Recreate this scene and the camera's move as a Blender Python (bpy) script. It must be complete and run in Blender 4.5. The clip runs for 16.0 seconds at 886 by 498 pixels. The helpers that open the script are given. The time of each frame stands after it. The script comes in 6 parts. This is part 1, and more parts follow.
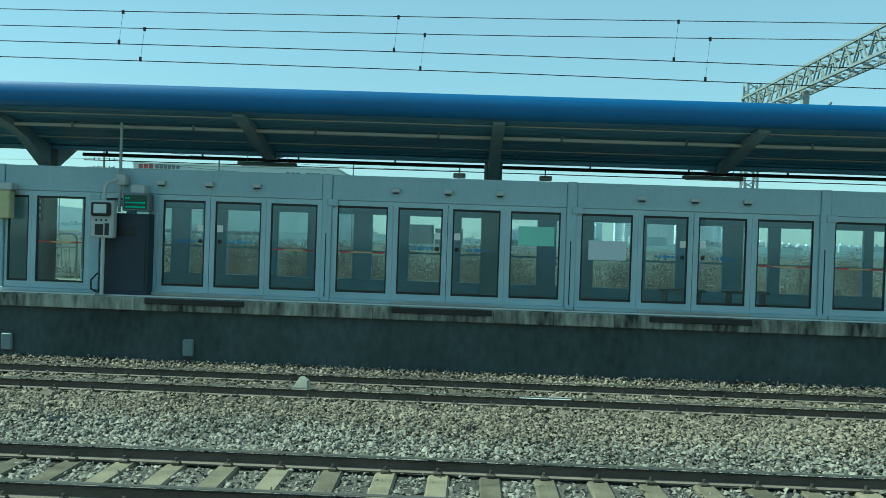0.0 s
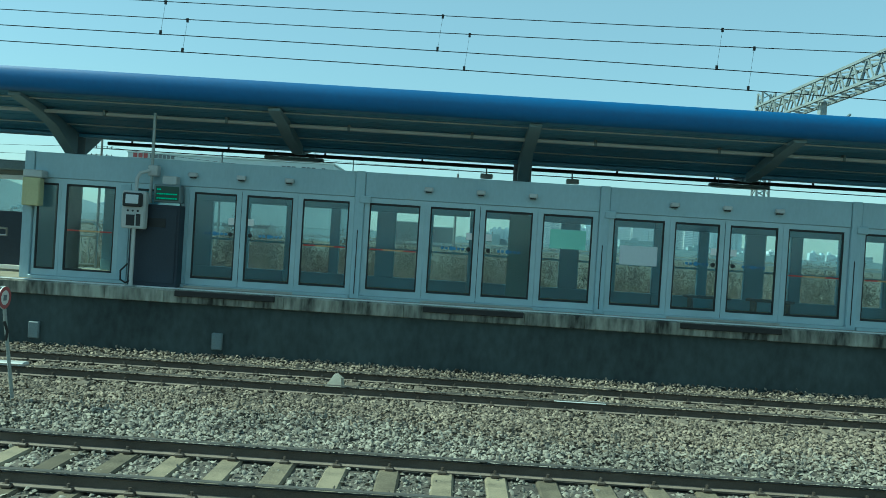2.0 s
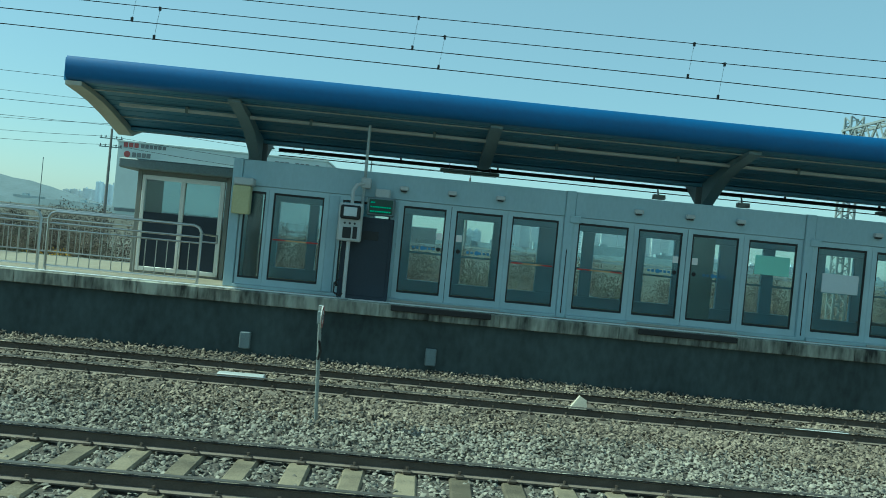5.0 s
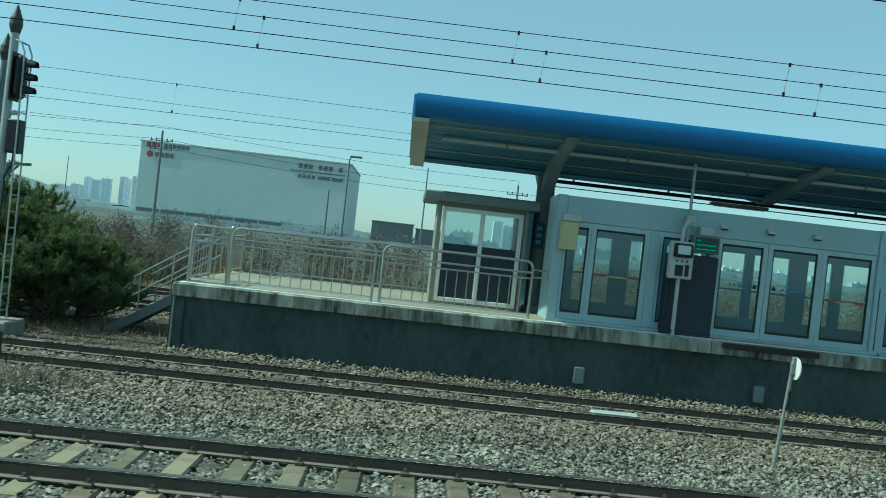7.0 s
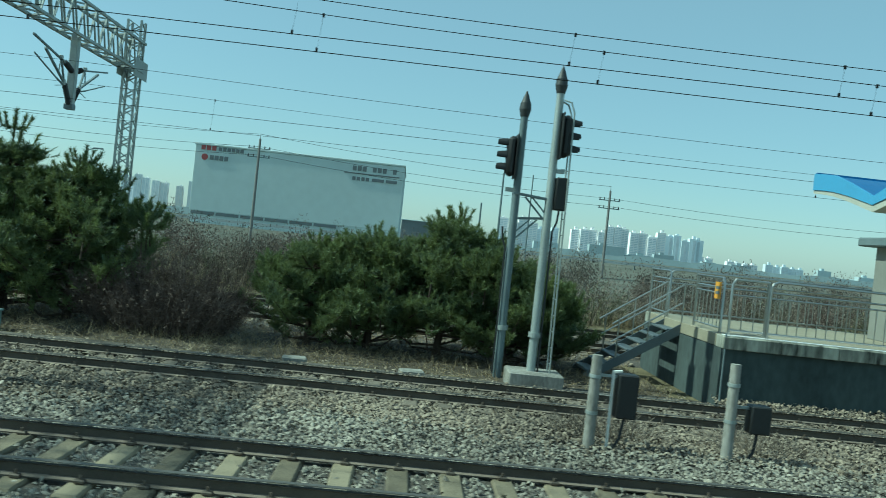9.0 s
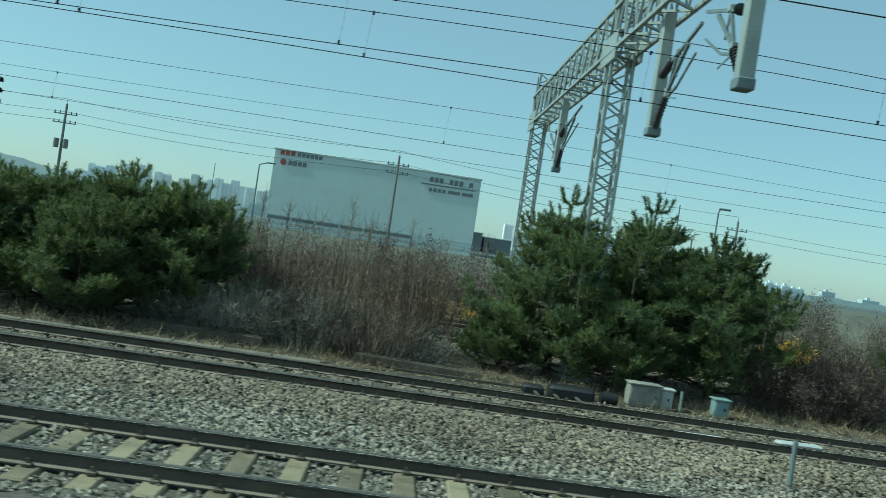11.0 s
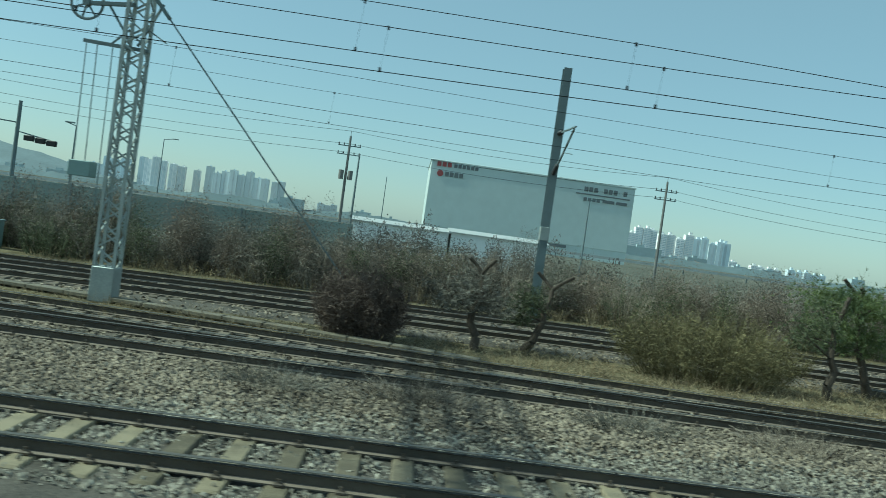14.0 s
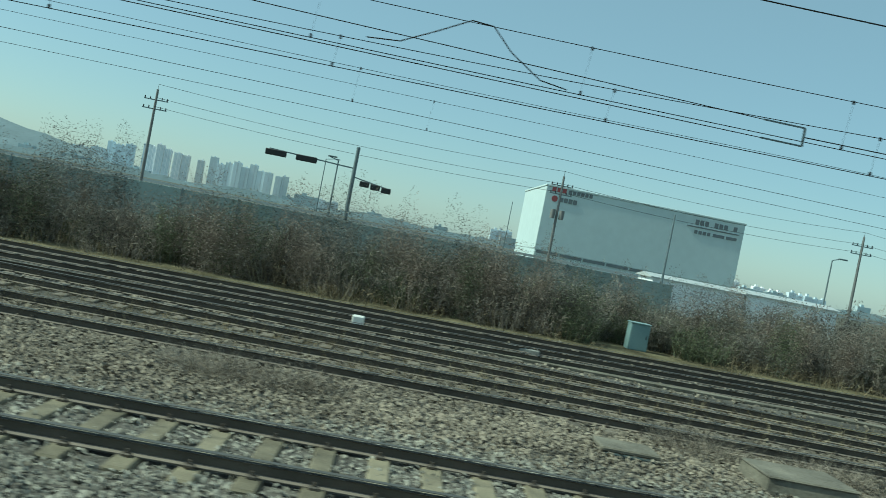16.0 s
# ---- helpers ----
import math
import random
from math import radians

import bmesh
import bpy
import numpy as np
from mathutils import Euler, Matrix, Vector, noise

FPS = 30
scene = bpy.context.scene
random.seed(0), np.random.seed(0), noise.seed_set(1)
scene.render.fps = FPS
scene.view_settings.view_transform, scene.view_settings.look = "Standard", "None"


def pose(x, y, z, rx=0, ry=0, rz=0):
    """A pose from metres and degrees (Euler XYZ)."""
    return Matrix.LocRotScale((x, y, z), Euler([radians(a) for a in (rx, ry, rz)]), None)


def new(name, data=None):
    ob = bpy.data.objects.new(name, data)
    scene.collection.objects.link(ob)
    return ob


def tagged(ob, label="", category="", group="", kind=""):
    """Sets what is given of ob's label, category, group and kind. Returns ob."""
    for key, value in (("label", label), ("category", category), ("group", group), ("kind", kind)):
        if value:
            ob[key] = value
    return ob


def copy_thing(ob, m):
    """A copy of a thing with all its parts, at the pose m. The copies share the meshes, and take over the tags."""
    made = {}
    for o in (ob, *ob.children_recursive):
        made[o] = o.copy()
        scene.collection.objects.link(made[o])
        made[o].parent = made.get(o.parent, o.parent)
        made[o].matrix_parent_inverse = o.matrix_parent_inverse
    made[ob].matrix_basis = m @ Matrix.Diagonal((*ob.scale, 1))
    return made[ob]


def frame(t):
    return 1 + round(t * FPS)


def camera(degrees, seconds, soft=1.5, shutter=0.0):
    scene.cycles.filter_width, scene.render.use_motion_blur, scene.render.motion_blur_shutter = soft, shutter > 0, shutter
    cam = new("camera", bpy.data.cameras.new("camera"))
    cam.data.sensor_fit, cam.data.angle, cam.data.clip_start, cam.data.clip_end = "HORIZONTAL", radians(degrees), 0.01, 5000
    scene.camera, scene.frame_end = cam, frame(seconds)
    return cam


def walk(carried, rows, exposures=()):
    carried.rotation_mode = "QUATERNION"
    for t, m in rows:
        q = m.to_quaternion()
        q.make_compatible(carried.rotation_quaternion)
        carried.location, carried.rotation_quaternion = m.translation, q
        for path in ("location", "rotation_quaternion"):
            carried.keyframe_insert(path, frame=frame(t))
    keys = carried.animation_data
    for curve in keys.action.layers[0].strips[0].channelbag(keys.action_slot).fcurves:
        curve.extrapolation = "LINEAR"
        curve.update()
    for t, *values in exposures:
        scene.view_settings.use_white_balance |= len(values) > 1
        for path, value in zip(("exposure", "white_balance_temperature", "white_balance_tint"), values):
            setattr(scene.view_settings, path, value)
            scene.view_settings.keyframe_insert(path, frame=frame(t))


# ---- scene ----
cam = camera(55.9, 16.0, soft=0.65, shutter=0.12)
PATH = [
    (0, pose(0.001, 0, 2.58, 89.46, -1.95, 1.54)),
    (0.5, pose(-0.020, 0, 2.58, 89.43, -1.87, 0.94)),
    (1, pose(-0.155, 0, 2.58, 89.38, -1.89, 0.92)),
    (1.5, pose(-0.437, 0, 2.58, 89.40, -1.96, 0.81)),
    (2, pose(-0.871, 0, 2.58, 89.36, -3.61, 0.82)),
    (2.5, pose(-1.430, 0, 2.58, 89.29, -3.62, 0.77)),
    (3, pose(-2.103, 0, 2.58, 89.35, -4.07, 0.20)),
    (5.5, pose(-7.273, 0, 2.58, 89.53, -5.80, -1.69)),
    (6, pose(-8.888, 0, 2.58, 89.57, -6.06, -1.91)),
    (6.5, pose(-10.764, 0, 2.58, 89.70, -6.28, -2.08)),
    (7, pose(-12.876, 0, 2.58, 89.65, -6.43, -2.30)),
    (7.5, pose(-15.206, 0, 2.58, 89.60, -6.09, -2.40)),
    (8, pose(-17.801, 0, 2.58, 89.39, -5.97, -2.32)),
    (10.5, pose(-35.386, 0, 2.58, 89.43, -7.67, -2.74)),
    (11, pose(-39.716, 0, 2.58, 89.60, -8.57, -2.68)),
    (11.5, pose(-44.260, 0, 2.58, 89.46, -8.72, -1.87)),
    (12, pose(-48.942, 0, 2.58, 89.32, -8.51, -1.78)),
    (12.5, pose(-53.810, 0, 2.58, 89.08, -8.23, -1.80)),
    (13, pose(-58.945, 0, 2.58, 88.93, -8.22, -1.91)),
    (13.5, pose(-64.361, 0, 2.58, 88.85, -8.24, -2.11)),
    (14, pose(-69.967, 0, 2.58, 88.72, -8.04, -2.24)),
    (14.5, pose(-75.842, 0, 2.58, 88.72, -7.85, -2.57)),
    (15, pose(-81.706, 0, 2.58, 88.91, -8.25, -2.49)),
    (15.5, pose(-87.860, 0, 2.58, 88.95, -10.66, -2.61)),
    (16, pose(-94.083, 0, 2.58, 88.94, -11.15, -2.67)),
]
walk(cam, PATH, [(0, 0.49, 5300, -31), (5.5, 0.32, 5320, -30), (8, 0.26, 5330, -29), (16, 0.15, 5660, -22)])

# ---- sky, sun ----
SUN_ELEV, SUN_ROT = radians(46), radians(-93.5)
world = bpy.data.worlds.new("hazy_spring_sky")
scene.world = world
world.use_nodes = True
wn, wl = world.node_tree.nodes, world.node_tree.links
sky = wn.new("ShaderNodeTexSky")
sky.sky_type, sky.sun_disc = "NISHITA", False
sky.sun_elevation, sky.sun_rotation = SUN_ELEV, SUN_ROT
sky.air_density, sky.dust_density, sky.ozone_density = 1.0, 0.7, 2.6
haze = wn.new("ShaderNodeMix")          # thin grey haze over the whole sky
haze.data_type, haze.blend_type = "RGBA", "MIX"
haze.inputs["Factor"].default_value = 0.38
haze.inputs["B"].default_value = (5.0, 5.85, 6.25, 1)
wl.new(sky.outputs[0], haze.inputs["A"])
wl.new(haze.outputs["Result"], wn["Background"].inputs[0])
wn["Background"].inputs[1].default_value = 0.098
sun = new("sun", bpy.data.lights.new("sun", "SUN"))
sun.data.energy, sun.data.angle, sun.data.color = 4.0, radians(1.0), (1.0, 0.93, 0.82)
to_sun = Vector((math.sin(SUN_ROT) * math.cos(SUN_ELEV), math.cos(SUN_ROT) * math.cos(SUN_ELEV), math.sin(SUN_ELEV)))
sun.matrix_world = Matrix.Translation((0, 0, 60)) @ to_sun.to_track_quat("Z", "Y").to_matrix().to_4x4()

# ---- materials ----
def mat(name, col, rough=0.7, metal=0.0, var=0.18, s1=1.2, s2=30.0, bump=0.15, col2=None, streak=(1, 1, 1), vary="", glow=0.0, spec=0.5, amount=0.5, edge=0.28):
    m = bpy.data.materials.new(name)
    m.use_nodes = True
    n, l = m.node_tree.nodes, m.node_tree.links
    b = n["Principled BSDF"]
    geo = n.new("ShaderNodeNewGeometry")
    mp = n.new("ShaderNodeMapping")
    mp.inputs["Scale"].default_value = streak
    l.new(geo.outputs["Position"], mp.inputs[0])
    big, fine = n.new("ShaderNodeTexNoise"), n.new("ShaderNodeTexNoise")
    for t, s, d in ((big, s1, 4), (fine, s2, 3)):
        t.inputs["Scale"].default_value, t.inputs["Detail"].default_value = s, d
        l.new(mp.outputs[0], t.inputs["Vector"])
    mix = n.new("ShaderNodeMath")
    mix.operation = "MULTIPLY_ADD"
    mix.inputs[1].default_value = 0.6
    half = n.new("ShaderNodeMath")
    half.operation = "MULTIPLY"
    half.inputs[1].default_value = 0.4
    l.new(fine.outputs[0], half.inputs[0])
    l.new(big.outputs[0], mix.inputs[0])
    l.new(half.outputs[0], mix.inputs[2])
    last = mix.outputs[0]
    if vary:
        rnd = geo.outputs["Random Per Island"] if vary == "island" else n.new("ShaderNodeObjectInfo").outputs["Random"]
        av = n.new("ShaderNodeMath")
        av.operation = "MULTIPLY_ADD"
        av.inputs[1].default_value, av.inputs[2].default_value = amount, -amount / 2
        l.new(rnd, av.inputs[0])
        ad = n.new("ShaderNodeMath")
        l.new(last, ad.inputs[0])
        l.new(av.outputs[0], ad.inputs[1])
        last = ad.outputs[0]
    ramp = n.new("ShaderNodeValToRGB")
    dark = [c * (1 - var) for c in col]
    lite = list(col2) if col2 else [min(1, c * (1 + var)) for c in col]
    ramp.color_ramp.elements[0].position, ramp.color_ramp.elements[1].position = edge, 1 - edge
    ramp.color_ramp.elements[0].color, ramp.color_ramp.elements[1].color = (*dark, 1), (*lite, 1)
    l.new(last, ramp.inputs[0])
    l.new(ramp.outputs[0], b.inputs["Base Color"])
    b.inputs["Roughness"].default_value, b.inputs["Metallic"].default_value = rough, metal
    b.inputs["Specular IOR Level"].default_value = spec
    if bump:
        bp = n.new("ShaderNodeBump")
        bp.inputs["Strength"].default_value, bp.inputs["Distance"].default_value = bump, 0.02
        l.new(fine.outputs[0], bp.inputs["Height"])
        l.new(bp.outputs[0], b.inputs["Normal"])
    if glow:
        b.inputs["Emission Color"].default_value, b.inputs["Emission Strength"].default_value = (*col, 1), glow
    return m


def glass(name, tint, gloss=0.05):
    m = bpy.data.materials.new(name)
    m.use_nodes = True
    n, l = m.node_tree.nodes, m.node_tree.links
    out = n["Material Output"]
    tr, gl, mx, fr = n.new("ShaderNodeBsdfTransparent"), n.new("ShaderNodeBsdfGlossy"), n.new("ShaderNodeMixShader"), n.new("ShaderNodeFresnel")
    ns, df, m2, sc = n.new("ShaderNodeTexNoise"), n.new("ShaderNodeBsdfDiffuse"), n.new("ShaderNodeMixShader"), n.new("ShaderNodeMath")
    tr.inputs[0].default_value = (*tint, 1)
    gl.inputs["Roughness"].default_value = gloss
    fr.inputs[0].default_value = 1.5
    ns.inputs["Scale"].default_value = 1.5
    # thin bluish film: dust, plus sky reflection painted into the pane
    sc.operation, sc.inputs[1].default_value = "MULTIPLY", 0.06
    df.inputs[0].default_value = (0.42, 0.53, 0.58, 1)
    l.new(ns.outputs[0], sc.inputs[0])
    l.new(sc.outputs[0], m2.inputs[0])
    l.new(tr.outputs[0], m2.inputs[1])
    l.new(df.outputs[0], m2.inputs[2])
    l.new(fr.outputs[0], mx.inputs[0])
    l.new(m2.outputs[0], mx.inputs[1])
    l.new(gl.outputs[0], mx.inputs[2])
    l.new(mx.outputs[0], out.inputs[0])
    return m


M_rail = mat("rusty_rail_web", (0.095, 0.08, 0.062), 0.75, 0.2, 0.4, 2, 60, 0.2)
M_head = mat("worn_rail_head", (0.13, 0.12, 0.105), 0.55, 0.5, 0.2, 1.5, 60, 0.05, streak=(0.1, 1, 1))
M_foot = mat("dusty_rail_foot", (0.20, 0.165, 0.13), 0.85, 0, 0.3, 3, 50, 0.2)
M_sleeper = mat("concrete_sleeper", (0.185, 0.158, 0.105), 0.9, 0, 0.45, 3, 45, 0.3, vary="object")
M_oldsleeper = mat("oily_sleeper", (0.13, 0.11, 0.085), 0.9, 0, 0.4, 3, 40, 0.3, vary="object")
M_clip = mat("dusty_steel_clip", (0.12, 0.10, 0.08), 0.6, 0.5, 0.3)
M_stone = mat("ballast_stone", (0.155, 0.143, 0.117), 0.92, 0, 0.45, 0.35, 25, 0.3, (0.36, 0.335, 0.275), vary="island", amount=0.4)
M_stone2 = mat("rusty_ballast_stone", (0.155, 0.13, 0.097), 0.92, 0, 0.45, 0.35, 25, 0.3, (0.335, 0.285, 0.215), vary="island", amount=0.4)
# bed coloured dark to give shade in the gaps between stones
M_bed = mat("gap_shade_ballast_bed", (0.06, 0.054, 0.045), 0.95, 0, 0.6, 1.2, 26, 1.0, (0.16, 0.142, 0.117))
M_soil = mat("dry_soil_and_dead_grass", (0.10, 0.084, 0.052), 0.95, 0, 0.55, 0.9, 16, 0.9, (0.235, 0.205, 0.125), edge=0.34, spec=0.05)
# dark earth of the streaks; on the pine strip it paints tree shade
M_earthshade = mat("dark_earth_and_pine_shade", (0.045, 0.037, 0.027), 0.95, 0, 0.5, 0.9, 14, 0.9, (0.115, 0.094, 0.065), edge=0.34)
M_field = mat("winter_field", (0.12, 0.125, 0.11), 1.0, 0, 0.4, 0.05, 2, 0.3, (0.19, 0.195, 0.17), spec=0.0)
M_conc = mat("weathered_concrete", (0.21, 0.20, 0.175), 0.9, 0, 0.55, 1.6, 22, 0.3, (0.40, 0.39, 0.35), streak=(1, 1, 0.35))
M_cope = mat("stained_coping_concrete", (0.10, 0.106, 0.088), 0.9, 0, 0.75, 2.2, 9, 0.4, (0.36, 0.37, 0.31), streak=(1.2, 1, 0.30), edge=0.36)
# concrete darkened to hold the shade under the coping
M_wall = mat("shade_dark_concrete", (0.040, 0.055, 0.055), 0.92, 0, 0.5, 0.6, 7, 0.3, (0.08, 0.104, 0.102), streak=(1, 1, 0.55))
M_deck = mat("pale_platform_paving", (0.28, 0.255, 0.185), 0.85, 0, 0.2, 2, 30, 0.15)
M_rubber = mat("black_rubber", (0.018, 0.018, 0.018), 0.8, 0, 0.4)
M_psd = mat("grey_painted_screen_metal", (0.35, 0.46, 0.50), 0.5, 0.0, 0.10, 0.8, 20, 0.04, streak=(1, 1, 0.4))
M_alu = mat("brushed_aluminium_frame", (0.38, 0.48, 0.52), 0.42, 0.35, 0.12, 2, 40, 0.03)
M_gasket = mat("black_gasket", (0.012, 0.014, 0.015), 0.6)
M_glass = glass("door_glass", (0.84, 0.93, 0.94))
# front screen paint again, darkened for shade and blued for the veil
M_rear = mat("shaded_rear_screen_metal", (0.27, 0.44, 0.54), 0.5, 0.0, 0.15)
M_clear = glass("rear_glass", (0.95, 0.97, 0.97))
M_red = mat("red_stripe_film", (0.38, 0.05, 0.045), 0.5, 0, 0.2)
M_orange = mat("orange_stripe_film", (0.55, 0.36, 0.18), 0.5, 0, 0.2)
M_orangep = mat("orange_plate", (0.62, 0.30, 0.03), 0.5, 0, 0.15)
M_paper = mat("white_notice", (0.72, 0.72, 0.70), 0.7, 0, 0.05)
M_mint = mat("mint_green_notice", (0.32, 0.62, 0.50), 0.6, 0, 0.06)
M_pale = mat("pale_grey_notice", (0.55, 0.60, 0.62), 0.6, 0, 0.06)
M_blue = mat("blue_roof_fascia", (0.022, 0.12, 0.32), 0.45, 0.0, 0.14, 0.5, 12, 0.03)
# fascia blue again, lightened to show the sun on the roof end
M_endblue = mat("sunlit_blue_end_trim", (0.10, 0.30, 0.52), 0.45, 0.0, 0.1, 0.5, 12, 0.03)
M_emblem = mat("pale_blue_emblem_film", (0.08, 0.22, 0.40), 0.5, 0, 0.15)
# the soffit's blue is window reflection put into the sheet colour
M_soffit = mat("reflection_blue_soffit_sheet", (0.10, 0.235, 0.36), 0.45, 0.0, 0.2, 0.5, 15, 0.03)
# one arm paint in two tones: sunlit end beam, shaded arms inside
M_arm = mat("sunlit_arm_paint", (0.42, 0.42, 0.36), 0.55, 0, 0.15)
M_armd = mat("shaded_arm_paint", (0.20, 0.275, 0.31), 0.55, 0, 0.15)
M_col = mat("dark_painted_column", (0.10, 0.12, 0.13), 0.55, 0.1, 0.2)
M_pipe = mat("black_pipe", (0.02, 0.02, 0.02), 0.6)
M_steel = mat("stainless_tube", (0.42, 0.42, 0.40), 0.28, 0.9, 0.15, 2, 40, 0.02)
M_galv = mat("galvanised_steel", (0.34, 0.375, 0.365), 0.55, 0.45, 0.25, 1.5, 30, 0.08)
M_galvd = mat("weathered_grey_mast_paint", (0.16, 0.20, 0.21), 0.6, 0.2, 0.25, 1.5, 30, 0.08)
M_white = mat("white_enamel", (0.68, 0.67, 0.62), 0.5, 0, 0.12)
M_boxg = mat("light_grey_enamel", (0.45, 0.47, 0.46), 0.5, 0, 0.12)
M_teal = mat("grey_green_enamel", (0.20, 0.29, 0.29), 0.55, 0, 0.15)
M_navy = mat("dark_navy_cabinet", (0.017, 0.026, 0.04), 0.6, 0, 0.3)
M_yellow = mat("faded_yellow_box", (0.48, 0.46, 0.25), 0.55, 0, 0.15)
M_black = mat("matt_black_enamel", (0.012, 0.014, 0.015), 0.55, 0, 0.3)
M_led = mat("green_led_rows", (0.05, 0.55, 0.28), 0.5, 0, 0.1, glow=0.1)
M_ledpanel = mat("dark_green_display", (0.01, 0.05, 0.035), 0.3, 0, 0.2)
M_lens = mat("dark_signal_lens", (0.03, 0.02, 0.02), 0.15)
M_spire = mat("dark_grey_finial", (0.04, 0.044, 0.046), 0.55, 0, 0.2)
M_wire = mat("oxidised_copper_wire", (0.018, 0.020, 0.020), 0.6, 0.3, 0.2)
M_insul = mat("dark_porcelain", (0.025, 0.028, 0.031), 0.4, 0, 0.2)
M_twigp = mat("reddish_bare_twigs", (0.105, 0.078, 0.06), 0.9, 0, 0.4, 0.6, 4, 0, (0.26, 0.20, 0.155), vary="island", spec=0.2, amount=0.4)
M_stonew = mat("pale_broken_stone", (0.50, 0.47, 0.38), 0.85, 0, 0.2, 5, 40, 0.2)
M_oldconc = mat("brown_weathered_concrete", (0.12, 0.105, 0.078), 0.92, 0, 0.5, 1.6, 22, 0.4, (0.24, 0.215, 0.165))
M_shed = mat("dark_grey_shed_wall", (0.17, 0.19, 0.20), 0.8, 0, 0.15, 0.1, 1, 0)
M_bark = mat("pine_bark", (0.075, 0.055, 0.04), 0.95, 0, 0.4, 6, 60, 0.6, streak=(1, 1, 0.3))
M_dead = mat("grey_pruned_bark", (0.075, 0.06, 0.046), 0.95, 0, 0.4, 6, 60, 0.6, streak=(1, 1, 0.3))
M_needle = mat("pine_needles", (0.054, 0.098, 0.07), 0.55, 0, 0.4, 1.5, 5, 0, (0.17, 0.205, 0.07), spec=0.4, edge=0.36)
nn, nl = M_needle.node_tree.nodes, M_needle.node_tree.links       # light shining through the needles
n_tr, n_mx = nn.new("ShaderNodeBsdfTranslucent"), nn.new("ShaderNodeMixShader")
n_mx.inputs[0].default_value = 0.25
n_tr.inputs[0].default_value = (0.26, 0.31, 0.11, 1)
nl.new(nn["Principled BSDF"].outputs[0], n_mx.inputs[1])
nl.new(n_tr.outputs[0], n_mx.inputs[2])
nl.new(n_mx.outputs[0], nn["Material Output"].inputs[0])
M_twig = mat("bare_brown_twigs", (0.15, 0.128, 0.105), 0.9, 0, 0.6, 0.6, 3, 0, (0.40, 0.345, 0.275), vary="island", spec=0.2, amount=0.25, edge=0.36)
M_twigd = mat("dense_dark_twigs", (0.12, 0.115, 0.098), 0.9, 0, 0.6, 0.6, 3, 0, (0.30, 0.28, 0.235), vary="island", spec=0.2, amount=0.25, edge=0.36)
M_reed = mat("dry_reeds", (0.20, 0.15, 0.08), 0.9, 0, 0.4, 0.3, 9, 0, (0.40, 0.33, 0.21), vary="island", spec=0.2)
M_withered = mat("withered_brown_leaves", (0.17, 0.138, 0.11), 0.85, 0, 0.65, 0.55, 3, 0, (0.37, 0.305, 0.245), vary="island", spec=0.2, amount=0.15)
M_olive = mat("olive_brown_leaf_buds", (0.095, 0.085, 0.045), 0.85, 0, 0.4, 0.6, 3, 0, (0.25, 0.22, 0.115), vary="island", spec=0.2, amount=0.3)
M_russet = mat("russet_twigs", (0.085, 0.066, 0.055), 0.9, 0, 0.4, 0.6, 3, 0, (0.20, 0.155, 0.13), vary="island", spec=0.2, amount=0.3)
M_scrub = mat("grey_brown_scrub", (0.115, 0.105, 0.092), 0.9, 0, 0.4, 0.4, 3, 0, (0.215, 0.197, 0.172), vary="island", spec=0.1, amount=0.3)
M_flower = mat("forsythia_blossom", (0.72, 0.46, 0.015), 0.8, 0, 0.3, 1, 9, 0, vary="island")
# the teal tint of this cladding stands for haze in front of it
M_clad = mat("haze_tinted_cladding", (0.57, 0.65, 0.64), 0.7, 0, 0.08, 0.03, 0.6, 0)
M_sheet = mat("white_painted_sheet", (0.80, 0.82, 0.81), 0.6, 0, 0.08, 0.3, 4, 0.03)
M_barrier = mat("teal_grey_panel", (0.205, 0.26, 0.25), 0.6, 0, 0.15, 0.3, 6, 0.05, vary="object")
# distant haze is put into these tower and window colours as paleness
M_apt = mat("haze_paled_apartment_render", (0.90, 0.91, 0.90), 0.8, 0, 0.12, 0.01, 0.3, 0, vary="object")
M_aptd = mat("haze_paled_grey_render", (0.68, 0.76, 0.80), 0.8, 0, 0.1, 0.01, 0.3, 0, vary="object")
M_pane = mat("haze_paled_window_glass", (0.60, 0.66, 0.70), 0.4, 0, 0.2, 0.05, 1, 0)
M_darkband = mat("dark_glazing_band", (0.15, 0.175, 0.185), 0.4, 0, 0.2)
# town walls, hill and tree line carry the haze as blue-grey colour
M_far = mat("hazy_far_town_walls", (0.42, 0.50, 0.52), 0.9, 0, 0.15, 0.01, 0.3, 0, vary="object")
M_hill = mat("hazed_wooded_hill", (0.15, 0.195, 0.21), 0.95, 0, 0.2, 0.01, 0.1, 0)
M_pole = mat("grey_concrete_pole", (0.20, 0.20, 0.19), 0.85, 0, 0.2)
# sign paints dulled to hold the warehouse's haze; near signs share them
M_paintred = mat("haze_dulled_red_paint", (0.30, 0.075, 0.075), 0.6, 0, 0.1)
M_paintdark = mat("haze_dulled_charcoal_paint", (0.15, 0.17, 0.18), 0.6, 0, 0.1)

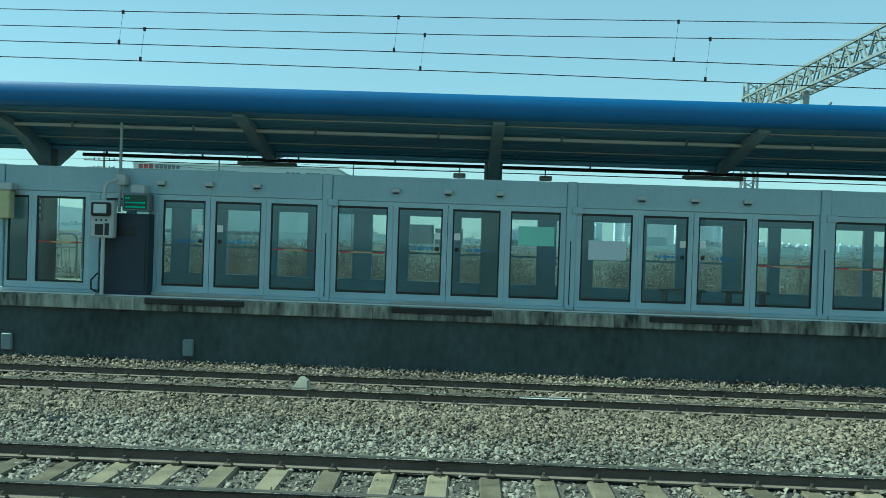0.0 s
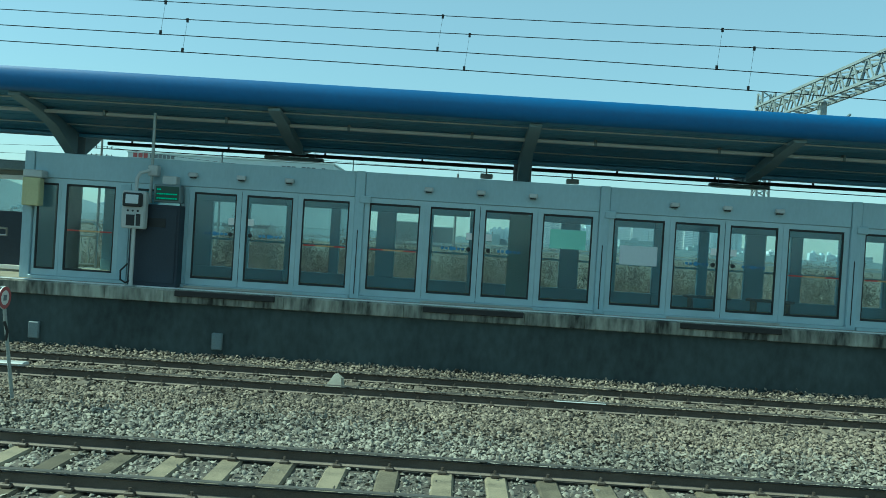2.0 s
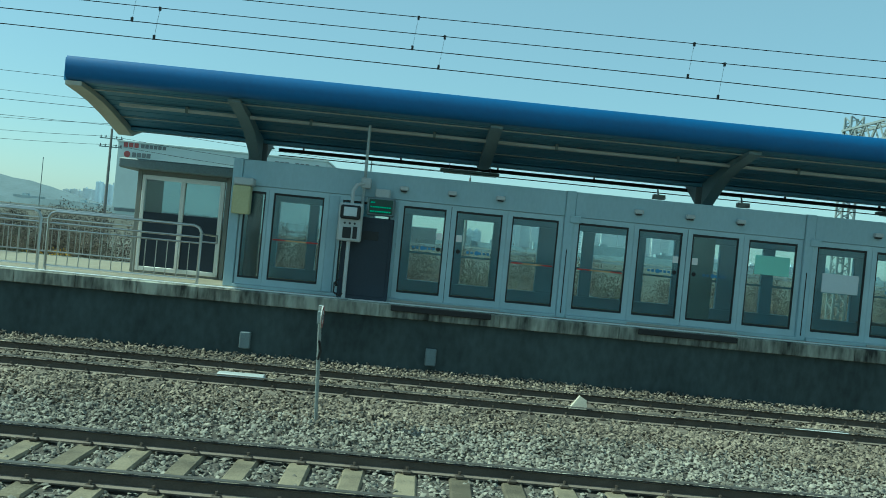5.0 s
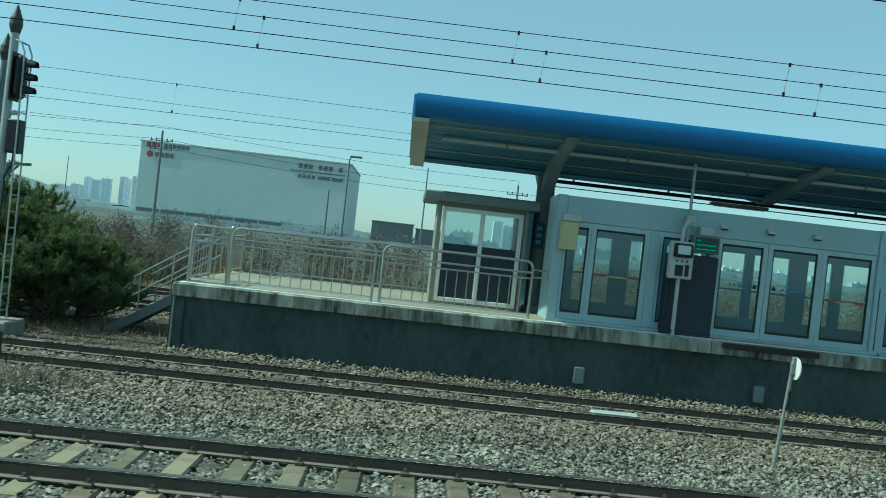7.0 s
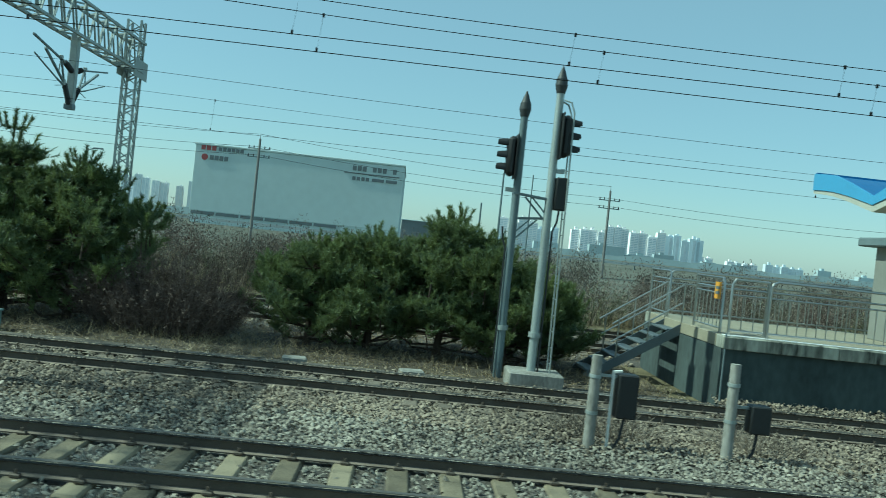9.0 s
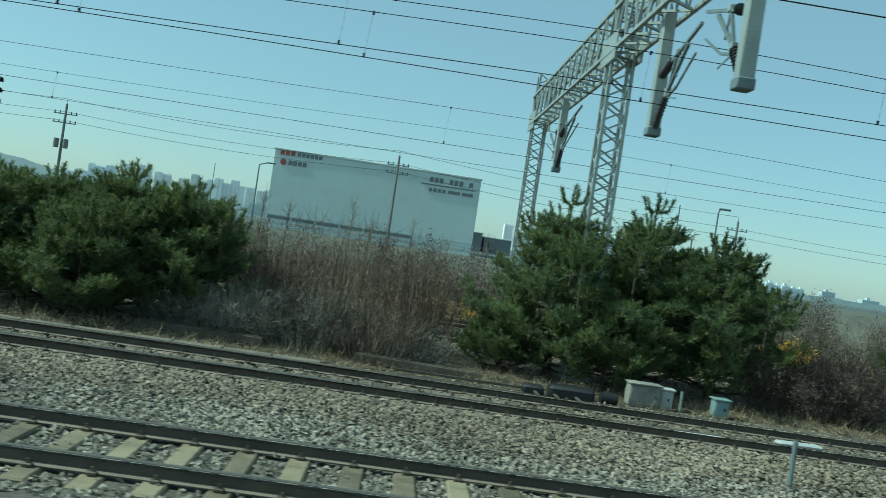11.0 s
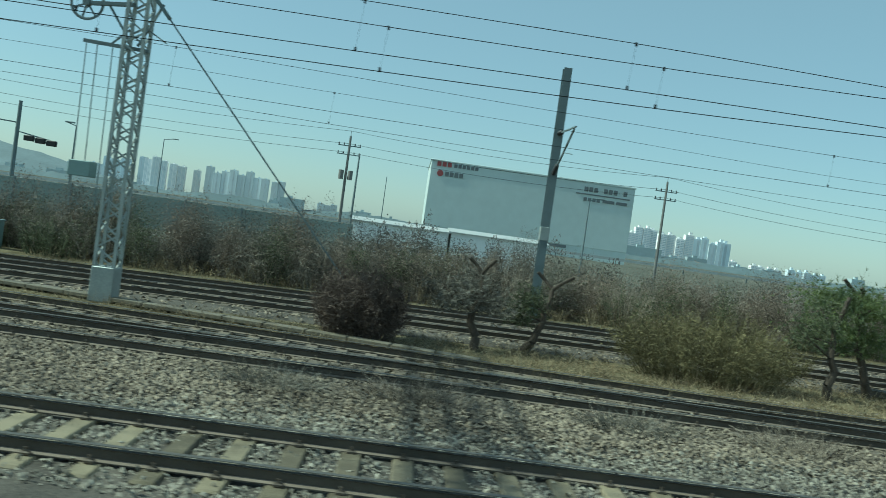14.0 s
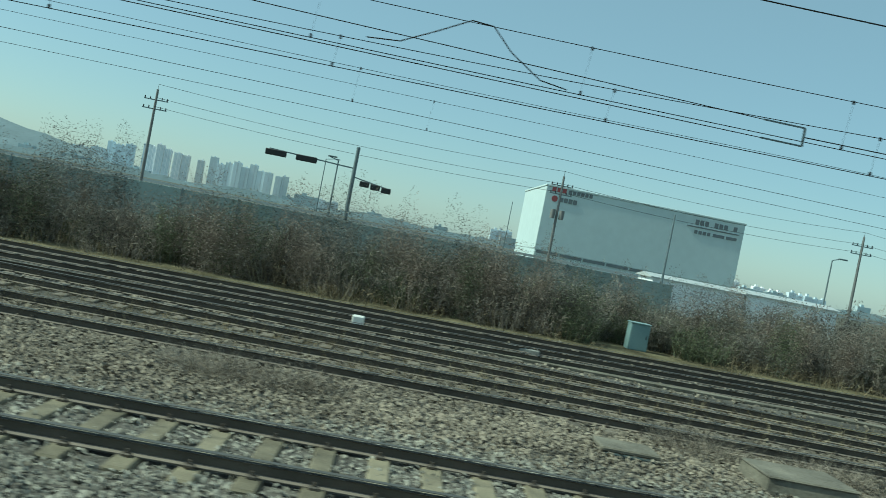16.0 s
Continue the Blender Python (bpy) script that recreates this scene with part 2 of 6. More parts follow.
# ---- mesh tools ----
class Geo:
    """A growing list of corners and faces."""

    def __init__(self):
        self.v, self.f = [], []

    def add(self, verts, faces):
        k = len(self.v)
        self.v += [tuple(p) for p in verts]
        self.f += [tuple(i + k for i in q) for q in faces]
        return self

    def box(self, x0, x1, y0, y1, z0, z1, b=0.0):
        if b <= 0:
            v = [(x, y, z) for x in (x0, x1) for y in (y0, y1) for z in (z0, z1)]
            return self.add(v, [(0, 1, 3, 2), (4, 6, 7, 5), (0, 4, 5, 1), (2, 3, 7, 6), (0, 2, 6, 4), (1, 5, 7, 3)])
        b = min(b, (x1 - x0) / 2.1, (y1 - y0) / 2.1, (z1 - z0) / 2.1)
        v, idx = [], {}
        for i, (x, dx) in enumerate(((x0, b), (x1, -b))):
            for j, (y, dy) in enumerate(((y0, b), (y1, -b))):
                for k, (z, dz) in enumerate(((z0, b), (z1, -b))):
                    for a, p in enumerate(((x, y + dy, z + dz), (x + dx, y, z + dz), (x + dx, y + dy, z))):
                        idx[i, j, k, a] = len(v)
                        v.append(p)
        f = []
        for i in (0, 1):
            o = [idx[i, j, k, 0] for j, k in ((0, 0), (0, 1), (1, 1), (1, 0))]
            f.append(o if i == 0 else o[::-1])
            o = [idx[j, i, k, 1] for j, k in ((0, 0), (1, 0), (1, 1), (0, 1))]
            f.append(o if i == 0 else o[::-1])
            o = [idx[j, k, i, 2] for j, k in ((0, 0), (0, 1), (1, 1), (1, 0))]
            f.append(o if i == 0 else o[::-1])
        for p in (0, 1):
            for q in (0, 1):
                f.append((idx[p, q, 0, 0], idx[p, q, 1, 0], idx[p, q, 1, 1], idx[p, q, 0, 1]))
                f.append((idx[p, 0, q, 0], idx[p, 1, q, 0], idx[p, 1, q, 2], idx[p, 0, q, 2]))
                f.append((idx[0, p, q, 1], idx[1, p, q, 1], idx[1, p, q, 2], idx[0, p, q, 2]))
        f += [(idx[i, j, k, 0], idx[i, j, k, 1], idx[i, j, k, 2]) for i in (0, 1) for j in (0, 1) for k in (0, 1)]
        return self.add(v, f)

    def frame_ring(self, x0, x1, y0, y1, z0, z1, side, low, top):
        """An upright rectangular frame in one piece, with its opening."""
        o = [(x0, z0), (x1, z0), (x1, z1), (x0, z1)]
        i = [(x0 + side, z0 + low), (x1 - side, z0 + low), (x1 - side, z1 - top), (x0 + side, z1 - top)]
        v = [(x, y, z) for y in (y0, y1) for ring in (o, i) for x, z in ring]
        f = []
        for k in range(4):
            j = (k + 1) % 4
            f += [(k, j, 4 + j, 4 + k), (8 + j, 8 + k, 12 + k, 12 + j), (j, k, 8 + k, 8 + j), (4 + k, 4 + j, 12 + j, 12 + k)]
        return self.add(v, f)

    def cyl(self, p0, p1, r0, r1=None, n=8, caps=True):
        p0, p1 = Vector(p0), Vector(p1)
        r1 = r0 if r1 is None else r1
        d = (p1 - p0).normalized()
        u = d.orthogonal().normalized()
        w = d.cross(u)
        ring = [(math.cos(2 * math.pi * i / n), math.sin(2 * math.pi * i / n)) for i in range(n)]
        v = [p + (u * a + w * c) * r for p, r in ((p0, r0), (p1, r1)) for a, c in ring]
        f = [(i, (i + 1) % n, n + (i + 1) % n, n + i) for i in range(n)]
        if caps:
            f += [tuple(range(n))[::-1], tuple(range(n, 2 * n))]
        return self.add(v, f)

    def tube(self, pts, r, n=6):
        """A bent tube, swept as one skin."""
        pts = [Vector(p) for p in pts]
        ways = [(b - a).normalized() for a, b in zip(pts[:-1], pts[1:])]
        u = ways[0].orthogonal().normalized()
        rings = []
        for k, p in enumerate(pts):
            d = (ways[max(k - 1, 0)] + ways[min(k, len(ways) - 1)]).normalized()
            u = (u - d * u.dot(d)).normalized()
            w = d.cross(u)
            grow = 1 / max(0.5, d.dot(ways[min(k, len(ways) - 1)]))
            rings.append([p + (u * math.cos(2 * math.pi * i / n) + w * math.sin(2 * math.pi * i / n)) * r * grow for i in range(n)])
        return self.loft(rings)

    def bar(self, p0, p1, w, h):
        """A square bar between two points."""
        p0, p1 = Vector(p0), Vector(p1)
        d = (p1 - p0).normalized()
        u = d.cross(Vector((0, 0, 1)))
        u = u.normalized() if u.length > 1e-3 else Vector((1, 0, 0))
        t = u.cross(d)
        v = [p + u * a * w / 2 + t * c * h / 2 for p in (p0, p1) for a, c in ((-1, -1), (1, -1), (1, 1), (-1, 1))]
        return self.add(v, [(0, 1, 5, 4), (1, 2, 6, 5), (2, 3, 7, 6), (3, 0, 4, 7), (3, 2, 1, 0), (4, 5, 6, 7)])

    def loft(self, rings, closed=True, caps=True):
        n = len(rings[0])
        v = [p for r in rings for p in r]
        f = []
        for k in range(len(rings) - 1):
            for i in range(n if closed else n - 1):
                j = (i + 1) % n
                f.append((k * n + i, k * n + j, (k + 1) * n + j, (k + 1) * n + i))
        if caps:
            f += [tuple(range(n))[::-1], tuple(range((len(rings) - 1) * n, len(rings) * n))]
        return self.add(v, f)

    def lattice(self, p0, p1, u, w, a, b, bays, chord=0.06, brace=0.035):
        """A square lattice girder from p0 to p1; u, w are its cross axes, a and b its widths."""
        p0, p1, u, w = Vector(p0), Vector(p1), Vector(u), Vector(w)
        cn = [(u * s * a / 2 + w * t * b / 2) for s, t in ((-1, -1), (1, -1), (1, 1), (-1, 1))]
        for c in cn:
            self.bar(p0 + c, p1 + c, chord, chord)
        for side in range(4):
            c0, c1 = cn[side], cn[(side + 1) % 4]
            for k in range(bays):
                q0, q1 = p0.lerp(p1, k / bays), p0.lerp(p1, (k + 1) / bays)
                mid = q0.lerp(q1, 0.5)
                self.bar(q0 + c0, mid + c1, brace, brace)
                self.bar(mid + c1, q1 + c0, brace, brace)
        return self

    def mesh(self, name, smooth=True):
        me = bpy.data.meshes.new(name)
        me.from_pydata(self.v, [], self.f)
        me.update()
        if smooth:
            me.shade_smooth()
            me.set_sharp_from_angle(angle=radians(38))
        return me


def part(name, geo, material, parent, label="", smooth=True):
    """One mesh object under a thing or a part, in the thing's own coordinates."""
    me = geo.mesh(name, smooth) if isinstance(geo, Geo) else geo
    if not me.materials:
        me.materials.append(material)
    ob = new(name, me)
    ob.parent = parent
    if label:
        ob["label"] = label
    return ob


def thing(name, at, label, category, group="", kind=""):
    ob = new(name)
    ob.location = at
    ob.empty_display_size = 0.2
    return tagged(ob, label, category, group, kind)


def lone(name, geo, material, at, label, category, group="", kind="", smooth=True):
    ob = part(name, geo, material, None, "", smooth)
    ob.location = at
    return tagged(ob, label, category, group, kind)


def raw(name, verts, tris, material):
    """A big mesh straight from arrays of corners and triangles."""
    me = bpy.data.meshes.new(name)
    verts, tris = np.asarray(verts, np.float32), np.asarray(tris, np.int32)
    me.vertices.add(len(verts))
    me.vertices.foreach_set("co", verts.ravel())
    me.loops.add(tris.size)
    me.loops.foreach_set("vertex_index", tris.ravel())
    me.polygons.add(len(tris))
    me.polygons.foreach_set("loop_start", np.arange(0, tris.size, 3, dtype=np.int32))
    me.polygons.foreach_set("loop_total", np.full(len(tris), 3, np.int32))
    me.update(calc_edges=True)
    me.materials.append(material)
    return me


def curve(xs, ys):
    """A smooth way through a few places: y for any x."""
    xs, ys = np.array(xs, float), np.array(ys, float)
    order = np.argsort(xs)
    xs, ys = xs[order], ys[order]
    slope = np.gradient(ys, xs)

    def at(x):
        x = min(max(x, xs[0]), xs[-1])
        k = min(max(int(np.searchsorted(xs, x)) - 1, 0), len(xs) - 2)
        h = xs[k + 1] - xs[k]
        t = (x - xs[k]) / h
        return float((2 * t**3 - 3 * t**2 + 1) * ys[k] + (t**3 - 2 * t**2 + t) * h * slope[k] + (3 * t**2 - 2 * t**3) * ys[k + 1] + (t**3 - t**2) * h * slope[k + 1])

    return at

# ---- plan ----
X_LEFT, X_RIGHT = -125.0, 24.0
TRACK_1 = lambda x: 9.107
TRACK_2 = curve((24, -25, -60, -125), (14.88, 14.88, 15.05, 15.05))
SPUR = curve((-36, -48, -60, -75, -83, -101, -125), (14.93, 15.2, 15.85, 17.1, 17.75, 18.65, 19.3))
TRACK_3 = curve((24, -50, -60, -72, -79, -88, -106, -125), (24.0, 24.1, 24.1, 23.5, 22.9, 22.0, 20.7, 20.0))
TRACK_4 = curve((24, -45, -57, -72, -79, -88, -106, -125), (28.4, 28.5, 28.3, 26.9, 25.8, 24.8, 23.7, 22.9))
HEDGE = curve((24, -45, -54, -72, -79, -88, -106, -125), (32.6, 32.6, 32.3, 30.4, 29.4, 28.5, 27.2, 26.3))
GROUND = -0.27

# ground, to the horizon
g = Geo()
g.add([(-3500, -400, GROUND), (3500, -400, GROUND), (3500, 4200, GROUND), (-3500, 4200, GROUND)], [(0, 1, 2, 3)])
ground = lone("ground", g, M_soil, (0, 0, 0), "flat dry brown earth with dead grass", "ground", kind="structure")


def ribbon(name, lo, hi, z, material, label, wave=0.03, step=0.7, rows=14, x0=X_LEFT, x1=X_RIGHT, skirt=0.25):
    """A long bed between two lines of the plan, uneven on top, with sloping sides."""
    xs = np.arange(x0, x1 + step, step)
    v, f = [], []
    n = rows + 3
    for x in xs:
        a, b = lo(x), hi(x)
        line = [(a - skirt, GROUND - 0.02)] + [(a + (b - a) * k / rows, None) for k in range(rows + 1)] + [(b + skirt, GROUND - 0.02)]
        for y, zz in line:
            v.append((x, y, zz if zz is not None else z + wave * noise.noise(Vector((x * 0.7, y * 0.9, z)))))
    for i in range(len(xs) - 1):
        for k in range(n - 1):
            a = i * n + k
            f.append((a, a + n, a + n + 1, a + 1))
    g = Geo().add(v, f)
    return lone(name, g, material, (0, 0, 0), label, "ballast", kind="structure")


ribbon("ballast_bed_1", lambda x: 2.5, lambda x: max(17.2 if x > -40 else 16.7, SPUR(x) + 1.7 if x < -50 else 0), -0.215, M_bed, "grey crushed stone bed under two railway tracks")
ribbon("ballast_bed_2", lambda x: TRACK_3(x) - 1.9, lambda x: TRACK_4(x) + 1.9, -0.20, M_bed, "grey stone bed under the two far tracks", rows=10)

# stones heaped against the platform wall
heap = Geo().loft([[(x, 15.85, -0.26), (x, 15.9, -0.205), (x, 16.67, -0.05), (x, 16.67, -0.26)] for x in np.arange(-17.3, 24.1, 0.9)])
lone("ballast_heap", heap, M_bed, (0, 0, 0), "crushed stone heaped against the platform wall", "ballast", kind="structure")

# earth under the pines, with their shade put into its dark colour
v, f = [], []
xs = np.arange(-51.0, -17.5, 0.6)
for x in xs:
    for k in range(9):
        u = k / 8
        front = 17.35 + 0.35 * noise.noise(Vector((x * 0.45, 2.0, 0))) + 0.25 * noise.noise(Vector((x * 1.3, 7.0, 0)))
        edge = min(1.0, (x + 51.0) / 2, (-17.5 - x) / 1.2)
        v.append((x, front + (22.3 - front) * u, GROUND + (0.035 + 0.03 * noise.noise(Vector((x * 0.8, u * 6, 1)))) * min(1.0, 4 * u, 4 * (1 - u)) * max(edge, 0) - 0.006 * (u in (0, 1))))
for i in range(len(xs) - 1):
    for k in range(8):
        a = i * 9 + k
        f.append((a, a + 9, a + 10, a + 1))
lone("earth_strip", Geo().add(v, f), M_earthshade, (0, 0, 0), "earth under the pines coloured dark for their shade", "ground", kind="structure")

# field beyond the hedge and the far road bank
g = Geo()
g.add([(-1800, 44, GROUND + 0.06), (1800, 44, GROUND + 0.06), (1800, 2200, GROUND + 0.06), (-1800, 2200, GROUND + 0.06)], [(0, 1, 2, 3)])
lone("field", g, M_field, (0, 0, 0), "flat straw-coloured winter field", "field", kind="structure")


# ---- railway tracks ----
RAIL = [(-0.036, 0), (0.036, 0), (0.036, -0.035), (0.010, -0.05), (0.010, -0.135), (0.07, -0.155), (0.07, -0.17), (-0.07, -0.17), (-0.07, -0.155), (-0.010, -0.135), (-0.010, -0.05), (-0.036, -0.035)]


def rail_geo(line, off, x0, x1, step):
    xs = np.arange(x0, x1 + step, step)
    web = Geo().loft([[(x, line(x) + off + a, b) for a, b in RAIL[2:7] + RAIL[7:]] for x in xs])
    head = Geo().loft([[(x, line(x) + off + a, b) for a, b in ((-0.034, 0.002), (0.034, 0.002), (0.036, -0.006), (-0.036, -0.006))] for x in xs])
    foot = Geo().loft([[(x, line(x) + off + a, b) for a, b in ((-0.071, -0.153), (-0.014, -0.136), (-0.014, -0.139), (-0.072, -0.158))] for x in xs])
    foot.loft([[(x, line(x) + off + a, b) for a, b in ((0.071, -0.153), (0.014, -0.136), (0.014, -0.139), (0.072, -0.158))] for x in xs])
    return web, head, foot


def track(label, line, x0, x1, pitch, phase, sleeper_mat, single=True, step=2.0, clips=True):
    t = thing("railway_track", (0, 0, 0), label, "railway track", "tracks", "structure")
    for off in (-0.752, 0.752):
        web, head, foot = rail_geo(line, off, x0, x1, step)
        r = part("rail", web, M_rail, t, "rust-dark steel rail")
        part("running_surface", head, M_head, r, "bright worn rail top")
        part("rail_foot", foot, M_foot, r, "dust-covered rail foot")
    n0, n1 = math.ceil((x0 - phase) / pitch), math.floor((x1 - phase) / pitch)
    body = Geo().box(-0.13, 0.13, -1.2, 1.2, -0.12, 0.0, 0.025)
    me = body.mesh("sleeper")
    me.materials.append(sleeper_mat)
    joined = Geo()
    cl = Geo()
    rng = random.Random(5)
    for k in range(n0, n1 + 1):
        x = phase + k * pitch
        y = line(x)
        if single:
            s = part("sleeper", me, sleeper_mat, t)
            s.location = (x + rng.uniform(-0.012, 0.012), y, -0.168 + rng.uniform(-0.01, 0.006))
            s.rotation_euler = (0, 0, rng.uniform(-0.012, 0.012))
        else:
            joined.box(x - 0.13, x + 0.13, y - 1.2, y + 1.2, -0.28, -0.168, 0.02)
        if clips:
            for off in (-0.752, 0.752):
                for sd in (-1, 1):
                    yy = y + off + sd * 0.095
                    cl.box(x - 0.055, x + 0.055, yy - 0.035, yy + 0.035, -0.17, -0.125, 0.012)
                    cl.cyl((x, yy, -0.13), (x, yy, -0.085), 0.018, n=6)
    if not single:
        part("sleepers", joined, sleeper_mat, t)["kind"] = "stuff"
    if clips:
        part("rail_clips", cl, M_clip, t, "small dark rail fastenings", smooth=False)["kind"] = "stuff"
    return t


track("main railway track on pale concrete sleepers in grey ballast", TRACK_1, X_LEFT + 5, X_RIGHT - 4, 0.62, -5.19, M_sleeper, step=5.0)
track("rust-brown railway track running along the platform edge", TRACK_2, X_LEFT + 5, X_RIGHT - 4, 0.62, -5.05, M_oldsleeper, step=3.0)
track("diverging railway track leaving through a turnout", SPUR, X_LEFT + 5, -37, 0.62, -5.3, M_oldsleeper, single=False)
track("far railway track behind the island platform", TRACK_3, X_LEFT + 5, X_RIGHT - 4, 0.62, -5.1, M_oldsleeper, single=False, clips=False)
track("farthest railway track beside the brown hedge", TRACK_4, X_LEFT + 5, X_RIGHT - 4, 0.62, -5.1, M_oldsleeper, single=False, clips=False)

# loose ballast stones
STONE_V = np.array([(-1, -0.8, -0.5), (1, -0.8, -0.5), (1, 0.8, -0.5), (-1, 0.8, -0.5), (-0.45, 0.1, 0.75), (0.5, -0.1, 0.7)], float)
STONE_F = np.array([(0, 1, 5), (0, 5, 4), (1, 2, 5), (2, 3, 4), (2, 4, 5), (3, 0, 4)])


def stones(name, rng, x, y, z, size, material, label):
    n = len(x)
    v = STONE_V[None] * rng.uniform(0.65, 1.2, (n, 6, 1)) + rng.normal(0, 0.24, (n, 6, 3))
    v *= np.stack([rng.uniform(0.7, 1.35, n), rng.uniform(0.7, 1.2, n), rng.uniform(0.5, 0.9, n)], -1)[:, None]
    a, b = rng.uniform(0, 2 * np.pi, n), rng.normal(0, 0.6, n)
    ca, sa, cb, sb = np.cos(a), np.sin(a), np.cos(b), np.sin(b)
    R = np.zeros((n, 3, 3))
    R[:, 0, 0], R[:, 0, 1], R[:, 1, 0], R[:, 1, 1], R[:, 2, 2] = ca * cb, -sa, sa * cb, ca, cb
    R[:, 0, 2], R[:, 1, 2], R[:, 2, 0] = ca * sb, sa * sb, -sb
    v = np.einsum("nij,nkj->nki", R, v) * size[:, None, None] + np.stack([x, y, z], -1)[:, None]
    f = STONE_F[None] + 6 * np.arange(n)[:, None, None]
    ob = new(name, raw(name, v.reshape(-1, 3), f.reshape(-1, 3), material))
    return tagged(ob, label, "ballast", kind="stuff")


rng = np.random.default_rng(3)


def keep_off(x, y, line, phase, strict):
    d = np.abs(y - np.array([line(float(q)) for q in np.round(x, 0)]))
    off_rail = np.abs(d - 0.752) > 0.075
    dx = np.abs((x - phase + 0.31) % 0.62 - 0.31)
    on_sleeper = (dx < 0.145) & (d < 1.2)
    return off_rail & (~on_sleeper | (rng.random(len(x)) < strict + 0.22 * np.clip((-60 - x) / 15, 0, 1)))


n = 400000
x, y = rng.uniform(-104, 10, n), 6.0 + 8.1 * rng.random(n)
ok = keep_off(x, y, TRACK_1, -5.19, 0.10) & ~((y < 7.6) & (x > -75))
x, y = x[ok], y[ok]
inner = np.abs(y - 9.107) < 1.3
hump = 0.05 * np.exp(-((y - 12.2) / 1.0) ** 2)
z = -0.203 + rng.normal(0, 0.026, len(x)) - 0.012 * inner + hump
size = rng.uniform(0.016, 0.035, len(x))
brown = (y + 0.35 * np.sin(x * 0.31) + 0.2 * np.sin(x * 0.83 + 1) + rng.normal(0, 0.3, len(x))) > 11.9 - 0.7 * np.clip((-58 - x) / 8, 0, 1)
for nm, pick, mt, lb in (("ballast_stones", ~brown, M_stone, "loose pale grey crushed ballast stones"), ("ballast_stones", brown, M_stone2, "loose ballast stones stained brown by rust")):
    stones(nm, rng, x[pick], y[pick], z[pick], size[pick], mt, lb)
n = 120000
x, y = rng.uniform(-106, 12, n), 13.9 + 2.85 * rng.random(n)
ok = keep_off(x, y, TRACK_2, -5.05, 0.55) & (np.abs(y - np.array([TRACK_2(float(q)) for q in x]) + 0) < 3)
x, y = x[ok], y[ok]
z = -0.185 + rng.normal(0, 0.02, len(x)) + 0.165 * np.clip((y - 15.9) / 0.75, 0, 1) * (x > -17.5)
stones("ballast_stones", rng, x, y, z, rng.uniform(0.018, 0.037, len(x)), M_stone2, "loose ballast stones along the platform track")
n = 26000
x = rng.uniform(-116, 14, n)
y = np.array([TRACK_3(float(q)) for q in x]) - 2.1 + rng.random(n) * np.array([TRACK_4(float(q)) - TRACK_3(float(q)) + 4.2 for q in x])
stones("ballast_stones", rng, x, y, -0.19 + rng.normal(0, 0.02, n), rng.uniform(0.03, 0.055, n), M_stone2, "rusty grey ballast stones of the far tracks")
n = 9000
x, y = rng.uniform(-64, -17.6, n), 16.9 + 2.2 * rng.random(n) ** 1.4
stones("ballast_stones", rng, x, y, GROUND + rng.normal(0.005, 0.012, n), rng.uniform(0.014, 0.034, n), M_stone2, "stray ballast stones on the earth beside the track")



def dirt(x0, x1, y, width, seed):
    """A low dark earthy strip in the ballast, with a ragged edge."""
    v, f = [], []
    xs = np.arange(x0, x1, 0.25)
    for i, x in enumerate(xs):
        taper = min(1.0, 0.25 + (x - x0), 0.25 + (x1 - x))
        for k in range(5):
            u = (k / 4 - 0.5) * width * taper * (1 + 0.5 * noise.noise(Vector((x * 1.7, k, seed))))
            v.append((x, y + u + 0.06 * noise.noise(Vector((x * 0.6, 0, seed))), -0.205 + (0.05 if 0 < k < 4 else 0) + 0.015 * noise.noise(Vector((x * 3, k, seed + 5)))))
    for i in range(len(xs) - 1):
        for k in range(4):
            a = i * 5 + k
            f.append((a, a + 5, a + 6, a + 1))
    lone("earth_streak", Geo().add(v, f), M_earthshade, (0, 0, 0), "dark earthy streak in the ballast", "ground", kind="structure")


dirt(-70.6, -65.4, 12.3, 0.55, 3)
dirt(-29.6, -27.2, 12.1, 0.35, 9)
# this streak stands in for a shallow dark groove
dirt(-13.6, -10.4, 11.95, 0.25, 14)

# ---- island platform ----
PZ, EDGE, FAR_EDGE, PX0, PX1 = 1.25, 16.6, 22.2, -17.4, 24.0
platform = thing("platform", (PX0, EDGE, GROUND), "concrete island platform with stained coping and pale paving", "platform", kind="structure")
L, D = PX1 - PX0, FAR_EDGE - EDGE
H = PZ - GROUND
part("deck", Geo().box(0, L, 0.42, D - 0.42, H - 0.25, H, 0.01), M_deck, platform, "pale paved deck")
for y0, y1 in ((0.0, 0.415), (D - 0.415, D)):
    cope = Geo().box(0, L, y0, y1, H - 0.27, H - 0.004, 0.02)
    part("coping", cope, M_cope, platform, "stained concrete edge beam")
# single coping blocks along the near edge, with open joints
block = Geo().box(0.004, 1.196, -0.022, 0.0, H - 0.262, H - 0.02, 0.008).mesh("coping_face")
block.materials.append(M_cope)
for k in range(int(L / 1.2)):
    b = part("coping_face", block, M_cope, platform)
    b.location = (k * 1.2, 0, 0)
part("front_wall", Geo().box(0.02, L, 0.09, 0.9, 0, H - 0.26), M_wall, platform, "recessed wall coloured dark for shade")
part("rear_wall", Geo().box(0.02, L, D - 0.9, D - 0.09, 0, H - 0.26), M_wall, platform, "recessed wall coloured dark for shade")
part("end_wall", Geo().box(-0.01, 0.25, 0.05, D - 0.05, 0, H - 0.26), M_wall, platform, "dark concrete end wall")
part("edge_line", Geo().box(0.1, L, 0.16, 0.40, H - 0.003, H + 0.006), M_paper, platform, "worn pale warning line")
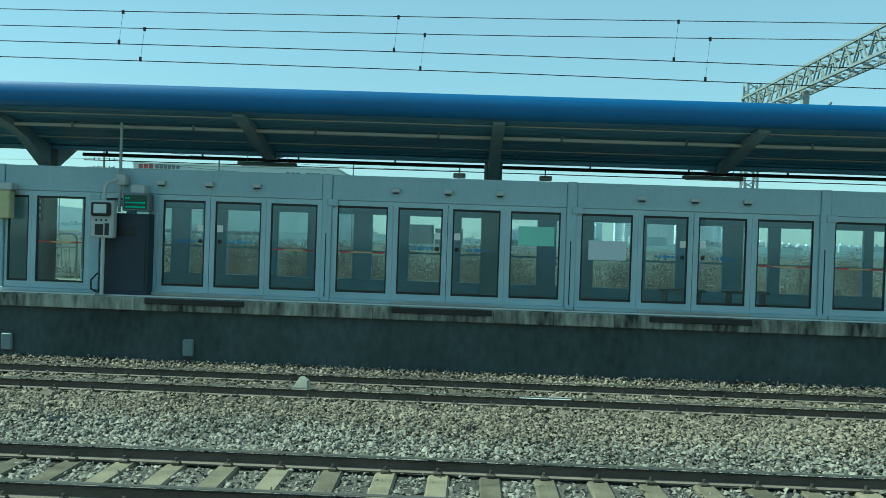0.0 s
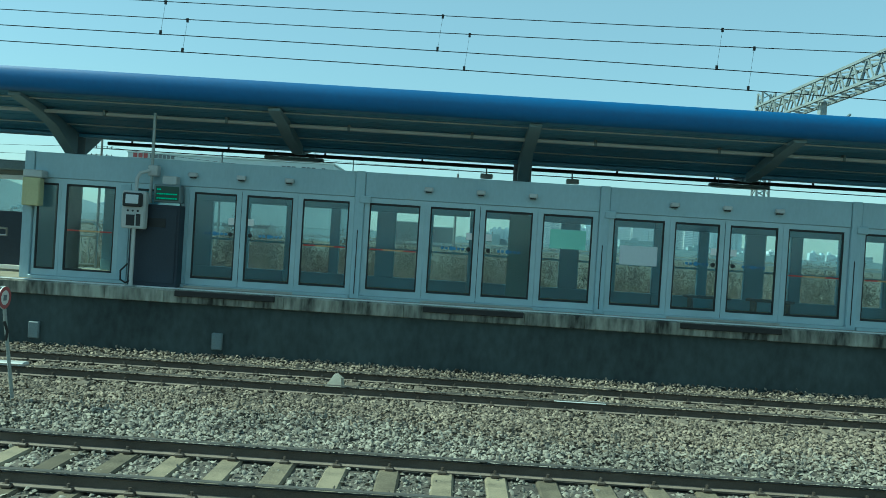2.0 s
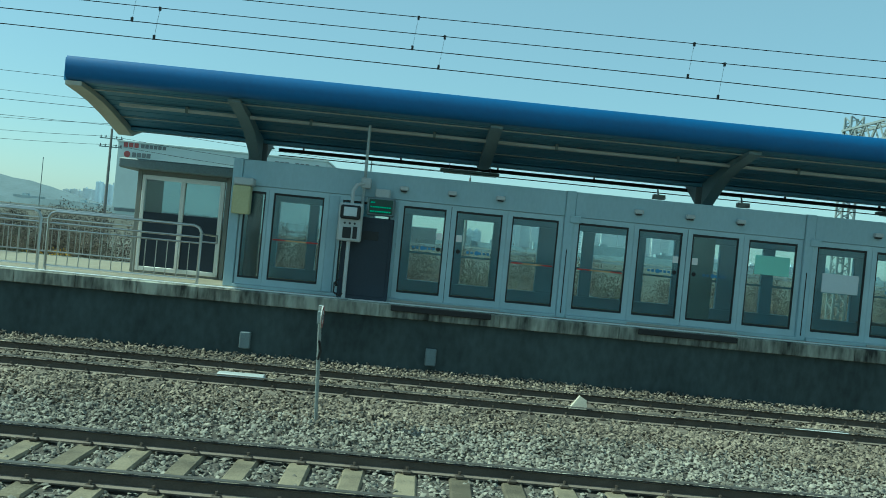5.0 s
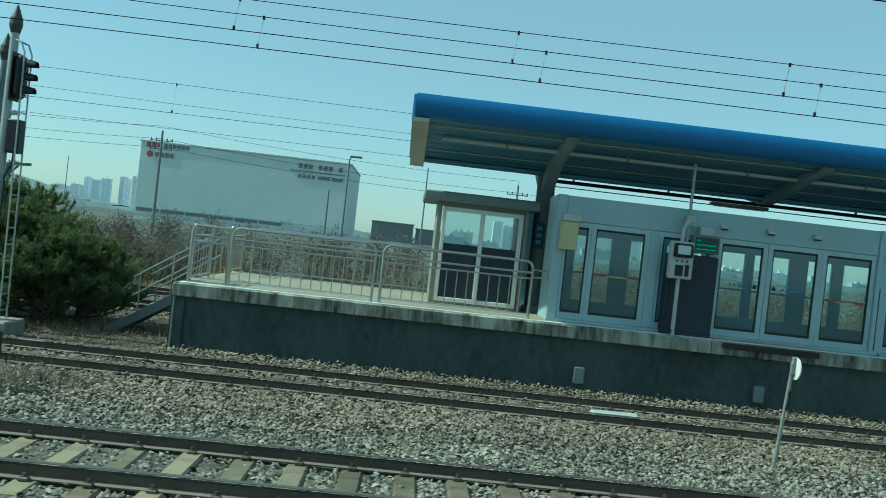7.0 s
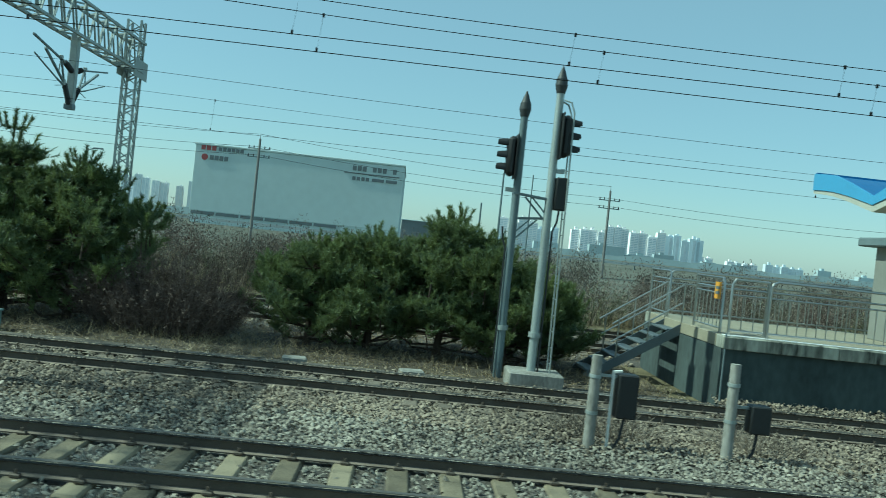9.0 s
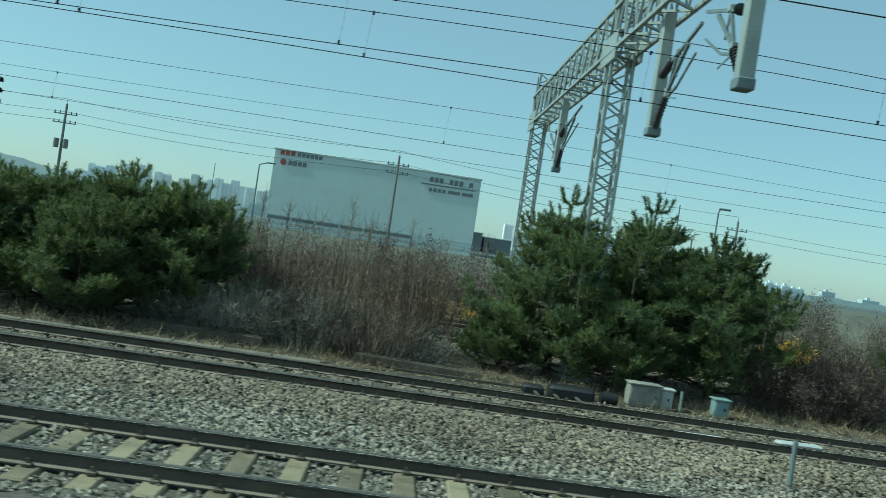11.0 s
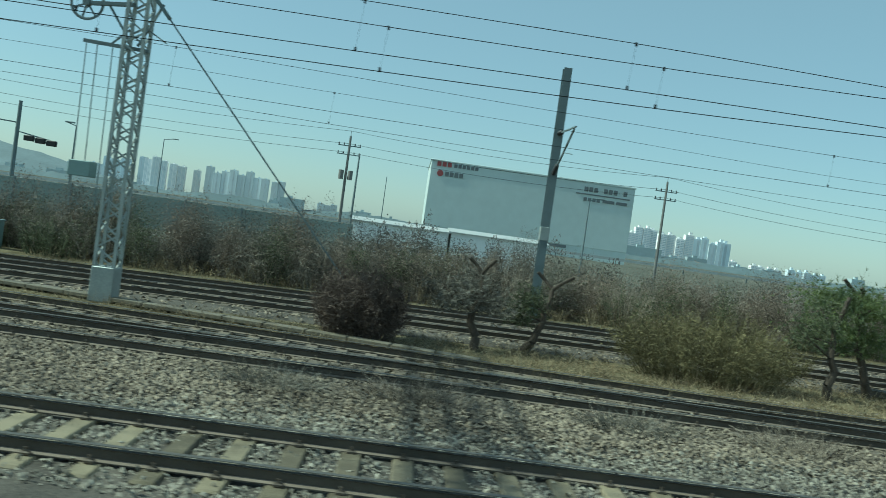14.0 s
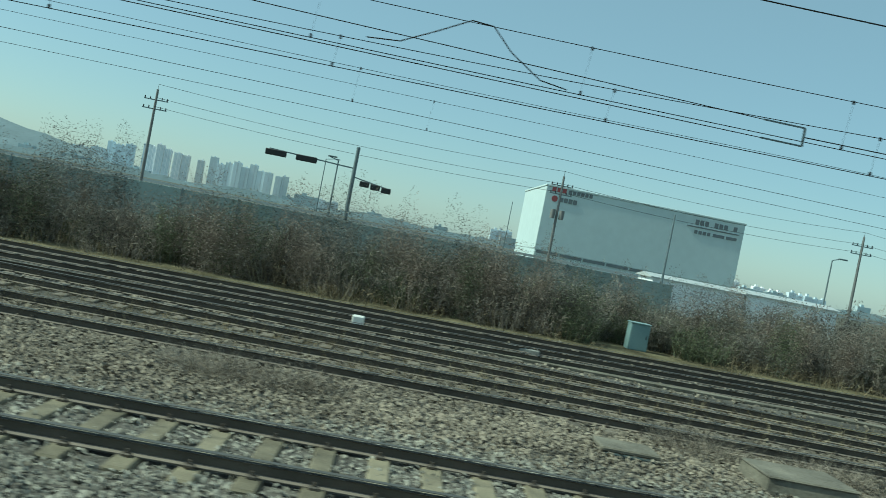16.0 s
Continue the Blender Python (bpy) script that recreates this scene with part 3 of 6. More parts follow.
for x in (-6.38, -1.42, 3.68, 8.81, 13.9):
    part("gap_plate", Geo().box(x - PX0, x - PX0 + 2.0, -0.075, 0.0, H - 0.125, H - 0.012, 0.01), M_rubber, platform, "black rubber gap filler")
for x in (-9.2, -5.5):
    part("wall_box", Geo().box(x - PX0 - 0.11, x - PX0 + 0.11, 0.0, 0.088, 0.36, 0.70, 0.02), M_galvd, platform, "small dark grey junction box")
pipe = Geo()
pipe.cyl((0.05, 0.02, 0.1), (0.05, 0.02, H + 0.05), 0.02, n=8)
part("drain_pipe", pipe, M_galvd, platform, "thin grey downpipe")

# stairs down from the platform end
stairs = thing("stairs", (PX0 - 0.01, 19.9, GROUND), "open dark steel stairs with tubular handrails at the platform end", "stairs")
for k in range(7):
    part("step", Geo().box(-0.3 * (k + 1), -0.3 * k - 0.004, -0.6, 0.6, H - 0.19 * (k + 1) - 0.05, H - 0.19 * (k + 1), 0.01), M_col, stairs)
for yy in (-0.66, 0.62):
    part("stringer", Geo().loft([[(0, y, H - 0.05), (-2.15, y, 0.10), (-2.15, y, 0), (-1.95, y, 0), (0, y, H - 0.30)] for y in (yy, yy + 0.05)]), M_col, stairs, "dark steel stringer")
    hr = Geo()
    for dz in (0.93, 0.50):
        part("handrail", Geo().cyl((0.0, yy + 0.02, H + dz - 0.05), (-1.6, yy + 0.02, H + dz - 0.05 - 1.6 * 0.675), 0.019), M_steel, stairs, "bare steel tube handrail")
    for q in (0.02, -0.75, -1.45):
        part("rail_post", Geo().cyl((q, yy + 0.02, H + q * 0.675 - 0.15), (q, yy + 0.02, H + q * 0.675 + 0.90), 0.019), M_steel, stairs)

# platform railing of stainless tubes
def railing(x0, x1, y, arch, name="railing"):
    t = thing(name, (x0, y, PZ), "stainless steel tube railing with thin upright bars", "railing", "platform railings")
    n = x1 - x0
    fr = Geo()
    if arch:
        fr.tube([(0, 0, 0), (0, 0, 1.05), (0.05, 0, 1.14), (0.14, 0, 1.18), (n - 0.14, 0, 1.18), (n - 0.05, 0, 1.14), (n, 0, 1.05), (n, 0, 0)], 0.03, 8)
    else:
        fr.tube([(0, 0, 0), (0, 0, 1.05), (0.06, 0, 1.15), (n, 0, 1.15), (n, 0, 0)], 0.03, 8)
    part("outer_tube", fr, M_steel, t)
    part("middle_rail", Geo().cyl((0, 0, 0.95), (n, 0, 0.95), 0.022), M_steel, t)
    part("upper_rail", Geo().cyl((0, 0, 0.83), (n, 0, 0.83), 0.018), M_steel, t)
    part("lower_rail", Geo().cyl((0, 0, 0.10), (n, 0, 0.10), 0.02), M_steel, t)
    k = max(2, int(n / 0.205))
    bar = Geo().cyl((0, 0, 0.1), (0, 0, 0.83), 0.011, n=6).mesh("baluster")
    bar.materials.append(M_steel)
    for i in range(1, k):
        b = part("baluster", bar, M_steel, t)
        b.location = (n * i / k, 0, 0)
    return t


railing(-16.4, -13.52, 16.9, True)
r = railing(-13.36, -10.32, 16.9, True)
hook = Geo().tube([(3.04, 0, 1.02), (3.36, 0, 1.0), (3.36, 0, 0.86), (3.04, 0, 0.86)], 0.02)
part("end_loop", hook, M_steel, r, "bent tube loop")
for yy in (17.25, 20.8):
    e = railing(0, 1.6, 0, False)
    e.location, e.rotation_euler = (-17.25, yy, PZ), (0, 0, radians(90))
e = railing(0, 6.6, 0, True)
e.location = (-16.9, 21.9, PZ)
e = railing(0, 0.75, 0, False)
e.location = (-17.2, 16.92, PZ)
pl = thing("notice_plate", (-17.30, 17.42, PZ + 0.70), "small orange notice plate wired to the end railing", "sign")
part("plate", Geo().box(-0.02, -0.008, -0.17, 0.17, 0, 0.36, 0.004), M_orangep, pl)
part("text_bar", Geo().box(-0.026, -0.021, -0.11, 0.11, 0.10, 0.16).box(-0.026, -0.021, -0.11, 0.11, 0.21, 0.27), M_paintdark, pl)
# ---- waiting booth ----
M_boothgrey = mat("grey_brown_booth_panel", (0.21, 0.21, 0.185), 0.6, 0, 0.15)
booth = thing("booth", (-11.3, 18.75, PZ), "small grey waiting booth with white sliding window", "booth")
part("side_wall", Geo().box(-1.02, -0.92, 0, 1.6, 0, 2.28, 0.01), M_boothgrey, booth)
part("side_wall", Geo().box(0.95, 1.05, 0, 1.6, 0, 2.28, 0.01), M_boothgrey, booth)
part("lintel", Geo().box(-0.92, 0.95, 0, 0.1, 2.18, 2.28), M_boothgrey, booth)
part("floor_plinth", Geo().box(-0.92, 0.95, 0, 1.6, 0, 0.05), M_conc, booth)
back = part("back_wall", Geo().box(-0.92, 0.95, 1.5, 1.6, 0.05, 1.2), M_boxg, booth)
part("back_window", Geo().box(-0.9, 0.93, 1.53, 1.545, 1.2, 2.2), M_clear, booth).visible_shadow = False
part("roof_slab", Geo().box(-1.36, 1.25, -0.3, 1.9, 2.28, 2.50, 0.03), M_galvd, booth, "dark grey flat roof slab")
win = part("window", Geo().box(-0.9, -0.82, -0.03, 0.06, 0.05, 2.18, 0.01).box(0.83, 0.93, -0.03, 0.06, 0.05, 2.18, 0.01).box(-0.82, 0.83, -0.03, 0.06, 2.08, 2.18, 0.01).box(-0.82, 0.83, -0.03, 0.06, 0.05, 0.15, 0.01).box(-0.04, 0.06, -0.04, 0.06, 0.15, 2.08, 0.01), M_white, booth, "white aluminium window frame")
for a, b in ((-0.82, -0.04), (0.06, 0.83)):
    part("upper_pane", Geo().box(a, b, 0.0, 0.012, 1.37, 2.08), M_glass, win).visible_shadow = False
    part("lower_panel", Geo().box(a, b, 0.0, 0.012, 0.15, 1.36), M_navy, win, "dark film on the lower pane")

# ---- gull-wing platform roof ----
ROOF_X0, ROOF_X1 = -13.05, 24.0
roof = thing("platform_roof", (ROOF_X0, 19.4, PZ), "gull-wing platform roof with bright blue fascia and dark soffit", "roof")
RL = ROOF_X1 - ROOF_X0


WING_D, WING_Z = (0.0, 0.55, 1.2, 1.9, 2.5, 3.02), (4.50, 4.63, 4.78, 4.91, 4.98, 5.02)


def wing(s):
    """Underside of one wing, from the eave to the valley: distance from the ridge line and height."""
    return [(s * d, z - PZ) for d, z in zip(WING_D[::-1], WING_Z[::-1])]


def under_at(d):
    """Height of the underside at a distance from the valley, over the platform."""
    return float(np.interp(d, WING_D, WING_Z)) - PZ


under = wing(-1) + wing(1)[::-1][1:]
upper = [(a, b + 0.12 + 0.30 * min(1, abs(a) / 3)) for a, b in under]
part("soffit", Geo().loft([[(x, a, b) for a, b in under] for x in (0.08, RL)], closed=False, caps=False), M_soffit, roof, "dark ribbed underside", smooth=False)
rib = Geo()
for s in (-1, 1):
    for d in np.arange(0.2, 2.95, 0.30):
        zz = under_at(d)
        rib.box(0.1, RL, s * d - 0.012, s * d + 0.012, zz - 0.010, zz + 0.01)
part("soffit_ribs", rib, M_soffit, roof)["kind"] = "stuff"
part("roof_sheet", Geo().loft([[(x, a, b) for a, b in upper] for x in (0.0, RL)], closed=False, caps=False), M_blue, roof, "blue metal roof sheet")
for s in (-1, 1):
    nose = [(2.96, 4.23), (3.07, 4.21), (3.12, 4.14), (3.13, 4.02), (3.125, 3.92), (3.10, 3.84), (3.05, 3.775), (2.97, 3.745), (2.88, 3.75), (2.88, 3.80)]
    part("fascia", Geo().loft([[(x, s * a, b) for a, b in nose] for x in (0, RL)]), M_blue, roof, "deep blue rounded fascia")
    part("end_fascia", Geo().loft([[(x, a, b - 0.02) for a, b in wing(s)] + [(x, a, b + 0.06 + 0.36 * min(1, abs(a) / 3 + 0.35)) for a, b in wing(s)[::-1]] for x in (-0.05, 0.03)]), M_endblue, roof, "end fascia in blue lightened for the sun")
    part("end_arm", Geo().loft([[(x, a, b - 0.03 - 0.16 * (1 - abs(a) / 6)) for a, b in wing(s)] + [(x, a, b - 0.024) for a, b in wing(s)[::-1]] for x in (-0.02, 0.30)]), M_arm, roof, "arched end beam coloured cream for the sun")
    part("light_trunking", Geo().box(0.6, RL, s * 1.75 - 0.05, s * 1.75 + 0.05, 3.50, 3.57, 0.01), M_boxg, roof, "pale continuous light trunking")
    for q in np.arange(2.0, RL - 1, 2.6):
        part("trunking_clip", Geo().box(q - 0.03, q + 0.03, s * 1.75 - 0.06, s * 1.75 + 0.06, 3.49, 3.62, 0.005), M_galvd, roof)
    for d in (2.45, 0.75):
        zz = under_at(d)
        part("conduit_run", Geo().cyl((0.3, s * d, zz - 0.03), (RL, s * d, zz - 0.03), 0.014, n=6), M_boxg, roof, "thin pale conduit")
part("gutter", Geo().box(0.02, RL, -0.16, 0.16, 3.18, 3.26, 0.01), M_soffit, roof, "valley gutter")
arm_x = [-9.85 + 5.22 * k for k in range(-0, 7)]
for k, x in enumerate(arm_x):
    for s in (-1, 1):
        lo = [(s * d, float(np.interp(d, [0.1, 1.2, 1.9, 2.8], [2.70 if k % 2 == 0 else 3.10, 3.30, 3.50, 3.68]))) for d in (0.1, 0.6, 1.2, 1.9, 2.8)]
        hi = [(s * d, under_at(d) - 0.012) for d in (2.8, 1.9, 1.2, 0.6, 0.1)]
        part("curved_arm", Geo().loft([[(x - ROOF_X0 + o, a, b) for a, b in lo + hi] for o in (-0.125, 0.125)]), M_armd, roof, "curved bracket arm coloured grey for shade")
    if k % 2 == 0:
        part("column", Geo().cyl((x - ROOF_X0, 0, 0), (x - ROOF_X0, 0, 3.24), 0.21, n=20), M_col, roof, "dark round column")
        part("column_base", Geo().cyl((x - ROOF_X0, 0, 0), (x - ROOF_X0, 0, 0.12), 0.28, n=20), M_conc, roof)
# teal cladding panel on one column
part("column_sleeve", Geo().box(0.35 - ROOF_X0, 0.86 - ROOF_X0, -0.30, -0.24, 0.1, 2.0, 0.01), M_teal, roof, "blue-green column panel")

# small blue sign on the first column
csn = thing("column_sign", (-9.93, 19.16, 0), "narrow dark navy sign hung on the platform column", "sign")
part("board", Geo().box(-0.11, 0.11, -0.03, 0.0, 2.72, 3.30, 0.01), M_navy, csn)
for z in (2.82, 2.98, 3.14):
    part("sign_bar", Geo().box(-0.06, 0.06, -0.036, -0.031, z, z + 0.09), M_emblem, csn)

# pipe and lamps hung under the roof
cable = thing("service_pipe", (-9.6, 20.6, 3.98), "black service pipe on short hangers under the roof", "pipe")
part("pipe_run", Geo().cyl((0, 0, 0.46), (33, 0, 0.46), 0.045), M_pipe, cable)
part("lower_cable", Geo().cyl((0, 0.05, 0.33), (33, 0.05, 0.33), 0.012), M_pipe, cable)
for k in range(14):
    part("hanger", Geo().bar((0.6 + 2.4 * k, 0, 0.46), (0.6 + 2.4 * k, 0, 0.80), 0.04, 0.04), M_pipe, cable)
lamp0 = thing("hanging_lamp", (-4.9, 20.3, 4.30), "dark slim fluorescent lamp hung below the roof", "lamp", "platform lamps")
part("housing", Geo().box(-0.72, 0.72, -0.09, 0.09, -0.02, 0.06, 0.02), M_galvd, lamp0)
part("tube", Geo().cyl((-0.65, 0, -0.03), (0.65, 0, -0.03), 0.016), M_paper, lamp0)
for q in (-0.5, 0.5):
    part("rod", Geo().cyl((q, 0, 0.05), (q, 0, 0.30), 0.01, n=6), M_galvd, lamp0)
for x in (5.9, 16.3):
    copy_thing(lamp0, pose(x, 20.3, 4.30))
for x in (-0.2, 1.9):
    spk = thing("loudspeaker", (x, 20.45, 4.18), "small grey box loudspeaker under the roof", "loudspeaker", "platform loudspeakers")
    part("case", Geo().box(-0.15, 0.15, -0.12, 0.06, -0.05, 0.07, 0.02), M_boxg, spk)
    part("bracket", Geo().bar((0, 0.02, 0), (0, 0.15, 0.28), 0.03, 0.03), M_galvd, spk)

# ---- platform screen doors ----
ZB, ZT, ZH = 0.07, 2.07, 2.63          # sill, underside of the header, top, over the platform
SY = 17.30                             # front of the screen


def leaf(parent, name, x0, x1, stripe="", logo=0, sticker=0, label="", w=0.10):
    """One framed glass leaf or fixed light."""
    d = part(name, Geo().frame_ring(x0, x1, 0.0, 0.06, ZB, ZT, w, 0.13, 0.07), M_alu, parent, label)
    a, b, c, e = x0 + w, x1 - w, ZB + 0.13, ZT - 0.07
    part("gasket", Geo().frame_ring(a, b, 0.012, 0.05, c, e, 0.030, 0.04, 0.045), M_gasket, d, "black rubber gasket")
    part("glass", Geo().box(a + 0.03, b - 0.03, 0.028, 0.034, c + 0.03, e - 0.03), M_glass, d, "clear glass with a dust and reflection film").visible_shadow = False
    if stripe:
        for q0, q1, col in ((0.0, 0.28, M_red), (0.28, 0.74, M_orange), (0.74, 1.0, M_red)):
            s = Geo().box(a + 0.05 + (b - a - 0.10) * q0, a + 0.05 + (b - a - 0.10) * q1, 0.014, 0.026, 1.025, 1.055)
            part("push_bar", s, col, d, "dull emergency push bar")
    if logo:
        m = (a + b) / 2 + 0.04
        s = Geo()
        for i in range(6):
            if i == 2:
                s.cyl((m - 0.22 + 0.085 * i + 0.02, 0.024, 1.16), (m - 0.22 + 0.085 * i + 0.02, 0.027, 1.16), 0.045, n=14)
            else:
                s.box(m - 0.22 + 0.085 * i - 0.025, m - 0.22 + 0.085 * i + 0.03, 0.024, 0.027, 1.135, 1.185)
        part("emblem", s, M_emblem, d, "blue emblem on the glass")
    if sticker:
        q = a + 0.10 if sticker < 0 else b - 0.10
        part("notice", Geo().box(q - 0.06, q + 0.06, 0.02, 0.026, 1.36, 1.50, 0.002), M_paper, d, "small white notice")
        part("warning_dot", Geo().cyl((q, 0.02, 1.16), (q, 0.026, 1.16), 0.045, n=14), M_black, d, "round black warning sticker")
    return d


def header(parent, x0, x1, sensors, seam=True):
    part("header", Geo().box(x0, x1, -0.03, 0.16, ZT + 0.035, ZH, 0.012), M_psd, parent, "flat grey header cladding")
    part("head_rail", Geo().box(x0, x1, -0.005, 0.10, ZT, ZT + 0.03), M_alu, parent)
    part("sill", Geo().box(x0, x1, -0.10, 0.12, 0, ZB - 0.004, 0.006), M_alu, parent, "metal threshold")
    for x in sensors:
        s = part("sensor_box", Geo().box(x - 0.09, x + 0.09, -0.13, -0.032, 2.30, 2.39, 0.015), M_boxg, parent, "small grey sensor box")
        part("sensor_eye", Geo().box(x - 0.06, x + 0.06, -0.12, -0.04, 2.275, 2.30), M_black, s)


def bay(x, pitch, bars=("y", "y")):
    t = thing("platform_screen_bay", (x, SY, PZ), "grey platform screen bay with sliding glass doors", "screen door", "platform screen doors")
    part("post", Geo().box(-0.12, 0.08, -0.06, 0.14, 0, ZH + 0.01, 0.012), M_psd, t, "grey steel post")
    part("post_cap", Geo().box(-0.02, 0.21, -0.09, -0.062, ZT - 0.09, ZT + 0.06, 0.03), M_psd, t)
    part("post_slot", Geo().box(-0.035, -0.015, -0.066, -0.061, 0.1, 1.42), M_gasket, t, "narrow black slot")
    header(t, 0.084, pitch - 0.124, (1.40, 2.48, 3.55))
    leaf(t, "fixed_panel", 0.084, 1.355, bars[0], w=0.11)
    leaf(t, "sliding_door", 1.36, 2.485, "", 1, 1, "grey framed sliding glass door")
    leaf(t, "sliding_door", 2.497, 3.68, "", 1, -1, "grey framed sliding glass door")
    part("door_gap", Geo().box(2.485, 2.497, 0.02, 0.05, ZB, ZT), M_gasket, t, "black door seal")
    leaf(t, "fixed_panel", 3.685, pitch - 0.126, bars[1], w=0.11)
    part("door_threshold", Geo().box(1.36, 3.68, -0.14, -0.102, 0.0, 0.05, 0.006), M_steel, t, "bright door threshold")
    return t


bay(-2.87, 5.06, ("y", ""))
bay(2.19, 5.17, ("", "y"))
first = bay(7.36, 5.13)
for k in (1, 2):
    copy_thing(first, pose(7.36 + 5.13 * k, SY, PZ))

end = thing("platform_screen_bay", (-9.78, SY, PZ), "end screen bay with glazed doors and a closed service gap", "screen door", "platform screen doors")
part("post", Geo().box(-0.11, 0.09, -0.06, 0.14, 0, ZH + 0.01, 0.012), M_psd, end, "grey steel end post")
header(end, 0.094, 6.786, (3.42, 4.42, 5.42))
leaf(end, "fixed_panel", 0.10, 0.66, w=0.06)
leaf(end, "fixed_panel", 0.665, 1.90, "y")
part("jamb", Geo().box(1.905, 2.12, -0.02, 0.12, ZB, ZT, 0.01), M_psd, end)
leaf(end, "fixed_panel", 2.125, 3.24, w=0.06)
leaf(end, "sliding_door", 3.35, 4.435, "", 1, 1, "grey framed sliding glass door")
leaf(end, "sliding_door", 4.447, 5.61, "", 1, -1, "grey framed sliding glass door")
part("door_gap", Geo().box(4.435, 4.447, 0.02, 0.05, ZB, ZT), M_gasket, end, "black door seal")
leaf(end, "fixed_panel", 5.615, 6.784, "y")
part("jamb", Geo().box(3.245, 3.345, -0.02, 0.12, ZB, ZT, 0.01), M_psd, end)
part("door_threshold", Geo().box(3.36, 5.62, -0.14, -0.102, 0.0, 0.05, 0.006), M_steel, end, "bright door threshold")
part("return_panel", Geo().box(-0.11, 0.05, 0.145, 1.05, 0, ZH, 0.01), M_psd, end, "grey end return")

# notices on the glass
lone("notice_sheet", Geo().box(-0.37, 0.37, -0.006, 0.006, -0.2, 0.2, 0.004), M_mint, (1.46, SY + 0.018, 2.745), "mint green notice sheet taped to the glass", "notice", "notice sheets")
lone("notice_sheet", Geo().box(-0.39, 0.39, -0.006, 0.006, -0.2, 0.2, 0.004), M_pale, (2.93, SY + 0.018, 2.50), "pale grey notice sheet taped to the glass", "notice", "notice sheets")

# rear screen, seen through the doors
def rear_bay(x):
    t = thing("rear_screen_bay", (x, 21.5, PZ), "screen bay along the far platform edge, coloured for shade", "screen door", "rear screen doors")
    part("header", Geo().box(0, 4.73, -0.03, 0.16, 1.95, ZH, 0.012), M_rear, t)
    part("sill", Geo().box(0, 4.73, -0.04, 0.12, 0, 0.28, 0.012), M_rear, t)
    for a, b in ((0.0, 0.40), (1.16, 1.40), (2.35, 2.84), (3.50, 3.80)):
        part("mullion", Geo().box(a, b, -0.02, 0.12, 0.28, 1.95, 0.012), M_rear, t)
    for a, b in ((0.40, 1.16), (1.40, 2.35), (2.84, 3.50), (3.80, 4.73)):
        part("pane", Geo().box(a, b, 0.03, 0.036, 0.28, 1.95), M_clear, t).visible_shadow = False
        part("cross_bar", Geo().box(a, b, 0.0, 0.05, 0.97, 1.02), M_rear, t)
    return t


rb = rear_bay(-9.99)
for k in range(1, 7):
    copy_thing(rb, pose(-9.99 + 4.74 * k, 21.5, PZ))
for x in (4.5, 5.95):
    bench = thing("bench", (x, 19.3, PZ), "dark metal platform bench", "bench", "platform benches")
    part("seat", Geo().box(0, 1.0, -0.2, 0.2, 0.36, 0.42, 0.015), M_col, bench)
    for q in (0.1, 0.86):
        part("leg", Geo().box(q, q + 0.05, -0.16, 0.16, 0, 0.36, 0.01), M_col, bench)

# cabinet, driver's monitor, display and boxes at the end bay
cab = thing("equipment_cabinet", (-7.0, 17.0, PZ), "tall dark navy equipment cabinet against the screen", "cabinet")
part("body", Geo().box(-0.52, 0.50, -0.02, 0.28, 0.0, 1.68, 0.015), M_navy, cab)
part("door", Geo().box(-0.46, 0.44, -0.038, -0.022, 0.08, 1.60, 0.01), M_navy, cab)
part("louvre", Geo().box(-0.22, 0.22, -0.05, -0.04, 1.22, 1.40, 0.004), M_black, cab)
mon = thing("driver_monitor", (-7.36, 16.72, PZ), "grey driver monitor box on a slim post", "monitor")
part("post", Geo().cyl((0, 0.06, 0), (0, 0.06, 1.2), 0.04, n=12), M_boxg, mon)
part("foot", Geo().box(-0.09, 0.09, -0.03, 0.15, 0, 0.02), M_galv, mon)
case = part("case", Geo().box(-0.24, 0.24, -0.04, 0.16, 1.16, 1.92, 0.03), M_boxg, mon, "light grey enamel case")
part("hood", Geo().box(-0.20, 0.20, -0.12, -0.042, 1.60, 1.88, 0.03), M_black, case)
part("screen", Geo().box(-0.13, 0.13, -0.135, -0.122, 1.66, 1.84, 0.01), M_pale, case, "round-cornered pale screen")
for q in (-0.1, 0.0, 0.1):
    part("button", Geo().cyl((q, -0.042, 1.52), (q, -0.055, 1.52), 0.022, n=10), M_black, case)
part("panel", Geo().box(-0.13, 0.04, -0.05, -0.042, 1.22, 1.44, 0.01), M_black, case)
part("switch_plate", Geo().box(0.07, 0.16, -0.05, -0.042, 1.22, 1.46, 0.008), M_black, case)
part("conduit", Geo().tube([(0.0, 0.08, 1.92), (0.0, 0.08, 2.18), (0.06, 0.1, 2.30), (0.2, 0.22, 2.36)], 0.035, 10), M_boxg, mon)
part("conduit_box", Geo().box(0.12, 0.32, 0.30, 0.52, 2.26, 2.48, 0.02), M_boxg, mon)
part("cable_coil", Geo().tube([(-0.06, 0.0, 0.45), (-0.2, 0.0, 0.3), (-0.2, 0.02, 0.12), (-0.1, 0.04, 0.06), (0.0, 0.04, 0.12)], 0.018), M_black, mon)
pole = thing("slim_pole", (-7.05, 17.16, PZ), "slim grey pole rising from the screen to the roof", "pole")
part("shaft", Geo().cyl((-0.12, -0.08, 1.7), (-0.12, -0.08, 3.55), 0.032, n=10), M_galv, pole)
part("clamp", Geo().box(-0.17, -0.07, -0.06, 0.10, 2.3, 2.36), M_galv, pole)
dis = thing("led_display", (-6.79, 17.05, PZ), "small green LED display on the screen header", "display")
part("case", Geo().box(-0.28, 0.28, -0.08, 0.14, 1.73, 2.10, 0.02), M_galvd, dis)
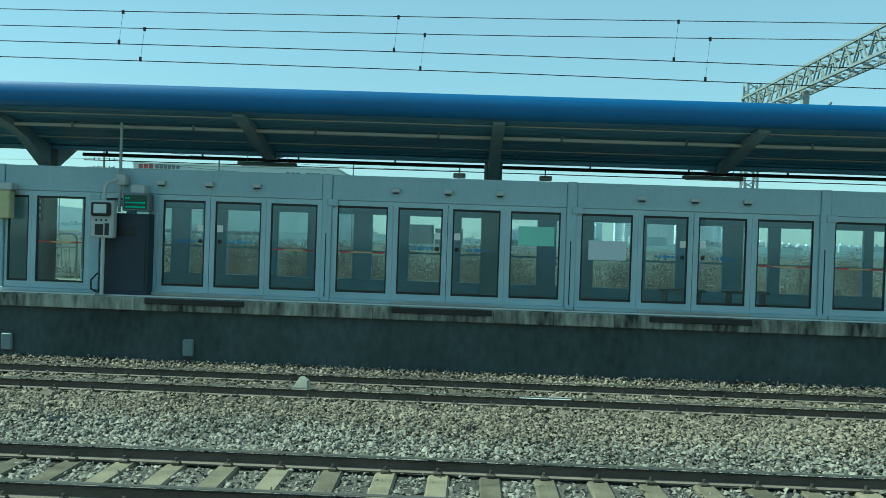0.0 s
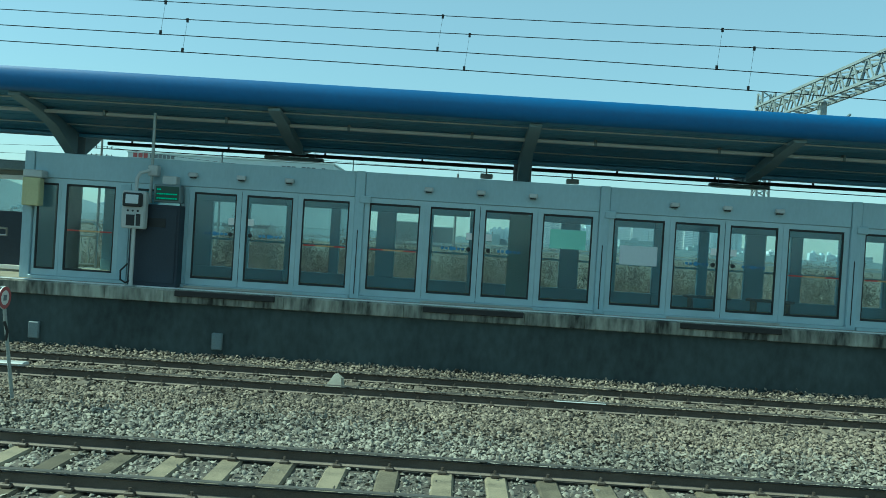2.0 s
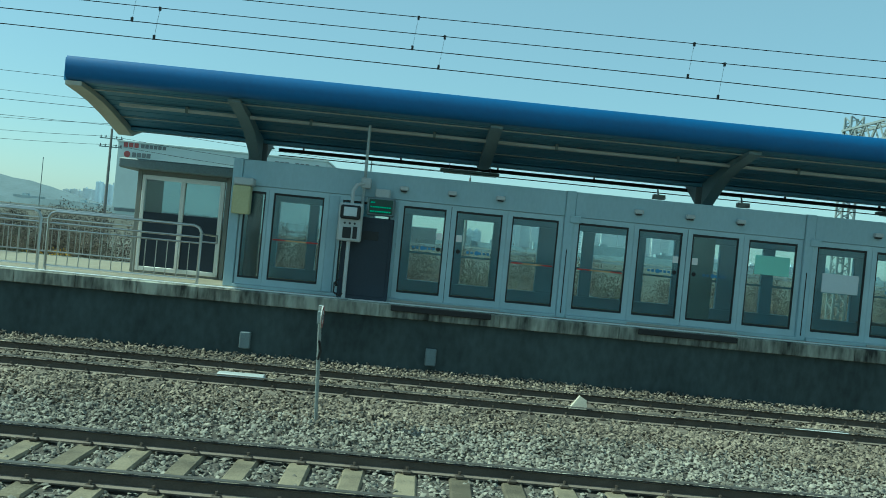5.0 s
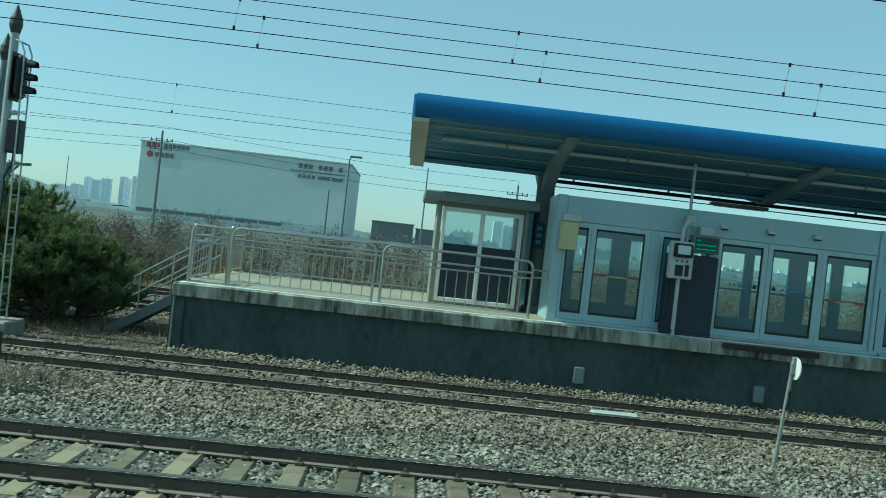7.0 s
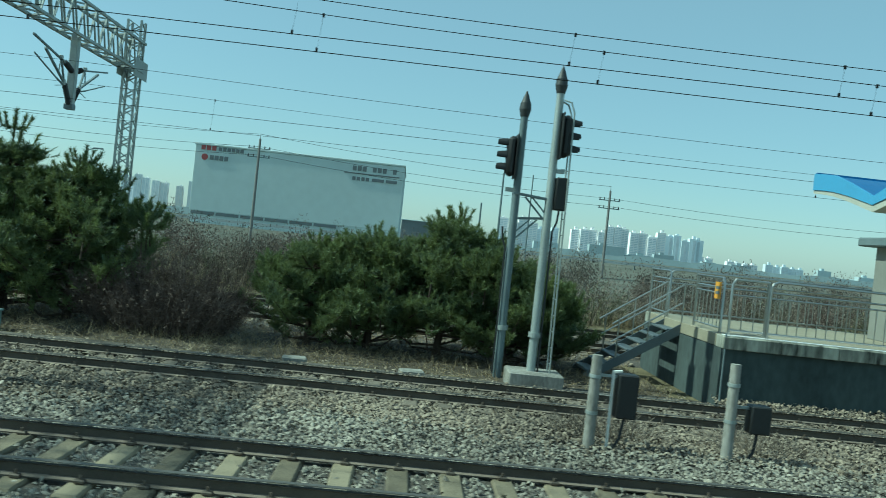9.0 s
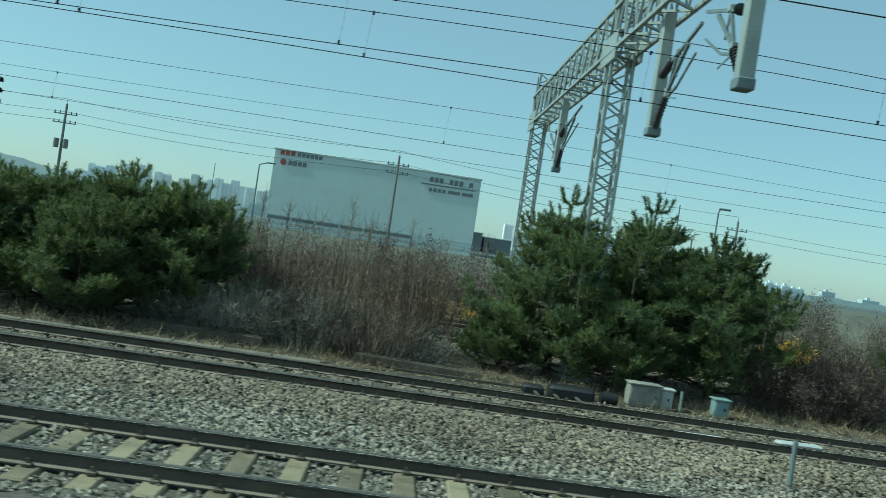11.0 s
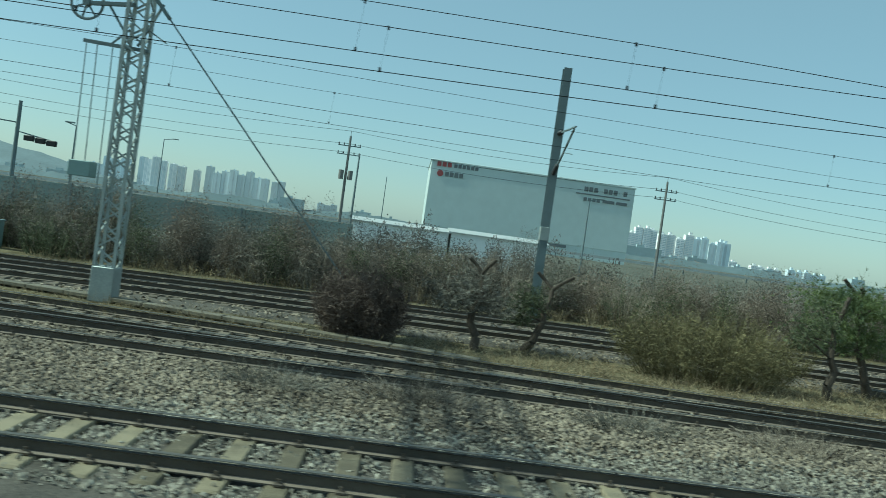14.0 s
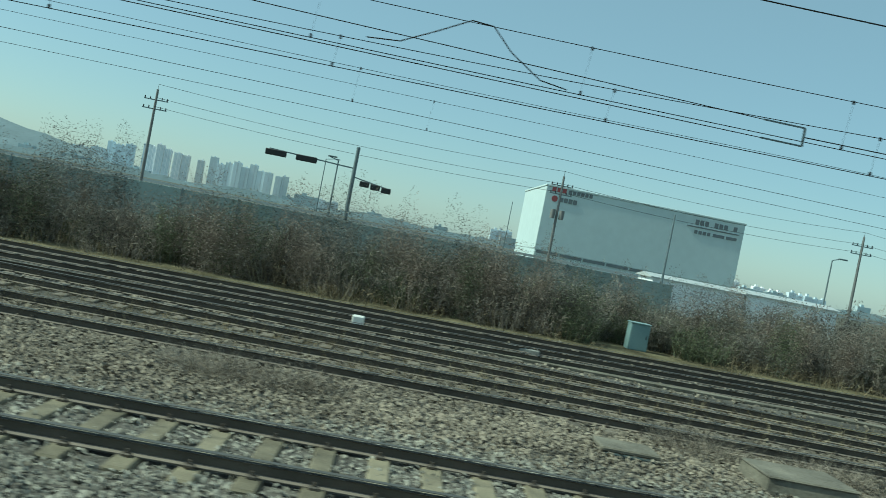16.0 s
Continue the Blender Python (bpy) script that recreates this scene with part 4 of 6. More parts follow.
part("panel", Geo().box(-0.24, 0.24, -0.09, -0.082, 1.77, 2.06, 0.005), M_ledpanel, dis)
for z in (1.80, 1.89, 1.98):
    r2 = Geo()
    for i in range(9 if z < 1.95 else 2):
        r2.box(-0.21 + 0.047 * i, -0.175 + 0.047 * i, -0.096, -0.091, z, z + 0.028)
    part("led_row", r2, M_led, dis, "glowing green bars")
part("top_box", Geo().box(-0.14, 0.16, -0.02, 0.2, 2.102, 2.28, 0.015), M_boxg, dis)
yb = thing("yellow_box", (-9.62, 17.2, PZ), "faded yellow telephone box with grey hood on the end post", "box")
part("case", Geo().box(-0.19, 0.17, -0.18, 0.04, 1.50, 2.08, 0.02), M_yellow, yb)
part("hood", Geo().box(-0.18, 0.22, -0.20, 0.06, 2.085, 2.24, 0.02), M_boxg, yb)

# ---- track-side things ----
def signal(x, y, h, facing, ladder, label, base=True, paint=None):
    paint = paint or M_galv
    t = thing("railway_signal", (x, y, GROUND), label, "railway signal", "railway signals")
    h = h - GROUND
    part("mast", Geo().cyl((0, 0, 0), (0, 0, h - 0.55), 0.098, 0.08, 16), paint, t, "tubular mast")
    part("collar", Geo().cyl((0, 0, 1.05), (0, 0, 1.15), 0.135, n=16), M_galv, t)
    fin = Geo().cyl((0, 0, h - 0.56), (0, 0, h - 0.40), 0.09, 0.128, 14).cyl((0, 0, h - 0.40), (0, 0, h - 0.26), 0.128, 0.115, 14).cyl((0, 0, h - 0.26), (0, 0, h), 0.11, 0.015, 14)
    part("finial", fin, M_spire, t, "pointed dark finial")
    s = facing
    head = part("signal_head", Geo().box(s * 0.19 - 0.11, s * 0.19 + 0.11, -0.17, 0.17, h - 1.86, h - 1.0, 0.08), M_black, t, "black three-lamp head")
    part("backboard", Geo().box(s * 0.10 - 0.012, s * 0.10 + 0.012, -0.22, 0.22, h - 1.91, h - 0.95, 0.008), M_black, head)
    for k in range(3):
        zc = h - 1.16 - 0.265 * k
        v = Geo()
        ring0 = [(s * 0.30, 0.11 * math.cos(a), zc + 0.11 * math.sin(a)) for a in np.linspace(-0.35, math.pi + 0.35, 11)]
        ring1 = [(s * 0.50, 0.10 * math.cos(a), zc - 0.02 + 0.10 * math.sin(a)) for a in np.linspace(-0.1, math.pi + 0.1, 11)]
        n = len(ring0)
        inner = [(p[0], p[1] * 0.93, zc + (p[2] - zc) * 0.93) for p in ring0], [(p[0], p[1] * 0.93, zc + (p[2] - zc) * 0.93) for p in ring1]
        v.loft([ring0, ring1, inner[1], inner[0]], closed=False, caps=False)
        part("visor", v, M_black, head, "curved black visor")
        part("lens", Geo().cyl((s * 0.30, 0, zc), (s * 0.315, 0, zc), 0.09, n=16), M_lens, head, "unlit dark lens")
    if s > 0:
        part("control_box", Geo().box(s * 0.22 - 0.13, s * 0.22 + 0.13, -0.14, 0.14, h - 2.95, h - 2.28, 0.025), M_black, t, "black control box")
    part("head_bracket", Geo().bar((0, 0, h - 2.15), (s * 0.25, 0, h - 2.15), 0.08, 0.08), M_galv, t)
    arm = Geo().bar((0, 0, h - 2.75), (-s * 0.75, 0.0, h - 2.68), 0.12, 0.05).bar((0, 0, h - 3.25), (-s * 0.5, 0, h - 2.74), 0.035, 0.035).bar((0, 0, h - 3.1), (-s * 0.35, 0, h - 2.74), 0.03, 0.03)
    part("foot_rest", arm, M_galvd, t, "small bracket platform")
    part("conduit", Geo().tube([(s * 0.22, 0, h - 2.95), (s * 0.2, 0, h - 3.2), (s * 0.12, -0.05, h - 3.4), (s * 0.12, -0.08, 0.1)], 0.02), M_black, t)
    if ladder:
        ld = Geo()
        for q in (-0.16, 0.16):
            ld.tube([(0.36, q, 0.3), (0.30, q, h - 0.95), (0.22, q, h - 0.75), (0.08, q * 0.6, h - 0.7)], 0.017)
        lad = part("ladder", ld, M_galv, t, "thin steel ladder")
        for z in np.arange(0.55, h - 1.0, 0.33):
            part("rung", Geo().cyl((0.35 - 0.06 * z / h, -0.16, z), (0.35 - 0.06 * z / h, 0.16, z), 0.012, n=6), M_galv, lad)
    if base:
        part("plinth", Geo().box(-0.5, 0.62, -0.45, 0.45, 0.0, 0.36, 0.03), M_conc, t, "concrete plinth")
    return t


signal(-21.16, 17.05, 6.37, 1, True, "tall railway signal with ladder on a concrete plinth")
# darker mast material here stands for shade from the pines
signal(-21.74, 17.95, 5.95, -1, False, "railway signal with three hooded lamps beside the pines", base=False, paint=M_galvd)
signal(-50.70, 21.35, 6.12, 1, False, "railway signal rising from brown shrubs", base=False)


def post_box(x, y, top, bx, bz0, bz1, label, legs):
    t = thing("signal_post", (x, y, GROUND - 0.05), label, "post", "concrete posts")
    h = top - GROUND + 0.05
    part("post", Geo().cyl((0, 0, 0), (0, 0, h), 0.085, 0.075, 14), M_conc, t, "pale concrete post")
    part("band", Geo().cyl((0, 0, h - 0.33), (0, 0, h - 0.28), 0.09, n=14).cyl((0, 0, h - 0.86), (0, 0, h - 0.81), 0.09, n=14), M_galv, t)
    o = -(GROUND - 0.05)
    part("bracket", Geo().bar((0, 0.03, bz1 + o - 0.05), (bx, 0.03, bz1 + o - 0.05), 0.04, 0.04), M_galv, t)
    part("relay_box", Geo().box(bx - 0.15, bx + 0.15, -0.1, 0.16, bz0 + o, bz1 + o, 0.02), M_black, t, "black relay box")
    if legs:
        part("leg", Geo().tube([(bx - 0.22, -0.02, 0.02), (bx - 0.22, -0.02, bz1 + o + 0.02), (bx - 0.1, -0.02, bz1 + o + 0.04)], 0.022), M_white, t)
    part("cable", Geo().tube([(bx, 0, bz0 + o), (bx - 0.05, -0.03, 0.3), (bx - 0.2, -0.06, 0.05)], 0.022), M_black, t)


post_box(-21.05, 11.95, 1.16, 0.48, 0.28, 0.92, "concrete post with a black relay box beside the track", True)
post_box(-19.02, 11.92, 1.23, 0.42, 0.25, 0.66, "concrete post carrying a low black relay box", False)

sg = thing("speed_sign", (-7.22, 11.8, GROUND), "small round white speed sign on a thin leaning post", "sign")
part("post", Geo().cyl((0.05, 0.3, 0), (0, -0.08, 1.80), 0.026, n=10), M_galv, sg)
disc = part("disc", Geo().cyl((0.045, -0.08, 1.64), (0.03, -0.08, 1.64), 0.16, n=24), M_white, sg, "white disc with a red ring")
part("ring", Geo().loft([[(0.048, -0.08 + r * math.cos(a), 1.64 + r * math.sin(a)) for a in np.linspace(0, 2 * math.pi, 25)[:-1]] for r in (0.16, 0.105)], caps=False), M_paintred, disc)
part("bar", Geo().box(0.046, 0.050, -0.12, -0.04, 1.60, 1.68), M_paintdark, disc)
part("back_clamp", Geo().box(-0.03, 0.03, -0.10, -0.04, 1.54, 1.72, 0.01), M_galvd, sg)
part("back_cable", Geo().tube([(0.02, -0.02, 1.3), (0.05, 0.03, 1.15), (0.02, 0.05, 1.02)], 0.02), M_black, sg)


def slab(name, x, y, z, lx, ly, lz, material, label, cat, rz=0, group=""):
    ob = lone(name, Geo().box(-lx / 2, lx / 2, -ly / 2, ly / 2, 0, lz, min(0.03, lz / 3)), material, (x, y, z), label, cat, group)
    ob.rotation_euler = (0, 0, radians(rz))
    return ob


for x, y, ln in ((-8.86, 14.9, 0.85), (1.5, 14.6, 0.9), (-34.0, 14.5, 0.8), (-31.95, 15.05, 0.85)):
    slab("balise_plate", x, y, -0.17, ln, 0.24, 0.075, M_boxg, "flat pale marker plate lying between the rails", "plate", 3, "marker plates")
wedge = Geo().loft([[(-0.16, -0.10, 0), (0.15, -0.14, 0), (0.14, -0.12, 0.20), (0.02, -0.10, 0.27)], [(-0.12, 0.15, 0), (0.18, 0.13, 0), (0.15, 0.12, 0.17), (0.05, 0.13, 0.24)]])
lone("pale_wedge", wedge, M_stonew, (-2.86, 14.8, -0.17), "pale broken wedge of stone lying between the rails", "stone", smooth=False)

# turnout drive and boxes near the first gantry
pm = thing("point_machine", (-36.1, 17.0, GROUND), "black turnout drive with rods beside the rails", "point machine")
part("motor_case", Geo().box(-0.2, 0.75, -0.05, 0.4, 0.02, 0.30, 0.06), M_black, pm)
part("crank_case", Geo().box(-0.75, -0.3, 0.0, 0.3, 0.02, 0.24, 0.05), M_black, pm)
part("drum", Geo().cyl((0.9, 0.15, 0.16), (1.25, 0.15, 0.16), 0.13, n=14), M_black, pm)
for q in (-0.5, -0.1, 0.35):
    part("rod", Geo().bar((q, 0, 0.12), (q, -2.9, 0.12), 0.05, 0.04), M_rail, pm)
part("long_rod", Geo().bar((-3.4, 0.2, 0.14), (-0.7, 0.15, 0.14), 0.05, 0.05), M_rail, pm)
part("slide_plate", Geo().box(-0.9, 1.0, -2.95, -0.2, 0.03, 0.07, 0.01), M_rail, pm)


def cabinet(x, y, w, d, h, material, label, rz=0, lid=True, z=GROUND):
    t = thing("trackside_cabinet", (x, y, z), label, "cabinet", "trackside cabinets")
    t.rotation_euler = (0, 0, radians(rz))
    part("body", Geo().box(-w / 2, w / 2, -d / 2, d / 2, 0.0, h, 0.02), material, t)
    part("door", Geo().box(-w / 2 + 0.04, w / 2 - 0.04, -d / 2 - 0.012, -d / 2 - 0.002, 0.06, h - 0.06, 0.005), material, t)
    part("handle", Geo().box(w / 2 - 0.12, w / 2 - 0.09, -d / 2 - 0.03, -d / 2 - 0.013, h * 0.45, h * 0.6), M_black, t)
    if lid:
        part("lid", Geo().box(-w / 2 - 0.03, w / 2 + 0.03, -d / 2 - 0.04, d / 2 + 0.03, h, h + 0.04, 0.01), material, t, "overhanging lid")
    return t


cabinet(-34.14, 17.75, 0.68, 0.35, 0.48, M_conc, "low grey relay cabinet under the pines", 2)
cabinet(-33.6, 17.85, 0.28, 0.25, 0.42, M_boxg, "small pale box next to a relay cabinet", -4)
cabinet(-32.42, 17.75, 0.32, 0.26, 0.38, M_teal, "small blue-green trackside box", 1)
cabinet(-84.85, 30.5, 0.72, 0.55, 0.98, M_teal, "blue-green metal cabinet standing in a gap of the hedge", 0)
cabinet(-84.2, 13.2, 0.24, 0.22, 0.42, M_galvd, "small grey marker box in dry weeds", 5, False)
lone("marker_stub", Geo().cyl((0, 0, 0), (0, 0, 0.78), 0.035, n=10), M_galvd, (-33.7, 11.75, GROUND), "short grey pipe stub in the ballast", "post")
lone("thin_stake", Geo().cyl((0, 0, 0), (0, 0, 0.45), 0.03, n=8), M_galv, (-33.3, 17.7, GROUND), "thin rusty stake beside the track", "post")

# spare rails, troughs and concrete blocks
for x0, y0, x1, y1, n in ((-57.1, 21.9, -53.6, 20.95, 3), (-45.3, 18.65, -42.45, 18.4, 2), (-40.4, 18.15, -37.75, 17.75, 2)):
    t = thing("spare_rails", (x0, y0, GROUND), "dark spare rails lying beside the track", "spare rails", "spare rails")
    for k in range(n):
        part("beam", Geo().bar((0, 0.2 * k, 0.12), (x1 - x0, y1 - y0 + 0.2 * k, 0.12), 0.13, 0.17), M_rail, t)
    for q in (0.12, 0.85):
        part("batten", Geo().box((x1 - x0) * q - 0.06, (x1 - x0) * q + 0.06, (y1 - y0) * q - 0.2, (y1 - y0) * q + 0.55, 0.0, 0.035), M_oldsleeper, t)
trough = thing("cable_trough", (0, 0, GROUND), "pale concrete cable trough with lids beside the tracks", "cable trough", kind="structure")
TROUGH = curve((-40, -55, -66, -73, -80, -88, -125), (17.3, 17.35, 18.0, 19.6, 20.9, 21.0, 20.2))
lid = Geo().box(0.01, 0.99, -0.17, 0.17, 0.02, 0.115, 0.012).mesh("trough_lid")
lid.materials.append(M_oldconc)
for k in range(84):
    x = -42.0 - k
    if -69 < x:
        y, dz = 16.95 + 0.0 * k, 0.0
    else:
        y, dz = TROUGH(x), 0.03
    b = part("trough_lid", lid, M_oldconc, trough)
    b.location = (x, y, dz)
    b.rotation_euler = (0, 0, math.atan2(TROUGH(x + 1) - TROUGH(x), 1.0) if x <= -69 else 0)

pit = thing("concrete_pit", (-90.15, 12.45, GROUND), "low concrete cable pit with a flat slab lid", "concrete pit", "concrete pits")
# pit sides take the darkened wall colour for their shaded faces
part("box", Geo().box(-0.38, 0.42, -0.33, 0.3, 0, 0.15, 0.02), M_wall, pit)
part("lid", Geo().box(-0.44, 0.47, -0.3, 0.36, 0.15, 0.22, 0.02), M_oldconc, pit, "stained slab lid")
pit = thing("concrete_pit", (-87.4, 12.2, GROUND), "weathered concrete culvert head rising from the ballast", "concrete pit", "concrete pits")
part("block", Geo().loft([[(-0.9, -0.6, 0), (0.55, -0.6, 0), (0.55, 0.5, 0), (-0.9, 0.5, 0)], [(-0.84, -0.5, 0.30), (0.5, -0.5, 0.30), (0.5, 0.48, 0.30), (-0.84, 0.48, 0.30)]]), M_oldconc, pit)
part("cap", Geo().box(-0.86, 0.53, -0.53, 0.5, 0.30, 0.34, 0.02), M_oldconc, pit)
slab("kerb_block", -83.15, 11.95, GROUND, 1.9, 0.22, 0.2, M_conc, "long low concrete kerb block in dry weeds", "kerb", -4)
slab("white_stub", -94.8, 21.7, GROUND + 0.06, 0.32, 0.26, 0.28, M_white, "low white painted concrete stub between tracks", "stub")
slab("rail_box", -90.3, 22.65, GROUND + 0.06, 1.0, 0.25, 0.16, M_conc, "long low pale box beside a track", "box", -5)
slab("white_stub", -52.0, 26.1, GROUND + 0.06, 0.22, 0.2, 0.3, M_white, "small white marker beside a far track", "stub")
for x, y in ((-23.6, 16.9), (-19.8, 16.2), (-26.0, 17.1)):
    slab("flat_stone", x, y, GROUND, 0.5, 0.3, 0.16, M_conc, "flat grey concrete offcut on the ground", "stone", 10, "concrete offcuts")

# ---- overhead line masts ----
def ribbed(p, q, n, r0, r1):
    """One ribbed insulator body between two points."""
    p, q = Vector(p), Vector(q)
    d = (q - p).normalized()
    u = d.orthogonal().normalized()
    w = d.cross(u)
    rings = []
    for k in range(n):
        for t, r in ((0.0, r1), (0.15, r0), (0.5, r0 * 0.85), (0.75, r1)):
            c = p.lerp(q, (k + t) / n)
            rings.append([c + (u * math.cos(a) + w * math.sin(a)) * r for a in np.linspace(0, 2 * math.pi, 9)[:-1]])
    return Geo().loft(rings)


def drop_arm(parent, y, top, bottom, side=1, reach=2.1):
    """A tube hung from a beam with a cantilever and its insulators."""
    d = part("drop_tube", Geo().box(-0.12, 0.12, y - 0.12, y + 0.12, bottom, top, 0.02), M_galv, parent, "square drop tube")
    part("tube_foot", Geo().box(-0.14, 0.14, y - 0.14, y + 0.14, bottom - 0.02, bottom + 0.16, 0.02), M_galvd, d)
    if side == 0:
        bracket(d, y, bottom, 1, reach)
    bracket(d, y, bottom, side or -1, reach)


def bracket(d, y, bottom, side, reach):
    """The hinged arm of a drop tube, to one side."""
    at = lambda u, h: (0, y - side * u, bottom + h)
    c = Geo().bar(at(0.55, 0.72), at(reach * 0.72, 1.50), 0.06, 0.06)
    c.bar(at(0.65, 1.36), at(reach, 1.72), 0.055, 0.055).bar(at(0.60, 0.78), at(0.95, 1.46), 0.05, 0.05).bar(at(0.95, 1.46), at(1.05, 0.98), 0.03, 0.03)
    c.bar(at(0.62, 0.66), at(1.15, 0.78), 0.045, 0.045).bar(at(1.15, 0.78), at(reach * 0.95, 1.22), 0.035, 0.035).bar(at(0.62, 0.66), at(1.2, 0.55), 0.02, 0.02)
    part("cantilever", c, M_galvd, d, "bracket tubes")
    cl = Geo().box(-0.05, 0.05, y - side * 0.95 - 0.06, y - side * 0.95 + 0.06, bottom + 1.40, bottom + 1.52, 0.01).box(-0.05, 0.05, y - side * 0.62 - 0.06, y - side * 0.62 + 0.06, bottom + 0.66, bottom + 0.84, 0.01)
    part("clamp", cl, M_galv, d)
    for p, q in ((at(0.08, 0.16), at(0.56, 0.74)), (at(0.1, 1.20), at(0.66, 1.37))):
        part("insulator", ribbed(p, q, 10, 0.095, 0.07), M_insul, d, "ribbed dark insulator")


def gantry(x, columns, y_near, z0, z1, drops, label, cap=0.0):
    t = thing("overhead_gantry", (x, columns[0][0], GROUND), label, "overhead gantry", "overhead gantries")
    oy, oz = columns[0][0], GROUND
    for y, top, w in columns:
        c = Geo().lattice((0, y - oy, 0.0 if y != oy else 0.7), (0, y - oy, top - oz), (1, 0, 0), (0, 1, 0), w, w, max(8, int((top - oz) / 0.62)), 0.075, 0.04)
        part("lattice_column", c, M_galv, t, "galvanised lattice column")
        part("column_foot", Geo().box(-w / 2 - 0.05, w / 2 + 0.05, y - oy - w / 2 - 0.05, y - oy + w / 2 + 0.05, 0, 0.85, 0.02), M_galv, t, "boxed column foot")
        if y > 0:
            part("gusset", Geo().box(-w / 2 - 0.08, -w / 2 - 0.05, y - oy - 0.75, y - oy + 0.75, z0 - oz - 0.28, z0 - oz + 0.42, 0.01).box(w / 2 + 0.05, w / 2 + 0.08, y - oy - 0.75, y - oy + 0.75, z0 - oz - 0.28, z0 - oz + 0.42, 0.01), M_galv, t, "bolted gusset plate")
    far = max(y for y, _, _ in columns)
    n = int((far - y_near) / 0.9)
    b = Geo().lattice((0, y_near - oy, (z0 + z1) / 2 - oz), (0, far + 0.3 - oy, (z0 + z1) / 2 - oz), (1, 0, 0), (0, 0, 1), 0.62, z1 - z0, n, 0.085, 0.05)
    part("lattice_beam", b, M_galv, t, "galvanised lattice beam")
    for y, bot, side in drops:
        drop_arm(t, y - oy, z0 - oz + 0.05, bot - oz, side, 2.9 if side == 0 else 2.1)
    return t


gantry(-35.15, ((20.15, 10.6, 0.52), (32.6, 9.65, 0.5), (-6.5, 9.2, 0.5)), -6.5, 7.75, 8.85, ((27.2, 5.45, 0), (16.45, 5.32, 1), (12.05, 5.46, -1)), "galvanised lattice gantry spanning the tracks above pines")
g2 = gantry(-77.1, ((20.5, 9.6, 0.46), (-6.5, 9.2, 0.5)), -6.5, 7.95, 9.05, ((13.9, 5.36, -1),), "galvanised lattice gantry with a wheel tensioner between tracks")
gantry(11.3, ((33.9, 9.3, 0.5), (-6.5, 9.2, 0.5)), -6.5, 8.05, 8.75, ((28.6, 5.6, 1),), "galvanised lattice gantry behind the platform roof")

# tensioner wheel, weights and stay on the second gantry
tn = thing("tensioner", (-77.1, 20.5, GROUND), "spoked tensioner wheel with hanging counterweight on a mast", "tensioner")
wz = 6.80 - GROUND
rim = Geo().loft([[(-1.3 + (0.38 + 0.035 * math.cos(b)) * math.cos(a), 0.05 + 0.035 * math.sin(b), wz + (0.38 + 0.035 * math.cos(b)) * math.sin(a)) for b in np.arange(6) * math.pi / 3] for a in np.linspace(0, 2 * math.pi, 25)], caps=False)
wheel = part("wheel", rim, M_galvd, tn, "dark spoked wheel")
part("hub", Geo().cyl((-1.3, -0.05, wz), (-1.3, 0.15, wz), 0.08, n=14), M_galvd, wheel)
for k in range(7):
    a = 2 * math.pi * k / 7
    part("spoke", Geo().bar((-1.3, 0.05, wz), (-1.3 + 0.37 * math.cos(a), 0.05, wz + 0.37 * math.sin(a)), 0.04, 0.04), M_galvd, wheel)
part("wheel_arm", Geo().bar((-1.3, 0.05, wz), (-0.15, 0.05, wz + 0.12), 0.09, 0.09).bar((-0.75, 0.05, wz), (-0.2, 0.05, wz - 0.75), 0.05, 0.05), M_galvd, tn)
part("cross_arm", Geo().bar((-1.25, 0.0, wz - 0.9), (0.3, 0, wz - 0.95), 0.08, 0.08).bar((-0.6, 0, wz - 0.9), (-0.2, 0, wz - 0.5), 0.04, 0.04), M_galvd, tn)
for q in (-1.18, -0.92, -0.55):
    part("guide_wire", Geo().cyl((q, 0, wz - 0.9), (q + 0.06, 0, 2.2 if q != -0.92 else 3.3), 0.014, n=6), M_galvd, tn)
part("counterweight", Geo().box(-1.16, -0.62, -0.22, 0.22, 2.92, 3.30, 0.02), M_teal, tn, "dark green stacked counterweight")
part("stay_rod", Geo().bar((0.2, -0.5, wz + 0.55), (0.85, -0.45, wz - 0.2), 0.09, 0.09), M_galvd, tn)
part("stay_wire", Geo().cyl((0.85, -0.45, wz - 0.2), (6.9, -0.2, 0.0), 0.022, n=6), M_galvd, tn)
part("side_arm", Geo().bar((0.1, -0.2, wz - 0.9), (0.62, -0.3, wz + 0.15), 0.05, 0.05).bar((0.25, -0.2, wz - 0.45), (0.8, -0.3, wz - 0.75), 0.03, 0.03), M_galvd, tn)

# single mast with bracket
ms = thing("overhead_mast", (-65.0, 31.0, GROUND), "dark steel overhead line mast with a bracket arm", "overhead mast")
H_SECTION = [(-0.15, -0.17), (0.15, -0.17), (0.15, -0.145), (0.012, -0.145), (0.012, 0.145), (0.15, 0.145), (0.15, 0.17), (-0.15, 0.17), (-0.15, 0.145), (-0.012, 0.145), (-0.012, -0.145), (-0.15, -0.145)]
hb = Geo().loft([[(a, b, z) for a, b in H_SECTION] for z in (0, 9.45)])
part("mast", hb, M_galvd, ms, "H-section steel mast", smooth=False)
part("mast_band", Geo().box(-0.17, 0.17, -0.19, 0.19, 3.0, 3.5, 0.01), M_galv, ms)
cb = Geo().bar((0, -0.1, 7.0), (0.1, -2.9, 6.95), 0.05, 0.05).bar((0, -0.1, 5.45), (0.1, -2.6, 6.9), 0.06, 0.06).bar((0.05, -1.3, 6.2), (0.1, -2.9, 6.0), 0.03, 0.03)
part("cantilever", cb, M_galvd, ms)
